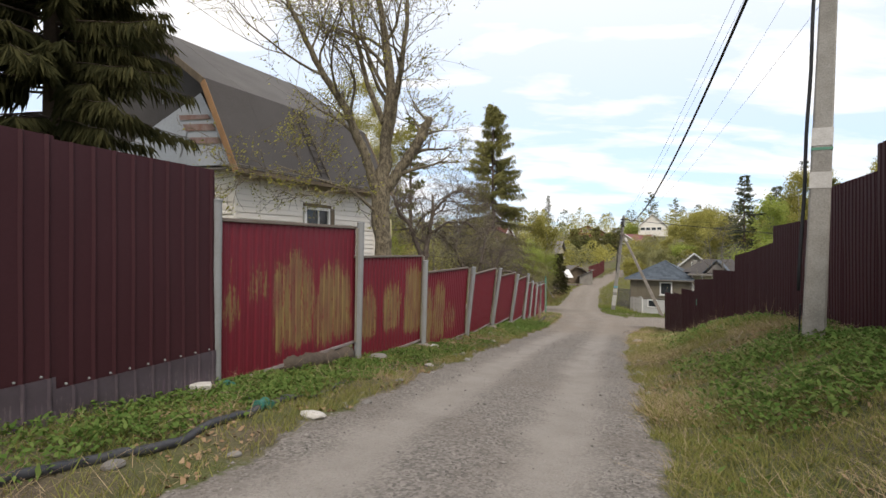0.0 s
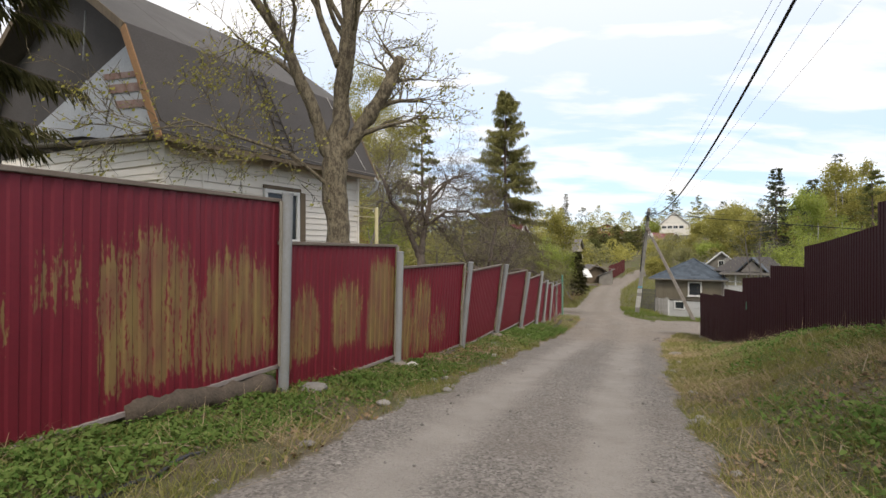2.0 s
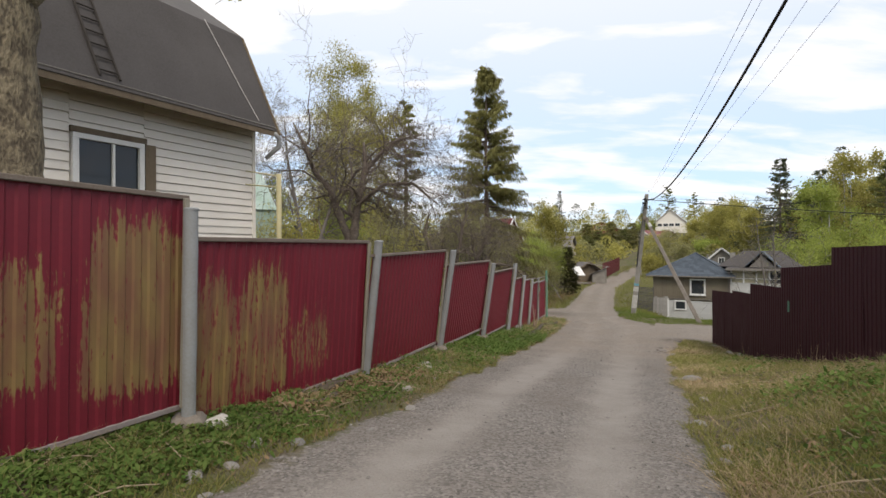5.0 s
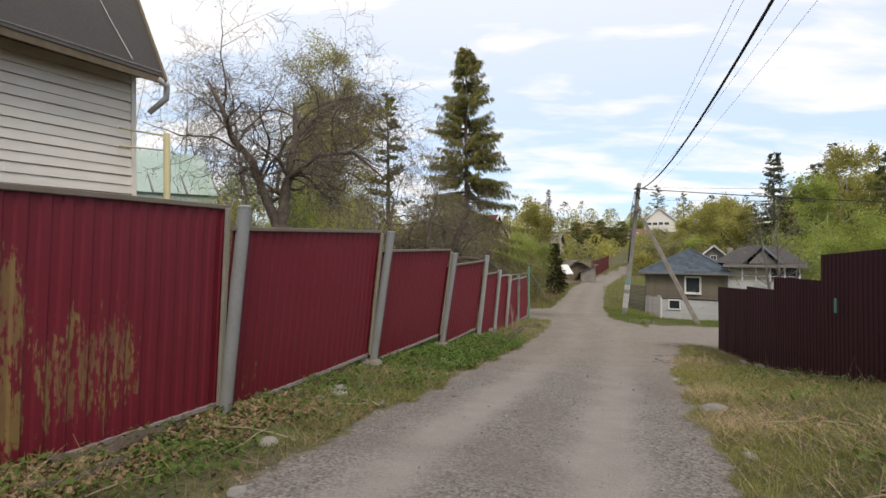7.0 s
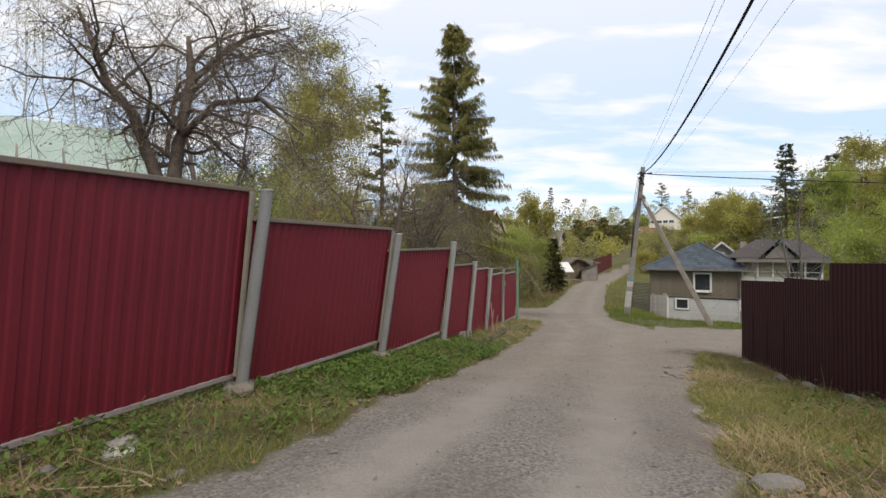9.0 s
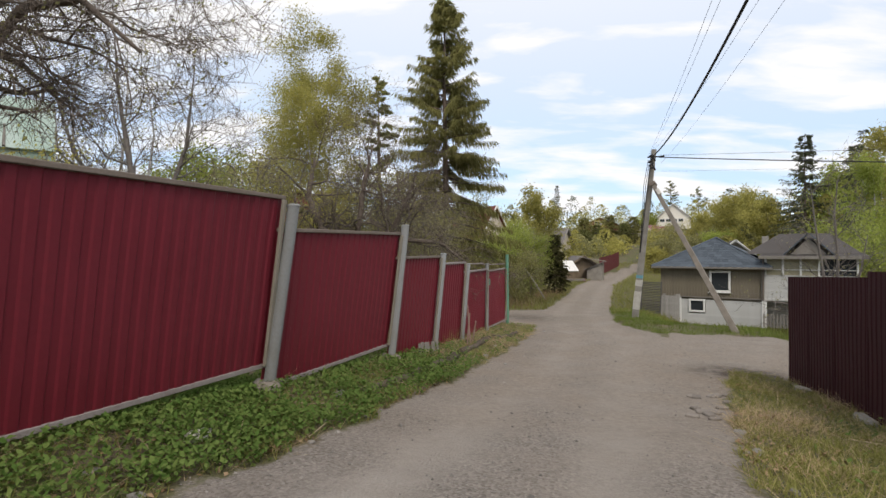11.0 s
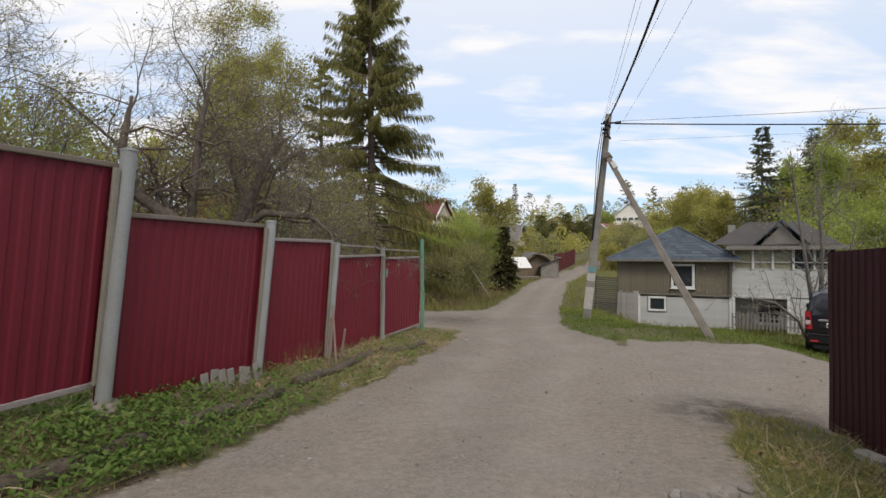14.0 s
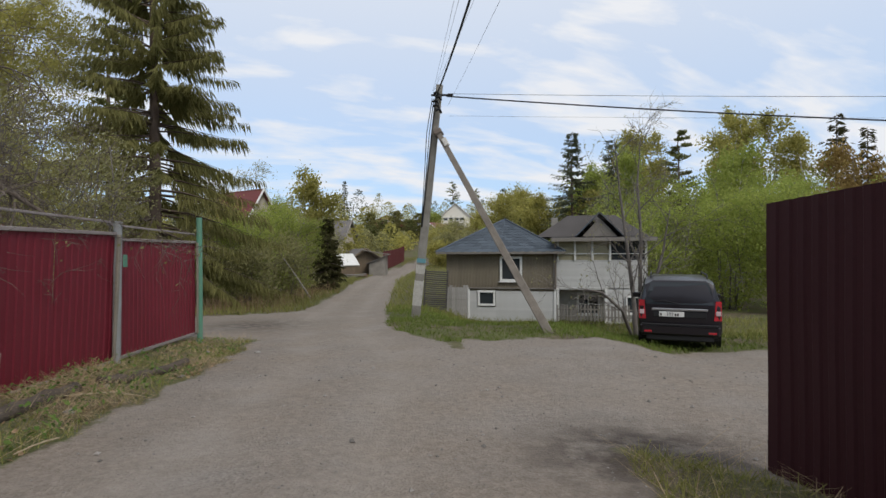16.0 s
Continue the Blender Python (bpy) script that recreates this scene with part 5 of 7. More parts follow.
# ---------------------------------------------------------------- car
def car():
    PAINT = material("dark_metallic_car_paint", (0.016, 0.013, 0.017), (0.012, 0.010, 0.012), 0.28, 0.3, 2, 60, 0.5, 0.0, spec=0.6)
    TRIM = material("black_car_trim", (0.02, 0.02, 0.021), None, 0.6, 0, 4, 60, 0.5, 0.05)
    LAMP = material("red_tail_lamp", (0.42, 0.02, 0.03), (0.3, 0.02, 0.03), 0.15, 0, 8, 60, 0.5, 0.0, spec=0.6)
    CLEAR = material("clear_lamp_lens", (0.6, 0.45, 0.45), None, 0.15, 0, 8, 60, 0.5, 0.0, spec=0.6)
    CHROME = material("dull_chrome", (0.45, 0.45, 0.46), None, 0.3, 0.9, 4, 60, 0.4, 0.0)
    RUBBER = material("tyre_rubber", (0.022, 0.022, 0.022), (0.06, 0.055, 0.05), 0.9, 0, 6, 60, 0.8, 0.2)
    x, y = 16.15, 31.5
    c = thing("car", pose(x, y, gz(x, y) - 0.01, 0, 0, -43) @ Matrix.Scale(0.96, 4), "dark maroon estate car parked on the gravel", "car")
    # stations from tail to nose: y, width low, width belt, width roof, floor, belt, roof
    st = [(0.00, 0.80, 0.80, 0.60, 0.42, 0.98, 1.05), (0.03, 0.85, 0.845, 0.66, 0.36, 1.00, 1.30), (0.16, 0.875, 0.865, 0.68, 0.30, 1.01, 1.57), (0.42, 0.875, 0.868, 0.685, 0.28, 1.00, 1.63),
          (1.2, 0.875, 0.87, 0.69, 0.26, 0.97, 1.645), (2.2, 0.875, 0.87, 0.68, 0.26, 0.95, 1.62), (2.75, 0.875, 0.865, 0.66, 0.26, 0.95, 1.52), (3.35, 0.87, 0.85, 0.60, 0.26, 0.94, 1.02), (3.9, 0.85, 0.80, 0.55, 0.28, 0.86, 0.90), (4.3, 0.76, 0.68, 0.5, 0.34, 0.68, 0.74), (4.36, 0.62, 0.58, 0.45, 0.40, 0.60, 0.64)]
    b = Build()
    ring = 12
    for sy, wl_, wb, wr, fl, be, ro in st:
        half = [(wl_ * 0.90, fl), (wl_, fl + 0.12), (wb + 0.012, be - 0.14), (wb, be), (wr + 0.035, max(ro - 0.10, be + 0.02)), (wr * 0.80, ro)]
        for px, pz in half:
            b.v.append((px, sy, pz))
        for px, pz in half[::-1]:
            b.v.append((-px, sy, pz))
    for i in range(len(st) - 1):
        for k in range(ring):
            b.f.append((i * ring + k, i * ring + (k + 1) % ring, (i + 1) * ring + (k + 1) % ring, (i + 1) * ring + k))
    b.f.append(tuple(range(ring)))
    b.f.append(tuple(range((len(st) - 1) * ring, len(st) * ring)))
    body = part("body", b, PAINT, c, smooth=True)
    body.data.set_sharp_from_angle(angle=radians(38))
    rg = Build().slab([(-0.70, -0.004, 1.04), (0.70, -0.004, 1.04), (0.655, 0.055, 1.34), (0.60, 0.135, 1.53), (-0.60, 0.135, 1.53), (-0.655, 0.055, 1.34)], 0.015)
    part("rear_window", rg, GLASS, c)
    part("wiper", Build().tube([(0.02, -0.03, 1.05), (-0.30, -0.02, 1.12), (-0.55, -0.02, 1.10)], [0.014, 0.012, 0.008], 5), TRIM, c)
    part("rear_bumper", Build().box((1.66, 0.16, 0.26), Matrix.Translation((0, -0.02, 0.47)), 0.05), PAINT, c)
    part("bumper_strip", Build().box((1.60, 0.03, 0.035), Matrix.Translation((0, -0.105, 0.59)), 0.008), TRIM, c)
    part("lower_valance", Build().box((1.40, 0.10, 0.16), Matrix.Translation((0, 0.0, 0.30)), 0.03), TRIM, c)
    part("boot_trim", Build().box((1.16, 0.04, 0.055), Matrix.Translation((0, -0.025, 0.925)), 0.012), CHROME, c)
    part("boot_recess", Build().box((1.10, 0.02, 0.14), Matrix.Translation((0, -0.010, 0.82)), 0.006), TRIM, c)
    pl = part("number_plate", Build().box((0.52, 0.012, 0.112), Matrix.Translation((-0.16, -0.026, 0.82)), 0.003), WHITE, c, "white number plate")
    for txt, px in (("383", -0.20),):
        cu = bpy.data.curves.new("digits", "FONT")
        cu.body, cu.size, cu.align_x, cu.align_y, cu.extrude = txt, 0.10, "CENTER", "CENTER", 0.001
        tmp = new("digits", cu)
        me = bpy.data.meshes.new_from_object(tmp.evaluated_get(bpy.context.evaluated_depsgraph_get()))
        bpy.data.objects.remove(tmp)
        dg = part("digits", me, TRIM, pl)
        dg.matrix_basis = pose(px, -0.034, 0.82, 90, 0, 0)
    for px in (-0.385, -0.08, -0.03):
        part("letter_bar", Build().box((0.035, 0.002, 0.055), Matrix.Translation((px, -0.034, 0.81))), TRIM, pl)
    for s in (-1, 1):
        lampb = Build().add([(s * 0.70, -0.02, 0.70), (s * 0.855, 0.01, 0.70), (s * 0.872, 0.14, 0.72), (s * 0.872, 0.16, 1.06), (s * 0.85, 0.03, 1.13), (s * 0.735, 0.0, 1.13), (s * 0.74, 0.10, 0.9), (s * 0.80, 0.12, 0.9)],
                              [(0, 1, 4, 5), (1, 2, 3, 4), (0, 5, 6), (0, 6, 7, 2, 1), (5, 4, 3, 7, 6), (2, 7, 3)])
        tl = part("tail_light", lampb, LAMP, c)
        part("lens", Build().box((0.10, 0.02, 0.10), Matrix.Translation((s * 0.79, -0.015, 0.86)), 0.006), CLEAR, tl)
        part("reflector", Build().box((0.16, 0.015, 0.045), Matrix.Translation((s * 0.66, -0.10, 0.43)), 0.004), LAMP, c)
        for ya, yb, za in ((0.35, 0.95, 1.50), (1.05, 1.95, 1.53), (2.03, 2.75, 1.50)):
            part("side_window", Build().slab([(s * 0.874, ya, 1.03), (s * 0.874, yb, 1.01), (s * 0.742, yb - 0.03, za), (s * 0.742, ya + 0.10, za)], 0.012), GLASS, c)
        part("roof_rail", Build().tube([(s * 0.60, 0.45, 1.60), (s * 0.60, 0.55, 1.69), (s * 0.60, 2.1, 1.69), (s * 0.60, 2.2, 1.62)], [0.018] * 4, 6), TRIM, c)
        part("door_mirror", Build().box((0.20, 0.10, 0.15), Matrix.Translation((s * 1.0, 2.72, 1.02)), 0.03), PAINT, c)
        for ya in (1.2, 2.1):
            part("door_handle", Build().box((0.02, 0.16, 0.03), Matrix.Translation((s * 0.885, ya, 0.90)), 0.006), TRIM, c)
        for wy in (0.72, 3.45):
            ty = Build()
            ty.tube([(s * 0.66, wy, 0.315), (s * 0.69, wy, 0.315), (s * 0.85, wy, 0.315), (s * 0.875, wy, 0.315)], [0.27, 0.315, 0.315, 0.28], 24)
            wh = part("tyre", ty, RUBBER, c, smooth=False)
            part("rim", Build().tube([(s * 0.862, wy, 0.315), (s * 0.880, wy, 0.315)], [0.20, 0.19], 16), CHROME, wh)
            part("wheel_arch", Build().tube([(s * 0.60, wy, 0.36), (s * 0.879, wy, 0.36)], [0.375, 0.37], 20), TRIM, c)
    part("antenna", Build().tube([(0.0, 2.1, 1.62), (0.0, 1.9, 1.85)], [0.006, 0.003], 4), TRIM, c)
    return c


car()


# ---------------------------------------------------------------- trees
def grow(b, tips, rng, start, way, length, radius, depth, spec):
    """One limb as a bending tapered tube, with its own limbs on it."""
    steps = max(2, int((4 if depth < 2 else 1.7) + length * spec.get("steps", 1.2)))
    p, d = Vector(start), Vector(way).normalized()
    pts, rad = [p.copy()], [radius]
    for i in range(steps):
        d = (d + Vector((rng.gauss(0, 1), rng.gauss(0, 1), rng.gauss(0, 1))) * spec["bend"] + Vector((0, 0, spec["lift"][min(depth, len(spec["lift"]) - 1)]))).normalized()
        p = p + d * (length / steps)
        pts.append(p.copy())
        rad.append(radius * (1 - 0.8 * (i + 1) / steps))
    b.tube(pts, rad, (9, 7, 5, 4, 3, 3)[min(depth, 5)], cap=False)
    if depth >= spec["depth"]:
        tips.append((pts, rad))
        return
    kids = spec["kids"][min(depth, len(spec["kids"]) - 1)]
    for k in range(kids):
        f = spec["bare"][min(depth, len(spec["bare"]) - 1)] + (1 - spec["bare"][min(depth, len(spec["bare"]) - 1)]) * (k + rng.random()) / kids
        i = min(int(f * steps), steps - 1)
        q = pts[i].lerp(pts[i + 1], f * steps - i)
        along = (pts[i + 1] - pts[i]).normalized()
        side = along.orthogonal().normalized()
        side.rotate(Matrix.Rotation(rng.random() * 6.283, 3, along))
        ang = radians(rng.uniform(*spec["angle"]))
        grow(b, tips, rng, q, along * math.cos(ang) + side * math.sin(ang), length * rng.uniform(*spec["ratio"]) * (1 - 0.45 * f * (depth == 0)),
             max(rad[i] * spec.get("thin", 0.55), spec["min"]), depth + 1, spec)


def leaves_on(tips, rng, count, size, hang=0.0, spread=0.08):
    b = Build()
    for _ in range(count):
        pts, _r = rng.choice(tips)
        i = rng.randrange(len(pts) - 1)
        q = pts[i].lerp(pts[i + 1], rng.random()) + Vector((rng.gauss(0, spread), rng.gauss(0, spread), rng.gauss(0, spread) - hang * rng.random()))
        s = size * rng.uniform(0.6, 1.4)
        n = Vector((rng.gauss(0, 1), rng.gauss(0, 1), rng.gauss(0, 0.7))).normalized()
        a = n.orthogonal().normalized() * s
        c = n.cross(a).normalized() * s * 0.62
        b.add([q - a, q - c * 0.9, q + a * 1.1, q + c], [(0, 1, 2, 3)])
    return b


def tree(name, foot, label, bark, seed, trunks, spec, leaf=None, count=0, size=0.05, hang=0.0, spread=0.08, category="tree"):
    """A tree from given main limbs (points, radii), with limbs grown from them."""
    rng = random.Random(seed)
    ob = thing(name, Matrix.Translation(foot), label, category)
    b, tips = Build(), []
    for pts, rad, kids, bare, length in trunks:
        pts = [Vector(p) for p in pts]
        fine, fr = [], []
        for i in range(len(pts) - 1):
            for k in range(6):
                fine.append(pts[i].lerp(pts[i + 1], k / 6) + Vector((rng.gauss(0, 1), rng.gauss(0, 1), 0)) * rad[i] * 0.10 * (k > 0))
                fr.append((rad[i] + (rad[i + 1] - rad[i]) * k / 6) * rng.uniform(0.91, 1.10))
        fine.append(pts[-1])
        fr.append(rad[-1])
        b.tube(fine, fr, 11)
        for k in range(kids):
            f = bare + (1 - bare) * (k + rng.random()) / kids
            i = min(int(f * (len(fine) - 1)), len(fine) - 2)
            q = fine[i]
            along = (fine[i + 1] - fine[i]).normalized()
            side = along.orthogonal().normalized()
            side.rotate(Matrix.Rotation(rng.random() * 6.283, 3, along))
            ang = radians(rng.uniform(*spec["angle"]))
            grow(b, tips, rng, q, along * math.cos(ang) + side * math.sin(ang), length * rng.uniform(0.7, 1.2), max(fr[i] * 0.42, spec["min"] * 2), 1, spec)
    part("trunk", b, bark, ob, smooth=True, fix=False)
    if leaf:
        part("crown", leaves_on(tips, rng, count, size, hang, spread), leaf, ob, fix=False)
    return ob


def spruce(name, foot, tall, wide, label, needle, seed, whorls=34, sprays=22, bare=0.06, gaps=0.12, twig=0.16, slim=0.13, hang=0.0):
    """A spruce: drooping boughs in whorls, each hung with needle sprays."""
    rng = random.Random(seed)
    ob = thing(name, Matrix.Translation(foot), label, "tree")
    t = Build()
    r = tall * 0.014
    t.tube([(0, 0, -0.3), (0, 0, tall * 0.3), (0.02 * tall * rng.uniform(-0.3, 0.3), 0, tall * 0.7), (0, 0, tall)], [r, r * 0.8, r * 0.4, 0.01], 8)
    s = Build()
    for w in range(whorls):
        f = bare + (1 - bare) * (w / whorls) ** 0.92
        z = tall * f
        reach = wide * (1 - f) ** 0.8 * min(1.0, 0.7 + (f - bare) * 4)
        for k in range(rng.choice((5, 6, 7))):
            if rng.random() < gaps:
                continue
            a = rng.random() * 6.283
            L = reach * rng.uniform(0.62, 1.12) + 0.12
            z = tall * min(0.985, f + rng.uniform(-1, 1) * (1 - bare) / whorls * (1.8 + 1.0 * (hang > 1)))
            rise = 0.35 * (f - 0.35)
            pts = [Vector((math.cos(a) * L * q, math.sin(a) * L * q, z + L * (rise * q - 0.50 * q * q * (1 - f) + 0.16 * q ** 4))) for q in (0, 0.25, 0.5, 0.75, 1.0)]
            t.tube(pts, [0.012 + 0.012 * L, 0.010 + 0.008 * L, 0.012, 0.008, 0.003], 3, cap=False)
            m = max(4, int(sprays * (0.35 + 0.65 * L / wide)))
            for j in range(m):
                q = 0.18 + 0.82 * (j + rng.random()) / m
                i = min(int(q * 4), 3)
                p = pts[i].lerp(pts[i + 1], q * 4 - i)
                side = Vector((-math.sin(a), math.cos(a), 0)) * rng.choice((-1, 1))
                out = Vector((math.cos(a), math.sin(a), 0))
                ln = twig * tall ** 0.5 * rng.uniform(0.6, 1.25) * (1.15 - 0.5 * q)
                d = (side * rng.uniform(0.2, 0.9) + out * rng.uniform(0.2, 0.8) + Vector((0, 0, -rng.uniform(0.35, 1.5) * (1.2 - f) - hang * rng.random()))).normalized() * ln
                wv = d.cross(Vector((rng.gauss(0, 1), rng.gauss(0, 1), rng.gauss(0, 1)))).normalized() * ln * slim
                s.add([p, p + d * 0.45 - wv, p + d, p + d * 0.4 + wv], [(0, 1, 2, 3)])
                wv2 = d.cross(wv).normalized() * ln * slim * 0.77
                s.add([p, p + d * 0.5 - wv2, p + d * 0.95, p + d * 0.35 + wv2], [(0, 1, 2, 3)])
    part("trunk", t, BARK_SPRUCE, ob, smooth=True, fix=False)
    part("crown", s, needle, ob, fix=False)
    return ob


def leafy(name, foot, tall, wide, label, bark, leaf, seed, count=5000, size=0.10, bare=0.22, radius=0.12, droop=0.0, category="tree", stems=1):
    """A slender broad-leaved tree in its first leaf, open enough to see the sky through."""
    rng = random.Random(seed)
    ob = thing(name, Matrix.Translation(foot), label, category)
    b, tips = Build(), []
    for s in range(stems):
        a = rng.random() * 6.283
        off = Vector((math.cos(a), math.sin(a), 0)) * (wide * 0.25 * (s > 0))
        top = tall * rng.uniform(0.8, 1.0) if s else tall
        pts = [off * 0.6 + Vector((0, 0, -0.2)), off + Vector((rng.gauss(0, 0.02) * tall, rng.gauss(0, 0.02) * tall, top * 0.35)),
               off * 1.4 + Vector((rng.gauss(0, 0.03) * tall, rng.gauss(0, 0.03) * tall, top * 0.7)), off * 1.6 + Vector((rng.gauss(0, 0.03) * tall, rng.gauss(0, 0.03) * tall, top))]
        rr = radius / (1 + 0.5 * (stems > 1))
        b.tube(pts, [rr, rr * 0.7, rr * 0.4, 0.01], 7)
        n = max(8, int(20 / stems ** 0.5))
        for k in range(n):
            f = bare + (0.97 - bare) * (k + rng.random()) / n
            i = min(int(f * 3), 2)
            q = pts[i].lerp(pts[i + 1], f * 3 - i)
            an = rng.random() * 6.283
            g = (f - bare) / (1 - bare)
            L = wide * (0.35 + 0.9 * math.sin(math.pi * min(1, 0.15 + g * 0.85)) ** 0.8) * rng.uniform(0.6, 1.1) * 0.75
            d0 = Vector((math.cos(an), math.sin(an), rng.uniform(0.35, 1.1)))
            grow(b, tips, rng, q, d0, L, max(0.012, rr * 0.3 * (1 - g)), 2, {"steps": 1.2, "bend": 0.16, "lift": [0.02 - droop], "depth": 3, "kids": [5], "bare": [0.25], "angle": (25, 60), "ratio": (0.35, 0.6), "min": 0.008})
    part("trunk", b, bark, ob, smooth=True, fix=False)
    part("crown", leaves_on(tips, rng, int(count * 1.15), size * 0.85, droop * 3, 0.10 + wide * 0.075), leaf, ob, fix=False)
    return ob


def pine(name, foot, tall, wide, label, seed, needle=None):
    """A pine: bare trunk, crooked limbs, tufts of needles in flat clumps."""
    rng = random.Random(seed)
    ob = thing(name, Matrix.Translation(foot), label, "tree")
    b, s = Build(), Build()
    b.tube([(0, 0, -0.3), (0.1, 0, tall * 0.5), (0, 0.1, tall)], [tall * 0.014, tall * 0.010, 0.02], 7)
    for k in range(34):
        f = 0.38 + 0.62 * (k + rng.random()) / 34
        a = rng.random() * 6.283
        L = wide * (1.05 - f) ** 0.6 * rng.uniform(0.5, 1.1)
        p0 = Vector((0.05, 0.05, tall * f))
        p1 = p0 + Vector((math.cos(a) * L, math.sin(a) * L, L * rng.uniform(0.0, 0.45)))
        b.tube([p0, p0.lerp(p1, 0.5) + Vector((0, 0, -0.05 * L)), p1], [0.05, 0.03, 0.01], 4, cap=False)
        for j in range(46):
            q = p0.lerp(p1, rng.uniform(0.35, 1.08)) + Vector((rng.gauss(0, 0.3), rng.gauss(0, 0.3), rng.gauss(0, 0.14))) * L * 0.42
            d = Vector((rng.gauss(0, 1), rng.gauss(0, 1), rng.uniform(0.1, 1.2))).normalized() * 0.042 * tall ** 0.85 * rng.uniform(0.6, 1.2)
            wv = d.cross(Vector((rng.gauss(0, 1), rng.gauss(0, 1), rng.gauss(0, 1)))).normalized() * d.length * 0.28
            s.add([q, q + d * 0.5 - wv, q + d, q + d * 0.4 + wv], [(0, 1, 2, 3)])
    part("trunk", b, BARK_SPRUCE, ob, smooth=True, fix=False)
    part("crown", s, needle or NEEDLE_PINE, ob, fix=False)
    return ob


# maple by the cream house
MF = Vector((-1.30, 11.35, ground_z(*uv_of(-1.30, 11.35)) - 0.1))
MZ = -MF.z
maple = tree("maple_tree", MF, "old maple with rough bark, sparse young leaves and a broken limb", BARK, 11, [
    ([(0, 0, 0), (0.0, 0, 1.2 + MZ), (-0.04, 0, 2.4 + MZ), (0.05, 0.05, 3.4 + MZ), (0.17, 0.1, 4.8 + MZ), (0.02, 0.2, 6.0 + MZ), (-0.25, 0.3, 7.6 + MZ), (-0.2, 0.4, 9.4 + MZ)], [0.27, 0.195, 0.195, 0.135, 0.11, 0.08, 0.05, 0.02], 10, 0.5, 2.3),
    ([(-0.06, 0, 2.4 + MZ), (-0.30, -0.15, 3.1 + MZ), (-0.72, -0.3, 4.2 + MZ), (-1.35, -0.45, 5.2 + MZ), (-1.85, -0.6, 6.3 + MZ), (-2.4, -0.7, 7.6 + MZ)], [0.12, 0.10, 0.085, 0.065, 0.045, 0.02], 11, 0.25, 2.3),
    ([(0.02, 0, 2.5 + MZ), (0.35, 0.0, 2.95 + MZ), (0.75, 0.0, 3.55 + MZ), (1.02, 0.0, 4.10 + MZ)], [0.13, 0.12, 0.105, 0.085], 5, 0.3, 1.2),
    ([(0.08, 0.05, 3.4 + MZ), (0.35, -0.3, 4.6 + MZ), (0.55, -0.5, 5.8 + MZ), (0.6, -0.6, 7.4 + MZ)], [0.075, 0.06, 0.045, 0.02], 8, 0.3, 1.9),
    ([(0.02, 0.0, 4.0 + MZ), (-0.4, 0.4, 5.0 + MZ), (-0.75, 0.7, 6.4 + MZ), (-0.9, 0.9, 7.8 + MZ)], [0.07, 0.055, 0.04, 0.02], 7, 0.3, 2.0),
    ([(-0.05, -0.05, 2.0 + MZ), (-0.6, -0.5, 2.5 + MZ), (-1.3, -0.9, 2.7 + MZ), (-1.9, -1.2, 2.9 + MZ)], [0.035, 0.03, 0.02, 0.008], 8, 0.2, 1.1)],
    {"steps": 2.0, "bend": 0.15, "lift": [0.04, 0.03, 0.0, 0.0], "depth": 4, "kids": [6, 6, 4, 3], "bare": [0.3, 0.2, 0.2], "angle": (25, 62), "ratio": (0.42, 0.68), "min": 0.006},
    LEAF_YOUNG, 10500, 0.023, 0.0, 0.045)

BARE = {"steps": 2.4, "bend": 0.24, "lift": [0.03, -0.02, -0.06, -0.10], "depth": 4, "kids": [6, 6, 5, 5], "bare": [0.25, 0.12, 0.1], "angle": (30, 80), "ratio": (0.42, 0.7), "min": 0.0042}
AF = on_ground(-0.75, 21.8, -0.1)
tree("apple_tree", AF, "bare old apple tree with a forked trunk and dense twigs", BARK_DARK, 5, [
    ([(0, 0, 0), (0.0, 0, 2.6), (0.03, 0, 3.0), (0.12, 0, 3.6), (0.35, 0, 4.7), (0.30, 0, 5.4)], [0.17, 0.13, 0.12, 0.10, 0.08, 0.03], 13, 0.45, 2.1),
    ([(0.0, 0, 2.5), (-0.30, 0, 3.2), (-0.62, 0, 4.1), (-1.05, 0, 4.6), (-1.3, 0, 5.3), (-1.7, 0.2, 6.0)], [0.11, 0.10, 0.085, 0.07, 0.055, 0.02], 13, 0.2, 1.9),
    ([(0.33, 0, 4.6), (0.8, 0.2, 5.2), (1.2, 0.3, 5.5), (1.9, 0.4, 5.7)], [0.06, 0.05, 0.04, 0.015], 9, 0.1, 1.6),
    ([(0.15, 0, 3.7), (0.9, -0.3, 4.2), (1.7, -0.5, 4.2), (2.4, -0.6, 3.6)], [0.06, 0.05, 0.04, 0.015], 9, 0.1, 1.5)],
    BARE, LEAF_OLIVE, 2400, 0.022, 0.0, 0.03)
A2 = on_ground(2.4, 30.6, -0.1)
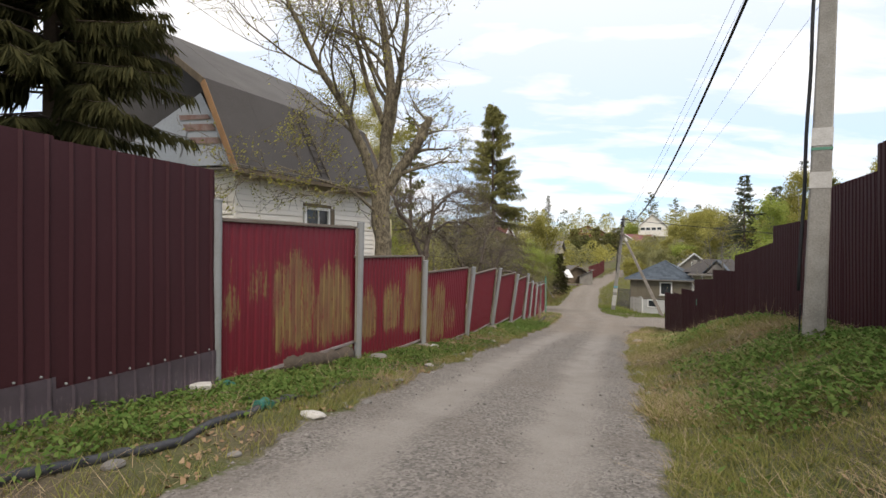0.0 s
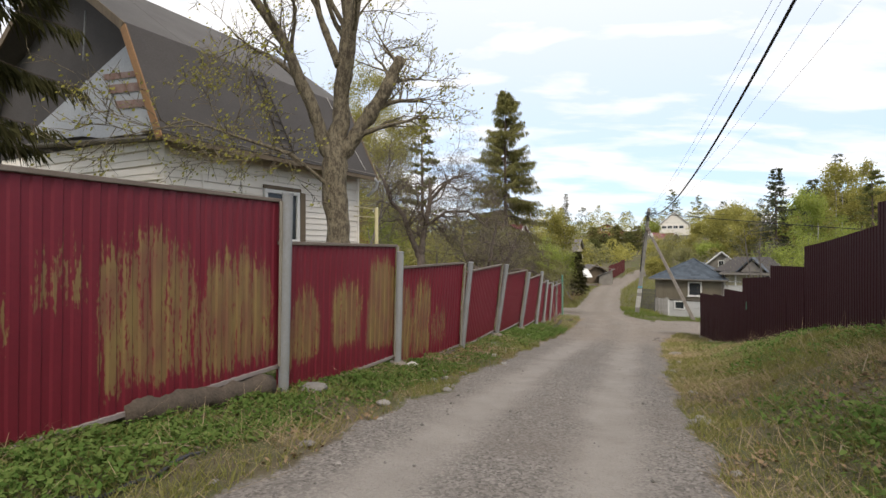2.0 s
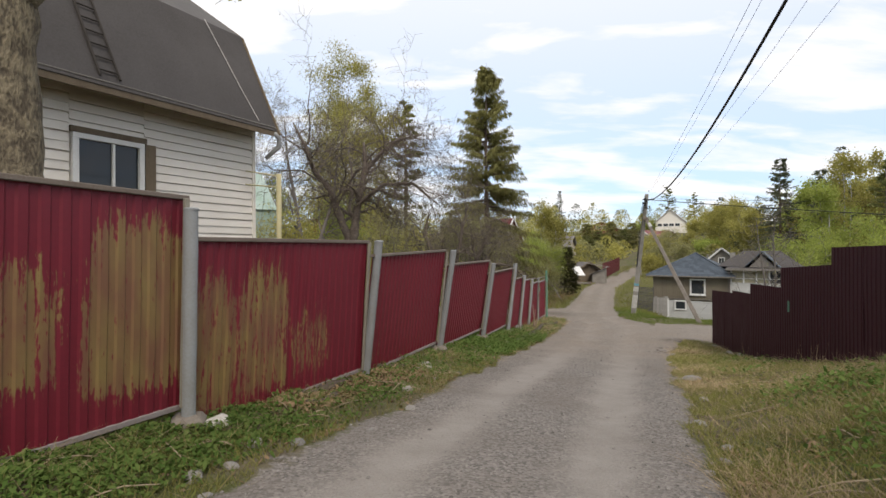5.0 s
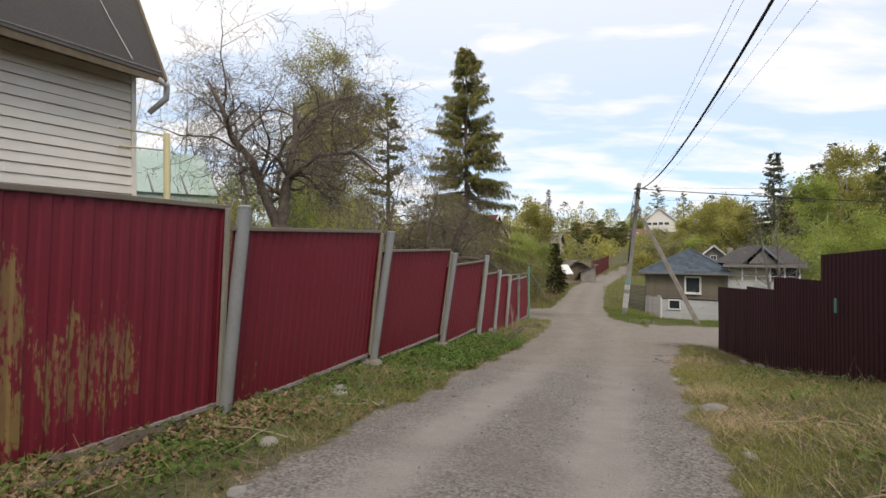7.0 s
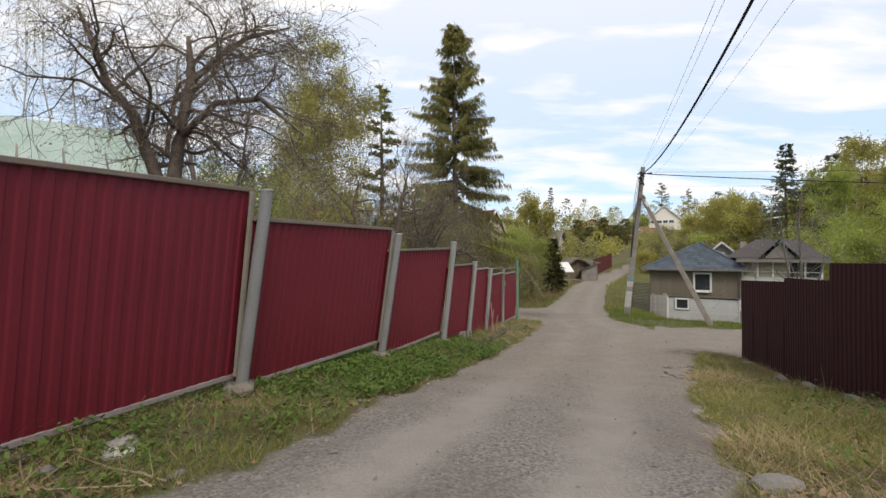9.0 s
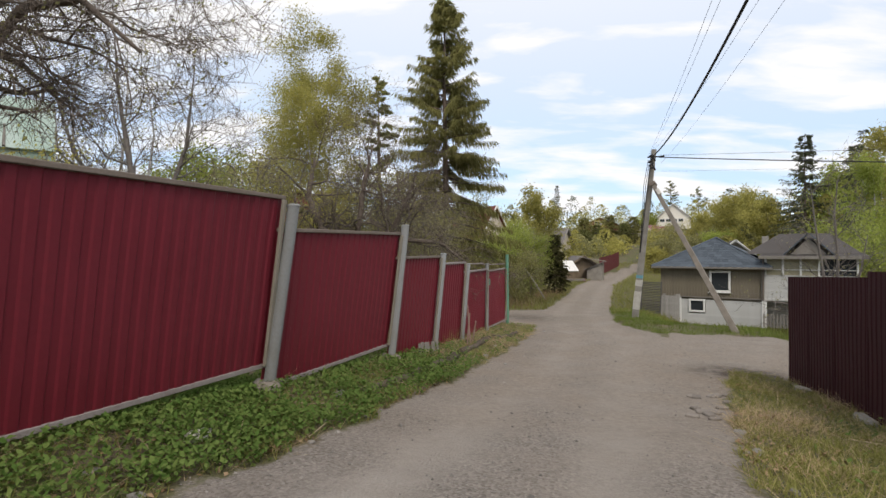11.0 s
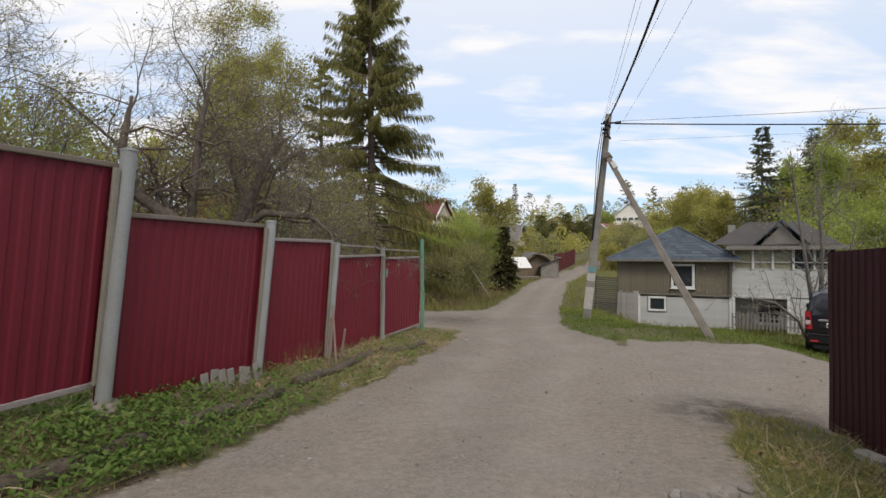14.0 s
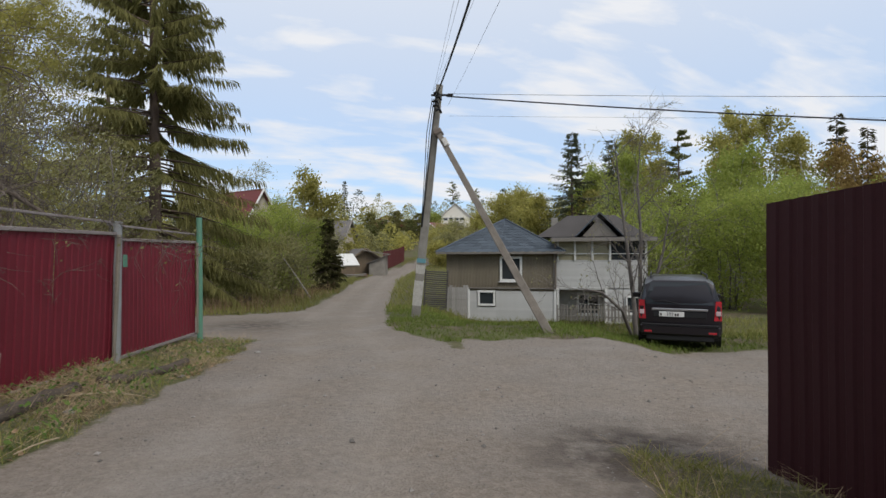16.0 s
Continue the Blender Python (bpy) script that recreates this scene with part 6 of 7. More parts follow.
tree("apple_tree", A2, "gnarled leaning apple tree with grey twigs behind the red fence", BARK_DARK, 9, [
    ([(0, 0, 0), (-0.1, 0, 1.6), (-0.5, 0, 2.3), (-1.3, 0, 2.9), (-1.7, 0, 3.8), (-1.5, 0, 4.9)], [0.19, 0.16, 0.15, 0.12, 0.09, 0.03], 14, 0.35, 1.9),
    ([(-0.1, 0, 1.6), (0.5, 0.2, 2.5), (0.9, 0.3, 3.4), (1.3, 0.4, 4.4)], [0.13, 0.11, 0.08, 0.02], 12, 0.2, 1.8),
    ([(-0.4, 0, 2.2), (-0.2, -0.3, 3.2), (0.0, -0.4, 4.3), (0.2, -0.5, 5.1)], [0.10, 0.08, 0.06, 0.02], 11, 0.2, 1.7),
    ([(0.2, 0.1, 2.1), (1.1, -0.2, 2.6), (2.0, -0.3, 2.5), (2.8, -0.3, 1.9)], [0.08, 0.07, 0.05, 0.015], 11, 0.1, 1.5)],
    BARE, LEAF_OLIVE, 2600, 0.024, 0.0, 0.05)

A3 = on_ground(-5.0, 32.4, -0.1)
tree("plum_tree", A3, "tall bare garden tree with a haze of fine grey twigs", BARK_GREY, 15, [
    ([(0, 0, 0), (-0.1, 0, 2.5), (-0.5, 0, 5.0), (-1.0, 0.2, 7.5), (-1.2, 0.3, 9.6)], [0.16, 0.13, 0.09, 0.05, 0.015], 13, 0.35, 2.4),
    ([(0, 0, 1.6), (0.6, 0, 3.6), (1.2, 0.2, 5.6), (1.5, 0.2, 8.2)], [0.11, 0.09, 0.06, 0.015], 12, 0.3, 2.2),
    ([(-0.1, 0, 2.2), (-1.1, -0.2, 3.8), (-2.1, -0.3, 5.4), (-2.8, -0.3, 7.6)], [0.10, 0.08, 0.055, 0.015], 12, 0.3, 2.2)],
    {"steps": 1.6, "bend": 0.18, "lift": [0.04, 0.04, 0.02, 0.0], "depth": 4, "kids": [5, 5, 5, 4], "bare": [0.25, 0.15, 0.15], "angle": (25, 65), "ratio": (0.42, 0.68), "min": 0.006},
    LEAF_OLIVE, 900, 0.03, 0.0, 0.04)

spruce("spruce_tree", on_ground(4.3, 45.0, -0.2), 17.4, 5.5, "tall green spruce with drooping boughs and a thin middle", NEEDLE, 3, 84, 130, 0.08, 0.42, 0.15, 0.058, 1.7)
spruce("spruce_tree", Vector((-6.9, 9.3, -0.3)), 13.0, 3.2, "dark spruce overhanging the maroon fence", NEEDLE_DARK, 8, 64, 190, 0.27, 0.05, 0.14, 0.055, 0.9)


def top_tree(kind, x, y, top, wide, seed, label, **k):
    z = gz(x, y)
    tall = max(top - z, 1.0)
    f = Vector((x, y, z))
    if kind == "spruce":
        return spruce("spruce_tree", f, tall, wide, label, k.get("needle", NEEDLE_BLUE), seed, k.get("whorls", 30), k.get("sprays", 16), k.get("bare", 0.05), 0.08, k.get("twig", 0.16))
    if kind == "pine":
        return pine("pine_tree", f, tall, wide, label, seed)
    return leafy(k.get("name", "birch_tree"), f, tall, wide, label, k.get("bark", BARK_BIRCH), k.get("leaf", LEAF_BIRCH), seed, k.get("count", 5000), k.get("size", 0.13), k.get("bare", 0.2), k.get("radius", 0.14), k.get("droop", 0.03), k.get("category", "tree"), k.get("stems", 1))


BIRCH = "slender birch in fresh yellow-green leaf"
top_tree("birch", -12.9, 82, 26.5, 8.5, 21, "tall broad birch in fresh yellow-green leaf", count=52000, size=0.115, radius=0.25, droop=0.05, bare=0.1, stems=2)
top_tree("birch", -9.5, 74, 18.0, 6.5, 22, BIRCH, count=32000, size=0.11, droop=0.05, bare=0.1, stems=2)
top_tree("pine", -5.3, 84.7, 22.2, 4.0, 23, "tall pine with tufted olive crown behind the birch")
top_tree("spruce", 37.8, 189, 20.5, 3.6, 24, "distant dark spruce on the hill")
top_tree("spruce", 35.0, 182, 15.5, 4.2, 25, "distant dark spruce on the hill")
top_tree("pine", 73.3, 186, 21.0, 4.5, 26, "distant pine beside the hillside house")
top_tree("pine", 82.0, 186, 19.0, 4.0, 27, "distant pine beside the hillside house")
top_tree("spruce", 39.7, 69.4, 11.1, 4.8, 28, "pointed blue-green spruce behind the porch", whorls=44, sprays=34, twig=0.13)
top_tree("spruce", 67.5, 98.5, 17.9, 5.4, 29, "dark spruce among yellow-green birches")
top_tree("birch", 45.2, 66.9, 11.2, 3.0, 30, BIRCH, count=7000, size=0.13, stems=2)
top_tree("birch", 49.7, 69.0, 11.0, 3.2, 31, BIRCH, count=7000, size=0.14, stems=2)
top_tree("birch", 34.3, 55.2, 6.3, 2.3, 32, BIRCH, count=6500, size=0.10, stems=2, leaf=LEAF_BRIGHT)
top_tree("spruce", 40.3, 63.6, 8.9, 2.6, 33, "pointed dark spruce behind birches")
top_tree("pine", 42.2, 57.5, 8.7, 2.8, 34, "sparse dark pine with flat tufts")
top_tree("birch", 45.8, 56.1, 10.3, 2.6, 35, BIRCH, count=6000, size=0.13)
top_tree("birch", 44.5, 53.4, 8.4, 2.6, 36, BIRCH, count=6500, size=0.13, stems=2)
top_tree("birch", 52.0, 57.0, 10.9, 2.6, 37, BIRCH, count=5500, size=0.13)
top_tree("birch", 52.1, 53.7, 8.0, 2.8, 38, BIRCH, count=6000, size=0.13)
top_tree("birch", 41.0, 51.0, 5.6, 3.0, 65, BIRCH, count=7500, size=0.12, stems=3, leaf=LEAF_BRIGHT)
top_tree("spruce", 60.1, 56.0, 11.6, 3.4, 39, "dark spruce in the wood edge", needle=NEEDLE_DARK)
top_tree("spruce", 65.1, 56.3, 10.8, 3.4, 40, "dark spruce in the wood edge", needle=NEEDLE_DARK)
top_tree("birch", 48.2, 47.7, 5.9, 3.4, 41, "rust-budded broadleaf tree in the wood edge", leaf=LEAF_RUST, count=7000, size=0.13, stems=2, name="alder_tree", bark=BARK_GREY)
top_tree("birch", 52.0, 44.5, 5.5, 3.4, 42, "rust-budded broadleaf tree in the wood edge", leaf=LEAF_RUST, count=7000, size=0.13, stems=2, name="alder_tree", bark=BARK_GREY)
for k, (x, y, top) in enumerate(((24.6, 42.6, -0.6), (28.2, 43.6, 0.6), (30.7, 42.7, 1.5), (31.5, 40.6, 1.6), (33.8, 41.0, 1.8), (36.0, 43.5, 2.6), (29.0, 47.0, 1.9), (33.0, 46.5, 2.8), (38.0, 39.0, 1.9), (37.5, 47.5, 3.6), (26.5, 47.5, 0.8))):
    top_tree("bush", x, y, top, 2.3, 50 + k, "dense willow bush in bright spring leaf", name="willow_bush", bark=BARK_GREY, leaf=LEAF_BRIGHT, count=7500, size=0.075, bare=0.03, radius=0.07, stems=5, category="bush")
for k, (x, y, top, lf, w) in enumerate(((5.4, 47.6, -0.2, LEAF_OLIVE, 1.9), (6.7, 48.6, 0.3, LEAF_BRIGHT, 2.0), (8.0, 50.8, 0.0, LEAF_BRIGHT, 1.8), (10.2, 54.6, 1.2, LEAF_BRIGHT, 1.7), (9.4, 51.0, -0.6, LEAF_OLIVE, 1.5), (9.6, 57.6, 2.0, LEAF_BRIGHT, 2.0), (3.0, 46.2, -0.2, LEAF_OLIVE, 1.8), (7.4, 47.2, -1.0, LEAF_OLIVE, 1.5), (8.4, 54.5, 0.9, LEAF_BRIGHT, 1.8), (4.6, 56.0, 1.6, LEAF_OLIVE, 2.2), (6.5, 60.0, 2.4, LEAF_BIRCH, 2.4), (11.0, 63.0, 1.5, LEAF_OLIVE, 2.2), (13.0, 62.0, 0.6, LEAF_OLIVE, 1.8))):
    top_tree("bush", x, y, top, w, 70 + k, "roadside shrub thicket in spring leaf", name="shrub", bark=BARK_GREY, leaf=lf, count=6500, size=0.06, bare=0.03, radius=0.05, stems=6, category="bush")
top_tree("spruce", 12.2, 55.4, 0.8, 1.2, 80, "small dark young spruce beside the lane", needle=NEEDLE_DARK, whorls=34, sprays=40, bare=0.01, twig=0.19)
top_tree("birch", 13.2, 73.9, 5.6, 3.0, 81, BIRCH, count=7000, size=0.14, stems=2)
for k, (x, y, top, w) in enumerate(((28.5, 79.0, -0.6, 1.8), (31.0, 85.0, 0.2, 2.2), (33.5, 92.0, 1.0, 2.4), (37.0, 99.0, 2.0, 2.6), (39.5, 107.0, 2.6, 2.8), (43.0, 112.0, 3.4, 3.0), (44.5, 103.0, 2.8, 2.8), (35.5, 86.0, 0.8, 2.2))):
    top_tree("bush", x, y, top, w, 140 + k, "olive garden shrub on the hillside", name="shrub", bark=BARK_GREY, leaf=LEAF_OLIVE if k % 2 else LEAF_BIRCH, count=3200, size=0.12, bare=0.05, radius=0.06, stems=4, category="bush")
top_tree("birch", 9.0, 86.3, 8.4, 3.5, 83, "bare grey tree with fine twigs", leaf=LEAF_OLIVE, count=1500, size=0.10, bark=BARK_GREY)
for k, (x, y, top) in enumerate(((30.1, 121, 6.0), (33.0, 122.5, 4.6), (36.0, 124, 6.6), (39.0, 125.5, 5.0), (41.8, 127, 6.4), (28.0, 112, 3.2))):
    top_tree("spruce", x, y, top, 4.4, 84 + k, "bushy dark garden conifer by the far lane", needle=NEEDLE_PINE if k % 2 else NEEDLE, bare=0.01, whorls=26, sprays=24, twig=0.30)
for k, (x, y, top, w) in enumerate(((54.0, 150.0, 6.5, 3.6), (67.0, 148.0, 6.0, 3.6), (44.0, 83.6, 5.2, 3.2), (43.6, 73.0, 5.0, 2.8), (49.9, 97, 7.2, 4.0), (51.5, 103, 8.2, 4.2), (48.0, 77, 8.6, 3.4), (54.0, 84, 8.8, 3.8), (58.0, 78.0, 9.4, 3.8), (40.0, 88.0, 1.2, 2.6), (52.0, 108.0, 8.0, 4.2), (62.0, 88.0, 10.0, 4.0))):
    top_tree("birch", x, y, top, w, 95 + k, "broadleaf tree in hazy yellow-green leaf", name="broadleaf_tree", count=6000, size=0.16, stems=2, bark=BARK_GREY, leaf=LEAF_BIRCH if k % 3 else LEAF_BRIGHT)
for k, (x, y, top) in enumerate(((-30.4, 54.6, 21), (-30.0, 57.6, 22), (-23.2, 52.7, 19), (-17.0, 49.3, 15), (-21.8, 51.1, 15.5), (-14.0, 47.0, 11.0))):
    top_tree("birch", x, y, top, 3.0, 110 + k, "tall birch with thin bare twigs and few leaves", count=700 + 700 * (k < 2), size=0.07, droop=0.05)
top_tree("birch", -14.7, 52.8, 6.6, 3.4, 118, "broad willow in bright leaf behind the fence", leaf=LEAF_BRIGHT, count=8000, size=0.10, stems=3, name="willow_tree", bark=BARK_GREY)
top_tree("birch", -8.0, 50.0, 5.5, 3.4, 119, "broad willow in bright leaf behind the fence", leaf=LEAF_BIRCH, count=8000, size=0.10, stems=3, name="willow_tree", bark=BARK_GREY)
top_tree("bush", -3.6, 35.1, 3.4, 1.8, 120, "yellow-green shrub behind the red fence", leaf=LEAF_BRIGHT, count=7000, size=0.06, stems=5, name="shrub", bark=BARK_GREY, bare=0.05, radius=0.05, category="bush")
top_tree("bush", -4.5, 28.0, 1.9, 1.6, 121, "yellow-green shrub behind the red fence", leaf=LEAF_BIRCH, count=4500, size=0.05, stems=5, name="shrub", bark=BARK_GREY, bare=0.05, radius=0.05, category="bush")
for k, (u, v, top, w) in enumerate(((31.5, -8.2, 2.4, 1.9), (34.5, -8.8, 2.0, 1.9), (37.2, -9.0, 1.6, 1.8), (28.0, -10.5, 2.2, 1.8))):
    p = at(u, v)
    top_tree("bush", p.x, p.y, top, w, 125 + k, "grey-green twiggy fruit bush behind the fence", leaf=LEAF_OLIVE, count=6000, size=0.036, stems=6, name="shrub", bark=BARK_GREY, bare=0.08, radius=0.06, category="bush")

# bare multi-stemmed tree beside the car
BT = on_ground(18.9, 36.0, -0.1)
tree("rowan_tree", BT, "bare multi-stemmed tree with reddish twigs beside the car", BARK_GREY, 41, [
    ([(0, 0, 0), (-0.1, 0, 1.4), (-0.35, 0, 3.0), (-0.6, 0, 4.6), (-0.8, 0, 6.3)], [0.08, 0.07, 0.05, 0.03, 0.01], 11, 0.25, 1.7),
    ([(0.1, 0, 0), (0.25, 0.1, 1.4), (0.3, 0.1, 3.2), (0.25, 0.2, 5.0), (0.4, 0.2, 6.4)], [0.08, 0.07, 0.05, 0.03, 0.01], 11, 0.25, 1.6),
    ([(0, 0.1, 0), (0.5, -0.1, 1.3), (0.9, -0.2, 2.8), (1.1, -0.3, 4.2)], [0.07, 0.06, 0.04, 0.01], 9, 0.2, 1.6),
    ([(-0.1, 0, 0), (-0.7, -0.2, 1.0), (-1.6, -0.4, 1.6), (-2.6, -0.6, 1.8)], [0.06, 0.05, 0.035, 0.01], 9, 0.2, 1.4)],
    {"steps": 1.8, "bend": 0.15, "lift": [0.06, 0.05, 0.03], "depth": 3, "kids": [6, 5, 4], "bare": [0.2, 0.2], "angle": (25, 60), "ratio": (0.4, 0.65), "min": 0.006},
    LEAF_OLIVE, 700, 0.03, 0.0, 0.04)


# far woods on the hillsides, past counting
def far_woods(name, leaf, seed, spots, tall, wide, per, size, label):
    rng = np.random.RandomState(seed)
    out = []
    for u, v in spots:
        z = ground_z(u, v)
        t, w = tall * rng.uniform(0.6, 1.15), wide * rng.uniform(0.7, 1.25)
        h = rng.uniform(0.02, 1.0, per)
        r = w * np.sqrt(rng.uniform(0, 1, per)) * np.sin(np.pi * np.clip(0.22 + 0.76 * h, 0, 1)) ** 0.7
        a = rng.uniform(0, 6.283, per)
        p = at(u, v)
        c = np.stack([p.x + r * np.cos(a), p.y + r * np.sin(a), z + t * h], -1)
        n = rng.normal(size=(per, 3))
        e1 = np.cross(n, rng.normal(size=(per, 3)))
        e1 /= np.linalg.norm(e1, axis=1)[:, None]
        e2 = np.cross(e1, n)
        e2 /= np.linalg.norm(e2, axis=1)[:, None]
        s = size * rng.uniform(0.5, 1.3, (per, 1))
        out.append(np.stack([c - e1 * s, c - e2 * s * 0.6, c + e1 * s, c + e2 * s * 0.6], 1))
    return quads(name, np.concatenate(out), leaf, label, "woods")


def quads(name, arr, mat, label, category):
    """One mesh of loose four-cornered leaves or blades, past counting."""
    n = len(arr)
    me = bpy.data.meshes.new(name)
    me.vertices.add(n * 4)
    me.vertices.foreach_set("co", arr.reshape(-1).astype(np.float32))
    me.loops.add(n * 4)
    me.loops.foreach_set("vertex_index", np.arange(n * 4, dtype=np.int32))
    me.polygons.add(n)
    me.polygons.foreach_set("loop_start", np.arange(0, n * 4, 4, dtype=np.int32))
    me.update(calc_edges=True)
    me.materials.append(mat)
    return tagged(new(name, me), label, category, kind="stuff")


wr = random.Random(77)
hill = [(wr.uniform(105, 260), wr.uniform(-90, 120)) for _ in range(260)]
hill = [(u, v) for u, v in hill if not (-10 < v < 14 and u < 185)]
right = [(wr.uniform(-10, 100), wr.uniform(46, 110)) for _ in range(110)] + [(wr.uniform(68, 110), wr.uniform(14, 60)) for _ in range(40)]
left = [(wr.uniform(50, 120), wr.uniform(-90, -22)) for _ in range(70)] + [(wr.uniform(0, 50), wr.uniform(-80, -45)) for _ in range(30)]
low = [(wr.uniform(74, 108), wr.uniform(-34, -8.5)) for _ in range(46)] + [(wr.uniform(84, 112), wr.uniform(6, 34)) for _ in range(34)] + [(wr.uniform(104, 130), wr.uniform(-14, -4)) for _ in range(20)]
spots = hill + right + left
far_woods("far_woods", LEAF_BIRCH, 1, spots[0::2], 8.0, 3.2, 620, 0.23, "hazy yellow-green spring woods on the hillside")
far_woods("far_woods", LEAF_OLIVE, 2, spots[1::4], 8.5, 3.0, 520, 0.21, "grey-olive budding woods on the hillside")
far_woods("far_woods", NEEDLE_BLUE, 3, spots[3::4], 10.0, 2.2, 480, 0.22, "dark conifers scattered through the far woods")
far_woods("far_thicket", LEAF_BIRCH, 5, low[0::2], 4.2, 2.2, 320, 0.22, "hazy garden thickets beside the far lane")
far_woods("far_thicket", LEAF_OLIVE, 6, low[1::2], 3.8, 2.2, 320, 0.20, "budding grey shrubs beside the far lane")


# ---------------------------------------------------------------- verges
def scatter(rng, n, u0, u1, v0, v1, keep):
    """Places on the verge; keep(u, v) gives the chance of each."""
    u, v = rng.uniform(u0, u1, n), rng.uniform(v0, v1, n)
    k = rng.uniform(0, 1, n) < keep(u, v) * (gravel_at(u, v) < 0.42)
    u, v = u[k], v[k]
    return u, v, height(u, v)


def blades(name, u, v, z, rng, tall, wide, lean, mat, label, category="grass"):
    n = len(u)
    x, y = u * AU.x + v * AV.x, u * AU.y + v * AV.y
    a, h = rng.uniform(0, 6.283, n), tall * rng.uniform(0.45, 1.35, n)
    l = lean * rng.uniform(0.2, 1.3, n) * h
    b = rng.uniform(0, 6.283, n)
    base = np.stack([x, y, z - 0.01], -1)
    tip = base + np.stack([l * np.cos(a), l * np.sin(a), np.maximum(h * (1 - 0.35 * np.minimum(lean, 1.8) * rng.uniform(0, 1, n)), 0.012)], -1)
    w = np.stack([np.cos(b), np.sin(b), 0 * b], -1) * (wide * rng.uniform(0.6, 1.3, (n, 1)))
    arr = np.stack([base - w, base + w, tip + w * 0.25, tip - w * 0.25], 1)
    return quads(name, arr, mat, label, category)


def leaflets(name, u, v, z, rng, high, size, mat, label, category="plants", flat=0.45):
    n = len(u)
    x, y = u * AU.x + v * AV.x, u * AU.y + v * AV.y
    c = np.stack([x, y, z + high * rng.uniform(0.05, 1.0, n) ** 0.7], -1)
    a = rng.uniform(0, 6.283, n)
    e1 = np.stack([np.cos(a), np.sin(a), rng.normal(0, flat, n)], -1)
    e2 = np.stack([-np.sin(a), np.cos(a), rng.normal(0, flat, n)], -1)
    s = size * rng.uniform(0.55, 1.4, (n, 1))
    arr = np.stack([c - e1 * s, c - e2 * s * 0.55, c + e1 * s * 1.1 - np.array([0, 0, 0.3]) * s, c + e2 * s * 0.55], 1)
    return quads(name, arr, mat, label, category)


RG = np.random.RandomState(4)


def patch(u, v, k, s, lo, hi):
    return smooth(lo, hi, 0.5 + 0.5 * wave(u, v, k, s))


def left_side(u, v):
    return (v < -2) * (v > -5.6)


def herb_left(u, v):
    near = smooth(-3.2, -3.7, v) * (0.25 + 0.75 * patch(u, v, 1.3, 0.4, 0.25, 0.6))
    lush = np.interp(u, [-3, 5, 8, 10, 13, 14.5, 17.5, 19, 21, 24, 26, 28, 36], [0.7, 0.8, 0.8, 0.9, 0.6, 0.1, 0.35, 0.8, 1, 0.85, 0.25, 0.08, 0.05])
    return near * lush


def herb_right(u, v):
    return patch(u, v, 0.9, 1.9, 0.35, 0.75) * np.interp(u, [-3, 3, 9, 12, 17, 22, 27], [0.9, 1.0, 0.9, 0.35, 0.2, 0.1, 0.05]) * smooth(0.5, 1.2, v)


eu, ev, ez = scatter(RG, 300000, -3, 34, -5.4, -2.7, herb_left)
leaflets("ground_elder", eu, ev, ez, RG, np.interp(eu, [4, 7, 12, 18], [0.12, 0.07, 0.08, 0.15]), 0.023, HERB, "fresh green ground elder along the fence foot")
leaflets("ground_elder", *scatter(RG, 120000, -2, 24, 0.3, 3.1, herb_right), RG, 0.16, 0.026, HERB, "fresh green weeds on the bank")
blades("verge_grass", *scatter(RG, 110000, -3, 36, -5.2, -2.5, lambda u, v: (0.25 + 0.75 * patch(u, v, 1.1, 2.3, 0.3, 0.7)) * np.interp(u, [22, 26], [1.0, 0.45])), RG, 0.10, 0.0045, 0.8, GRASS, "short green verge grass beside the lane")
blades("verge_grass", *scatter(RG, 190000, -2, 27.6, -0.1, 3.2, lambda u, v: 0.35 + 0.65 * patch(u, v, 0.8, 0.9, 0.3, 0.7)), RG, 0.095, 0.0045, 0.9, GRASS, "tufted green grass on the bank")
blades("dry_straw", *scatter(RG, 130000, -3, 36, -5.2, -2.7, lambda u, v: (0.12 + 0.88 * patch(u, v, 1.0, 3.1, 0.55, 0.8)) * np.interp(u, [-3, 12, 14, 18, 20, 25, 27, 36], [0.4, 0.4, 0.9, 0.9, 0.4, 0.5, 1.3, 1.3])), RG, 0.16, 0.003, 2.2, STRAW, "matted dry straw in the verge")
blades("dry_straw", *scatter(RG, 135000, -2, 27.6, 0.0, 3.2, lambda u, v: 0.15 + 0.85 * patch(u, v, 1.1, 4.4, 0.5, 0.8)), RG, 0.15, 0.003, 2.2, STRAW, "matted dry straw on the bank")
leaflets("leaf_litter", *scatter(RG, 26000, -3, 34, -5.4, -2.6, lambda u, v: patch(u, v, 1.6, 5.0, 0.4, 0.8) * 0.8), RG, 0.02, 0.026, LITTER, "brown dead leaves under the fence", "leaf litter")
leaflets("leaf_litter", *scatter(RG, 5000, 12.4, 15.6, -5.2, -3.8, lambda u, v: 0.9 + 0 * u), RG, 0.05, 0.030, LITTER, "heap of brown dead leaves below the fence", "leaf litter")
leaflets("leaf_litter", *scatter(RG, 40000, -2, 27.0, 0.1, 3.2, lambda u, v: patch(u, v, 1.2, 6.0, 0.45, 0.85) * 0.8), RG, 0.03, 0.026, LITTER, "brown dead leaves on the bank", "leaf litter")
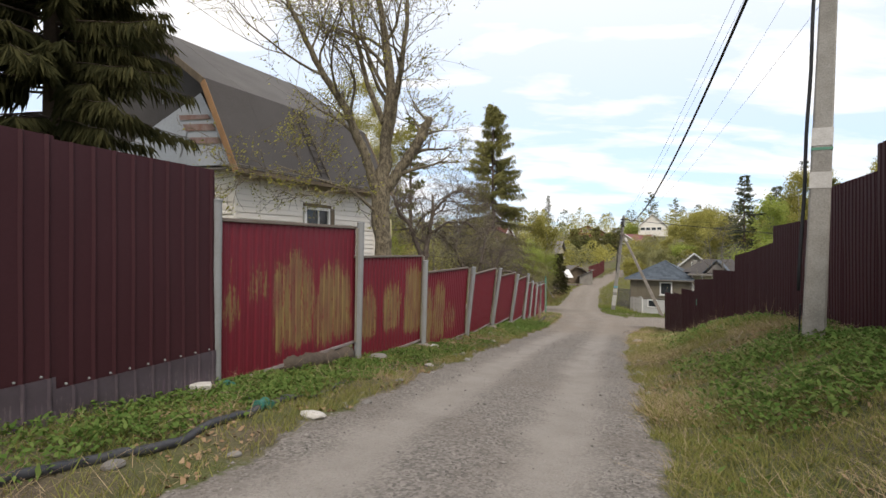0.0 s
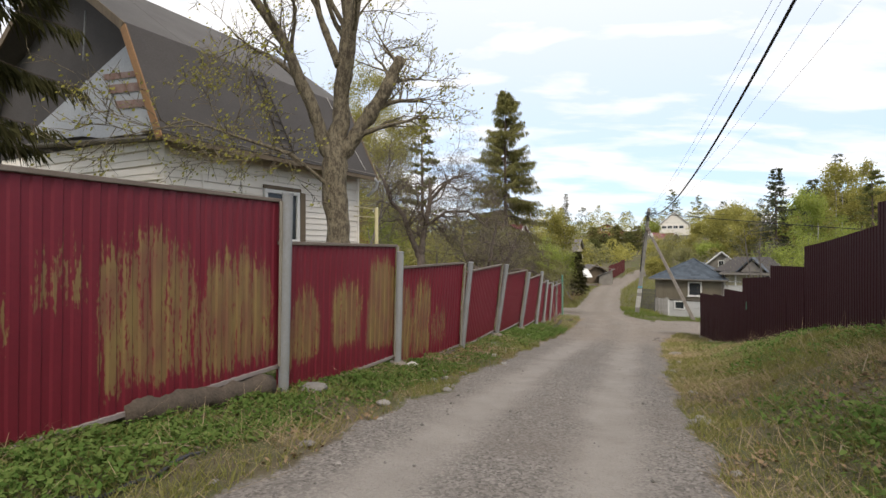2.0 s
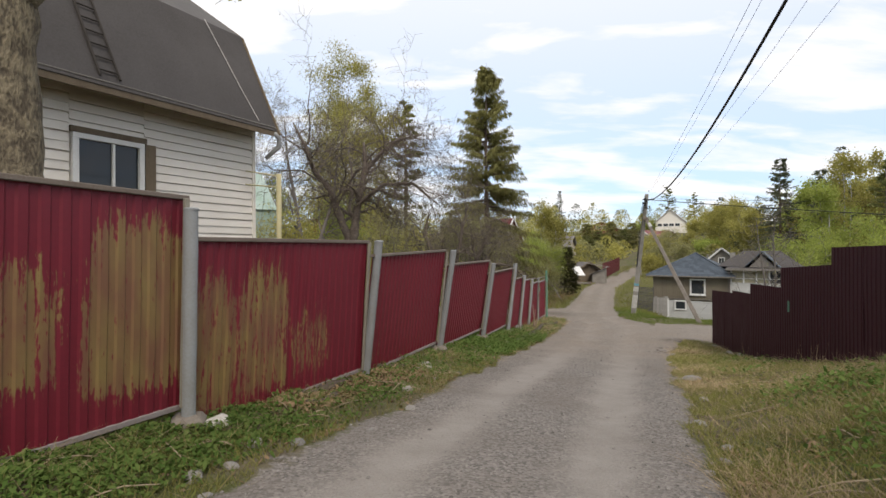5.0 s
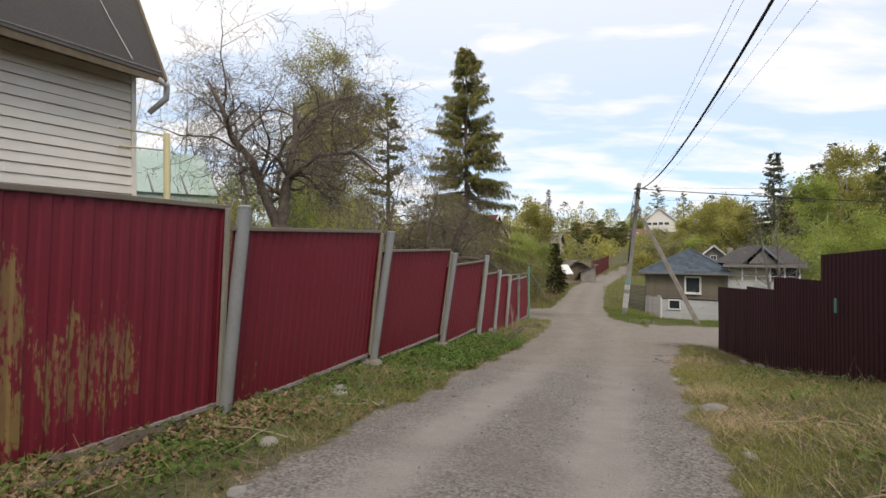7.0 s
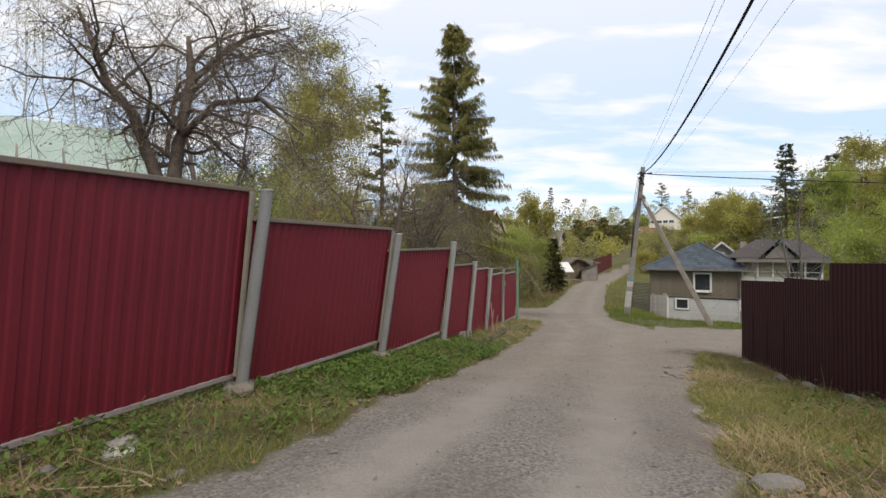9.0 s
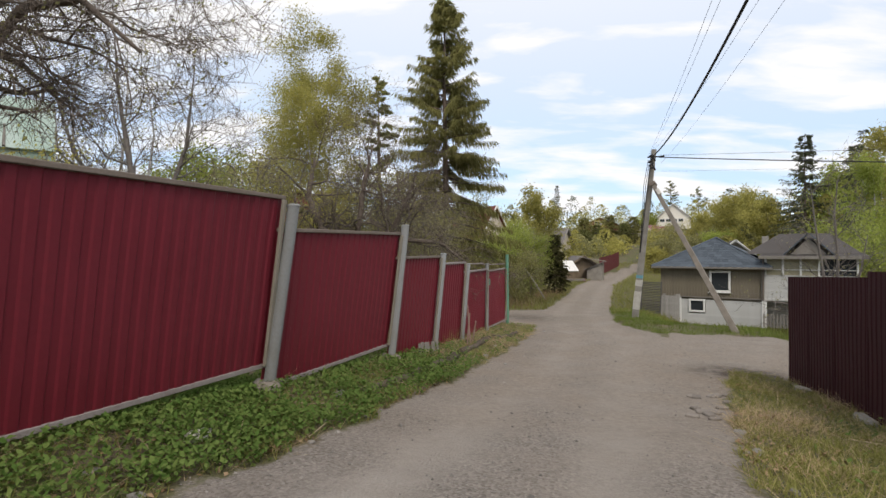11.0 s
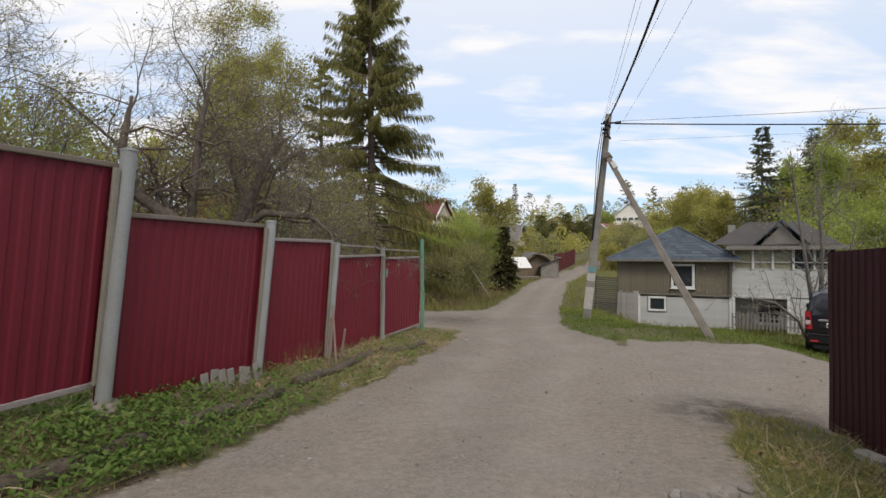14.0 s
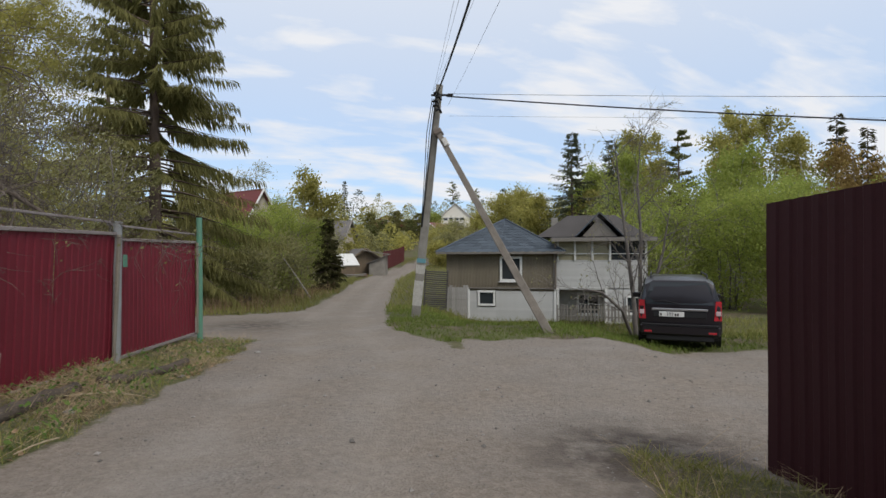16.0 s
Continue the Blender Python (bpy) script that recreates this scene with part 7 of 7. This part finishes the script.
# the grass island round the pole, and the verges beyond the junction
blades("verge_grass", *scatter(RG, 60000, 33.8, 46, -3.0, 9.0, lambda u, v: (0.3 + 0.7 * patch(u, v, 0.7, 1.2, 0.3, 0.6))), RG, 0.11, 0.009, 0.8, leaf_material("lush_grass_blade", (0.11, 0.165, 0.03), (0.18, 0.20, 0.06), 0.3), "lush green grass round the pole and brace")
blades("verge_grass", *scatter(RG, 40000, 38, 80, -14, -4.0, lambda u, v: 0.7 + 0 * u), RG, 0.22, 0.014, 0.7, GRASS, "green verge grass beyond the side drive")
blades("verge_grass", *scatter(RG, 32000, 42, 100, -4, 8, lambda u, v: 0.8 + 0 * u), RG, 0.25, 0.016, 0.7, GRASS, "green verge grass along the far lane")
blades("verge_grass", *scatter(RG, 20000, 28, 46, 7, 22, lambda u, v: 0.8 * ((u > 36) | (v > 12))), RG, 0.25, 0.014, 0.7, GRASS, "rough grass behind the car")
blades("dry_stems", *scatter(RG, 5000, 40.5, 56, -13, -5.0, lambda u, v: 0.8 * smooth(-5.6, -6.8, v)), RG, 0.55, 0.006, 0.35, LITTER, "dry reddish stems under the shrubs", "plants")
blades("dry_stems", *scatter(RG, 1200, 6, 22, 1.6, 3.0, lambda u, v: 0.3 * patch(u, v, 1.4, 0.5, 0.5, 0.8)), RG, 0.42, 0.004, 0.4, STRAW, "tall dry weed stems on the bank", "plants")


# loose gravel on the lane
def chips():
    rng = np.random.RandomState(12)
    n = 64000
    u, v = rng.uniform(-1.5, 34, n), rng.uniform(-4.4, 6.0, n)
    le, ri = road_edges(u)
    mid = (le + np.minimum(ri, 0.2)) / 2
    tr = np.exp(-((v - mid + 0.74) / 0.36) ** 2) + np.exp(-((v - mid - 0.74) / 0.36) ** 2)
    k = (gravel_at(u, v) > 0.25) & (rng.uniform(0, 1, n) > 0.92 * np.clip(tr * 1.1, 0, 1)) & (rng.uniform(0, 1, n) < np.interp(u, [16, 24], [0.75, 0.22]))
    u, v = u[k], v[k]
    z = height(u, v)
    m = len(u)
    s = 0.0078 * np.exp(rng.normal(0, 0.45, m))
    base = np.array([(1, 0, 0), (-1, 0, 0), (0, 1, 0), (0, -1, 0), (0, 0, 0.7), (0, 0, -0.7)], float)
    a = rng.uniform(0, 6.283, m)
    j = rng.uniform(0.6, 1.4, (m, 6, 1))
    p = base[None] * j
    x = p[..., 0] * np.cos(a)[:, None] - p[..., 1] * np.sin(a)[:, None]
    y = p[..., 0] * np.sin(a)[:, None] + p[..., 1] * np.cos(a)[:, None]
    P = np.stack([x, y, p[..., 2]], -1) * s[:, None, None]
    P += np.stack([u * AU.x + v * AV.x, u * AU.y + v * AV.y, z + s * 0.25], -1)[:, None]
    f = np.array([(0, 2, 4), (2, 1, 4), (1, 3, 4), (3, 0, 4), (2, 0, 5), (1, 2, 5), (3, 1, 5), (0, 3, 5)])
    F = (np.arange(m)[:, None, None] * 6 + f[None]).reshape(-1, 3)
    me = bpy.data.meshes.new("gravel")
    me.from_pydata(P.reshape(-1, 3).tolist(), [], F.tolist())
    me.materials.append(CHIP)
    tagged(new("gravel", me), "loose grey gravel chips on the lane", "gravel", kind="stuff")


chips()


# stones, pipe, logs and other litter of the verge
def stone_mesh(seed):
    rng = random.Random(seed)
    bm = bmesh.new()
    bmesh.ops.create_icosphere(bm, subdivisions=2, radius=1.0)
    for q in bm.verts:
        q.co *= 1 + 0.22 * noise.noise(q.co * 1.3 + Vector((seed * 3.1, 0, 0)))
        q.co.z *= 0.55
    me = bpy.data.meshes.new("stone")
    bm.to_mesh(me)
    bm.free()
    me.materials.append(STONE)
    return me


STONES = [stone_mesh(s) for s in range(5)]
PALE = stone_mesh(9)
PALE.materials[0] = WHITEWASH
rs = random.Random(31)
for k in range(70):
    u = rs.uniform(1.5, 33)
    side = rs.random()
    v = float(road_edges(u)[0]) + rs.gauss(-0.25, 0.25) if side < 0.62 else float(road_edges(u)[1]) + rs.gauss(0.12, 0.15)
    if u > 26 and side >= 0.62:
        continue
    s = rs.uniform(0.025, 0.075)
    o = tagged(new("stone", rs.choice(STONES)), "weathered grey stone at the road edge", "stone", "stones along the road edge")
    o.matrix_world = pose(*at(u, v, ground_z(u, v) + s * 0.2), rs.uniform(-15, 15), rs.uniform(-15, 15), rs.uniform(0, 360)) @ Matrix.Diagonal((s * 1.3, s, s, 1))
for u, v, s, me, lab in ((4.41, -2.9, 0.09, PALE, "large pale stone at the road edge"), (11.6, -4.30, 0.13, PALE, "white broken lump below the fence post"), (16.3, -4.12, 0.11, PALE, "pale stone in the verge grass"),
                         (16.4, -4.2, 0.12, STONES[1], "grey stone in the verge"), (19.8, -4.0, 0.09, PALE, "pale stone in the verge grass"), (17.7, 0.25, 0.12, STONES[2], "grey stone at the road edge"), (8.6, -4.3, 0.14, STONES[3], "dark stone by the post")):
    o = tagged(new("stone", me), lab, "stone")
    o.matrix_world = pose(*at(u, v, ground_z(u, v) + s * 0.3), 5, -6, 40 * u) @ Matrix.Diagonal((s * 1.4, s, s * 0.9, 1))
SLABS = material("broken_slab_stone", (0.24, 0.215, 0.19), (0.14, 0.12, 0.105), 0.95, 0, 6, 50, 0.8, 0.4, vary=0.2)
for k in range(16):
    u, v = 24.6 + rs.gauss(0, 0.55), 0.15 + rs.gauss(0, 0.16)
    b = Build().box((rs.uniform(0.08, 0.20), rs.uniform(0.06, 0.13), 0.04), None, 0.012)
    o = part("paving_slab", b, SLABS)
    tagged(o, "broken flat slab at the junction corner", "slab", "broken slabs at the corner")
    o.matrix_world = pose(*at(u, v, ground_z(u, v) + 0.012), rs.uniform(-6, 6), rs.uniform(-6, 6), rs.uniform(0, 360))

pipe = thing("water_pipe", at(3, -3.4, 0), "black plastic water pipe with teal fittings lying in the verge", "pipe")


def pipe_run(name, pts, r, mat):
    b = Build()
    fine = []
    for (u0, v0), (u1, v1) in zip(pts, pts[1:]):
        for i in range(8):
            f = i / 8
            u, v = u0 + (u1 - u0) * f, v0 + (v1 - v0) * f
            fine.append(at(u, v, ground_z(u, v) + r * 0.7 + 0.008 * math.sin(9 * u)))
    fine = [f - at(3, -3.4, 0) for f in fine]
    b.tube(fine, [r] * len(fine), 10)
    return part(name, b, mat, pipe, smooth=True)


pipe_run("main_run", [(-2.0, -3.6), (1.0, -3.52), (2.12, -3.45), (3.08, -3.30), (3.7, -3.32), (4.4, -3.44), (5.0, -3.48)], 0.038, PIPE)
pipe_run("branch_run", [(5.0, -4.7), (4.88, -4.36), (4.59, -3.81), (4.38, -3.43)], 0.03, PIPE)
pipe_run("thin_run", [(4.9, -3.5), (5.6, -3.42), (6.3, -3.6)], 0.016, PIPE)
for u, v, du, dv, r in ((4.25, -3.42, 0.16, -0.03, 0.062), (4.9, -4.38, -0.06, 0.14, 0.055), (4.42, -3.48, -0.04, 0.12, 0.05)):
    c = Build()
    a, e = at(u, v, ground_z(u, v) + 0.05) - at(3, -3.4, 0), at(u + du, v + dv, ground_z(u + du, v + dv) + 0.05) - at(3, -3.4, 0)
    c.tube([a, a.lerp(e, 0.1), a.lerp(e, 0.35), a.lerp(e, 0.65), a.lerp(e, 0.9), e], [r * 0.9, r, r * 0.8, r * 0.8, r, r * 0.9], 12)
    part("fitting", c, FITTING, pipe, "ribbed teal compression fitting")

LOG = material("rotten_log", (0.13, 0.102, 0.078), (0.04, 0.032, 0.026), 0.95, 0, 5, 40, 0.9, 0.8)


def log(pts, r, label, seed=1, rest=0.45):
    rng = random.Random(seed)
    fine, rad = [], []
    for (u0, v0), (u1, v1) in zip(pts, pts[1:]):
        for i in range(6):
            f = i / 6
            u, v = u0 + (u1 - u0) * f, v0 + (v1 - v0) * f
            fine.append(at(u, v, ground_z(u, v) + r * rest))
            rad.append(r * rng.uniform(0.8, 1.15))
    o = part("log", Build().tube(fine, rad, 9), LOG, smooth=True)
    return tagged(o, label, "log")


log([(6.3, -4.70), (7.4, -4.66), (8.3, -4.62)], 0.15, "rotten grey log under the first red panel", 3, 0.6)
log([(22.3, -4.0), (23.4, -4.05), (24.6, -4.02)], 0.07, "old dark log edging the verge", 4)
log([(24.7, -4.06), (25.6, -4.15), (26.6, -4.19)], 0.075, "old dark log edging the verge", 5)
log([(26.8, -4.22), (28.4, -4.36), (29.7, -4.42)], 0.075, "old dark log edging the verge", 6)
log([(29.9, -4.40), (30.8, -4.25), (31.6, -4.12)], 0.07, "old dark log edging the verge", 7)
log([(13.0, -4.42), (14.4, -4.40)], 0.06, "grey rotten beam below the fence", 9)
log([(12.6, -4.0), (13.5, -4.12)], 0.045, "broken pale branch in the leaf litter", 10)
log([(15.2, -4.62), (16.0, -4.30)], 0.05, "broken grey branch under the fence", 8)
for k in range(7):
    u = 25.75 + 0.15 * k
    b = Build().box((0.11, 0.02, 0.26), Matrix.Translation((0, 0, 0.13)), 0.004)
    o = tagged(part("board", b, GREYWOOD), "short grey board leaning under the fence", "board", "boards under the fence")
    o.matrix_world = pose(*at(u, -4.66 - 0.02 * (k % 2), ground_z(u, -4.66) - 0.05), -4, 9 * math.sin(k * 2), 70.6)
for k, (du, h, an) in enumerate(((28.2, 0.75, 5), (28.45, 0.9, -4), (28.6, 0.55, 9))):
    b = Build().tube([(0, 0, -0.1), (0, 0, h)], [0.022, 0.018], 7)
    o = tagged(part("stake", b, RUST), "rusty steel stake beside the gate", "stake", "stakes by the gate")
    o.matrix_world = pose(*at(du, -4.55, ground_z(du, -4.55)), an, an, 0)
sp = tagged(part("stake", Build().tube([(0, 0, -0.1), (-0.8, 0.1, 1.2), (-1.6, 0.2, 2.4)], [0.04, 0.035, 0.025], 7), GREYWOOD), "long bare pole leaning in the shrubs", "stake")
sp.matrix_world = Matrix.Translation(on_ground(10.6, 49.6))

# loose dry stalks lying over the verges
STALK = material("dry_stalk", (0.40, 0.33, 0.22), (0.24, 0.18, 0.12), 0.85, 0, 6, 60, 0.8, 0.1, vary=0.25)
rk = random.Random(52)
for k in range(90):
    right_bank = k % 3 == 0
    u = rk.uniform(2.5, 24) if right_bank else rk.uniform(3.5, 31)
    v = rk.uniform(0.5, 2.2) if right_bank else rk.uniform(-4.4, -3.5)
    L, a = rk.uniform(0.25, 0.75), rk.uniform(0, 6.283)
    du, dv = math.cos(a) * L / 2, math.sin(a) * L / 2
    if gravel_at(u + du, v + dv) > 0.5 or gravel_at(u - du, v - dv) > 0.5 or abs(v + dv) > 4.5 or abs(v - dv) > 4.5:
        continue
    pts = [at(u + du * f, v + dv * f, ground_z(u + du * f, v + dv * f) + 0.035 + 0.02 * (1 - f * f)) for f in (-1, -0.4, 0.2, 1)]
    tagged(part("stalk", Build().tube(pts, [0.006, 0.0065, 0.006, 0.004], 5), STALK), "dry pale stalk fallen in the verge grass", "stalk", "fallen stalks in the verge")
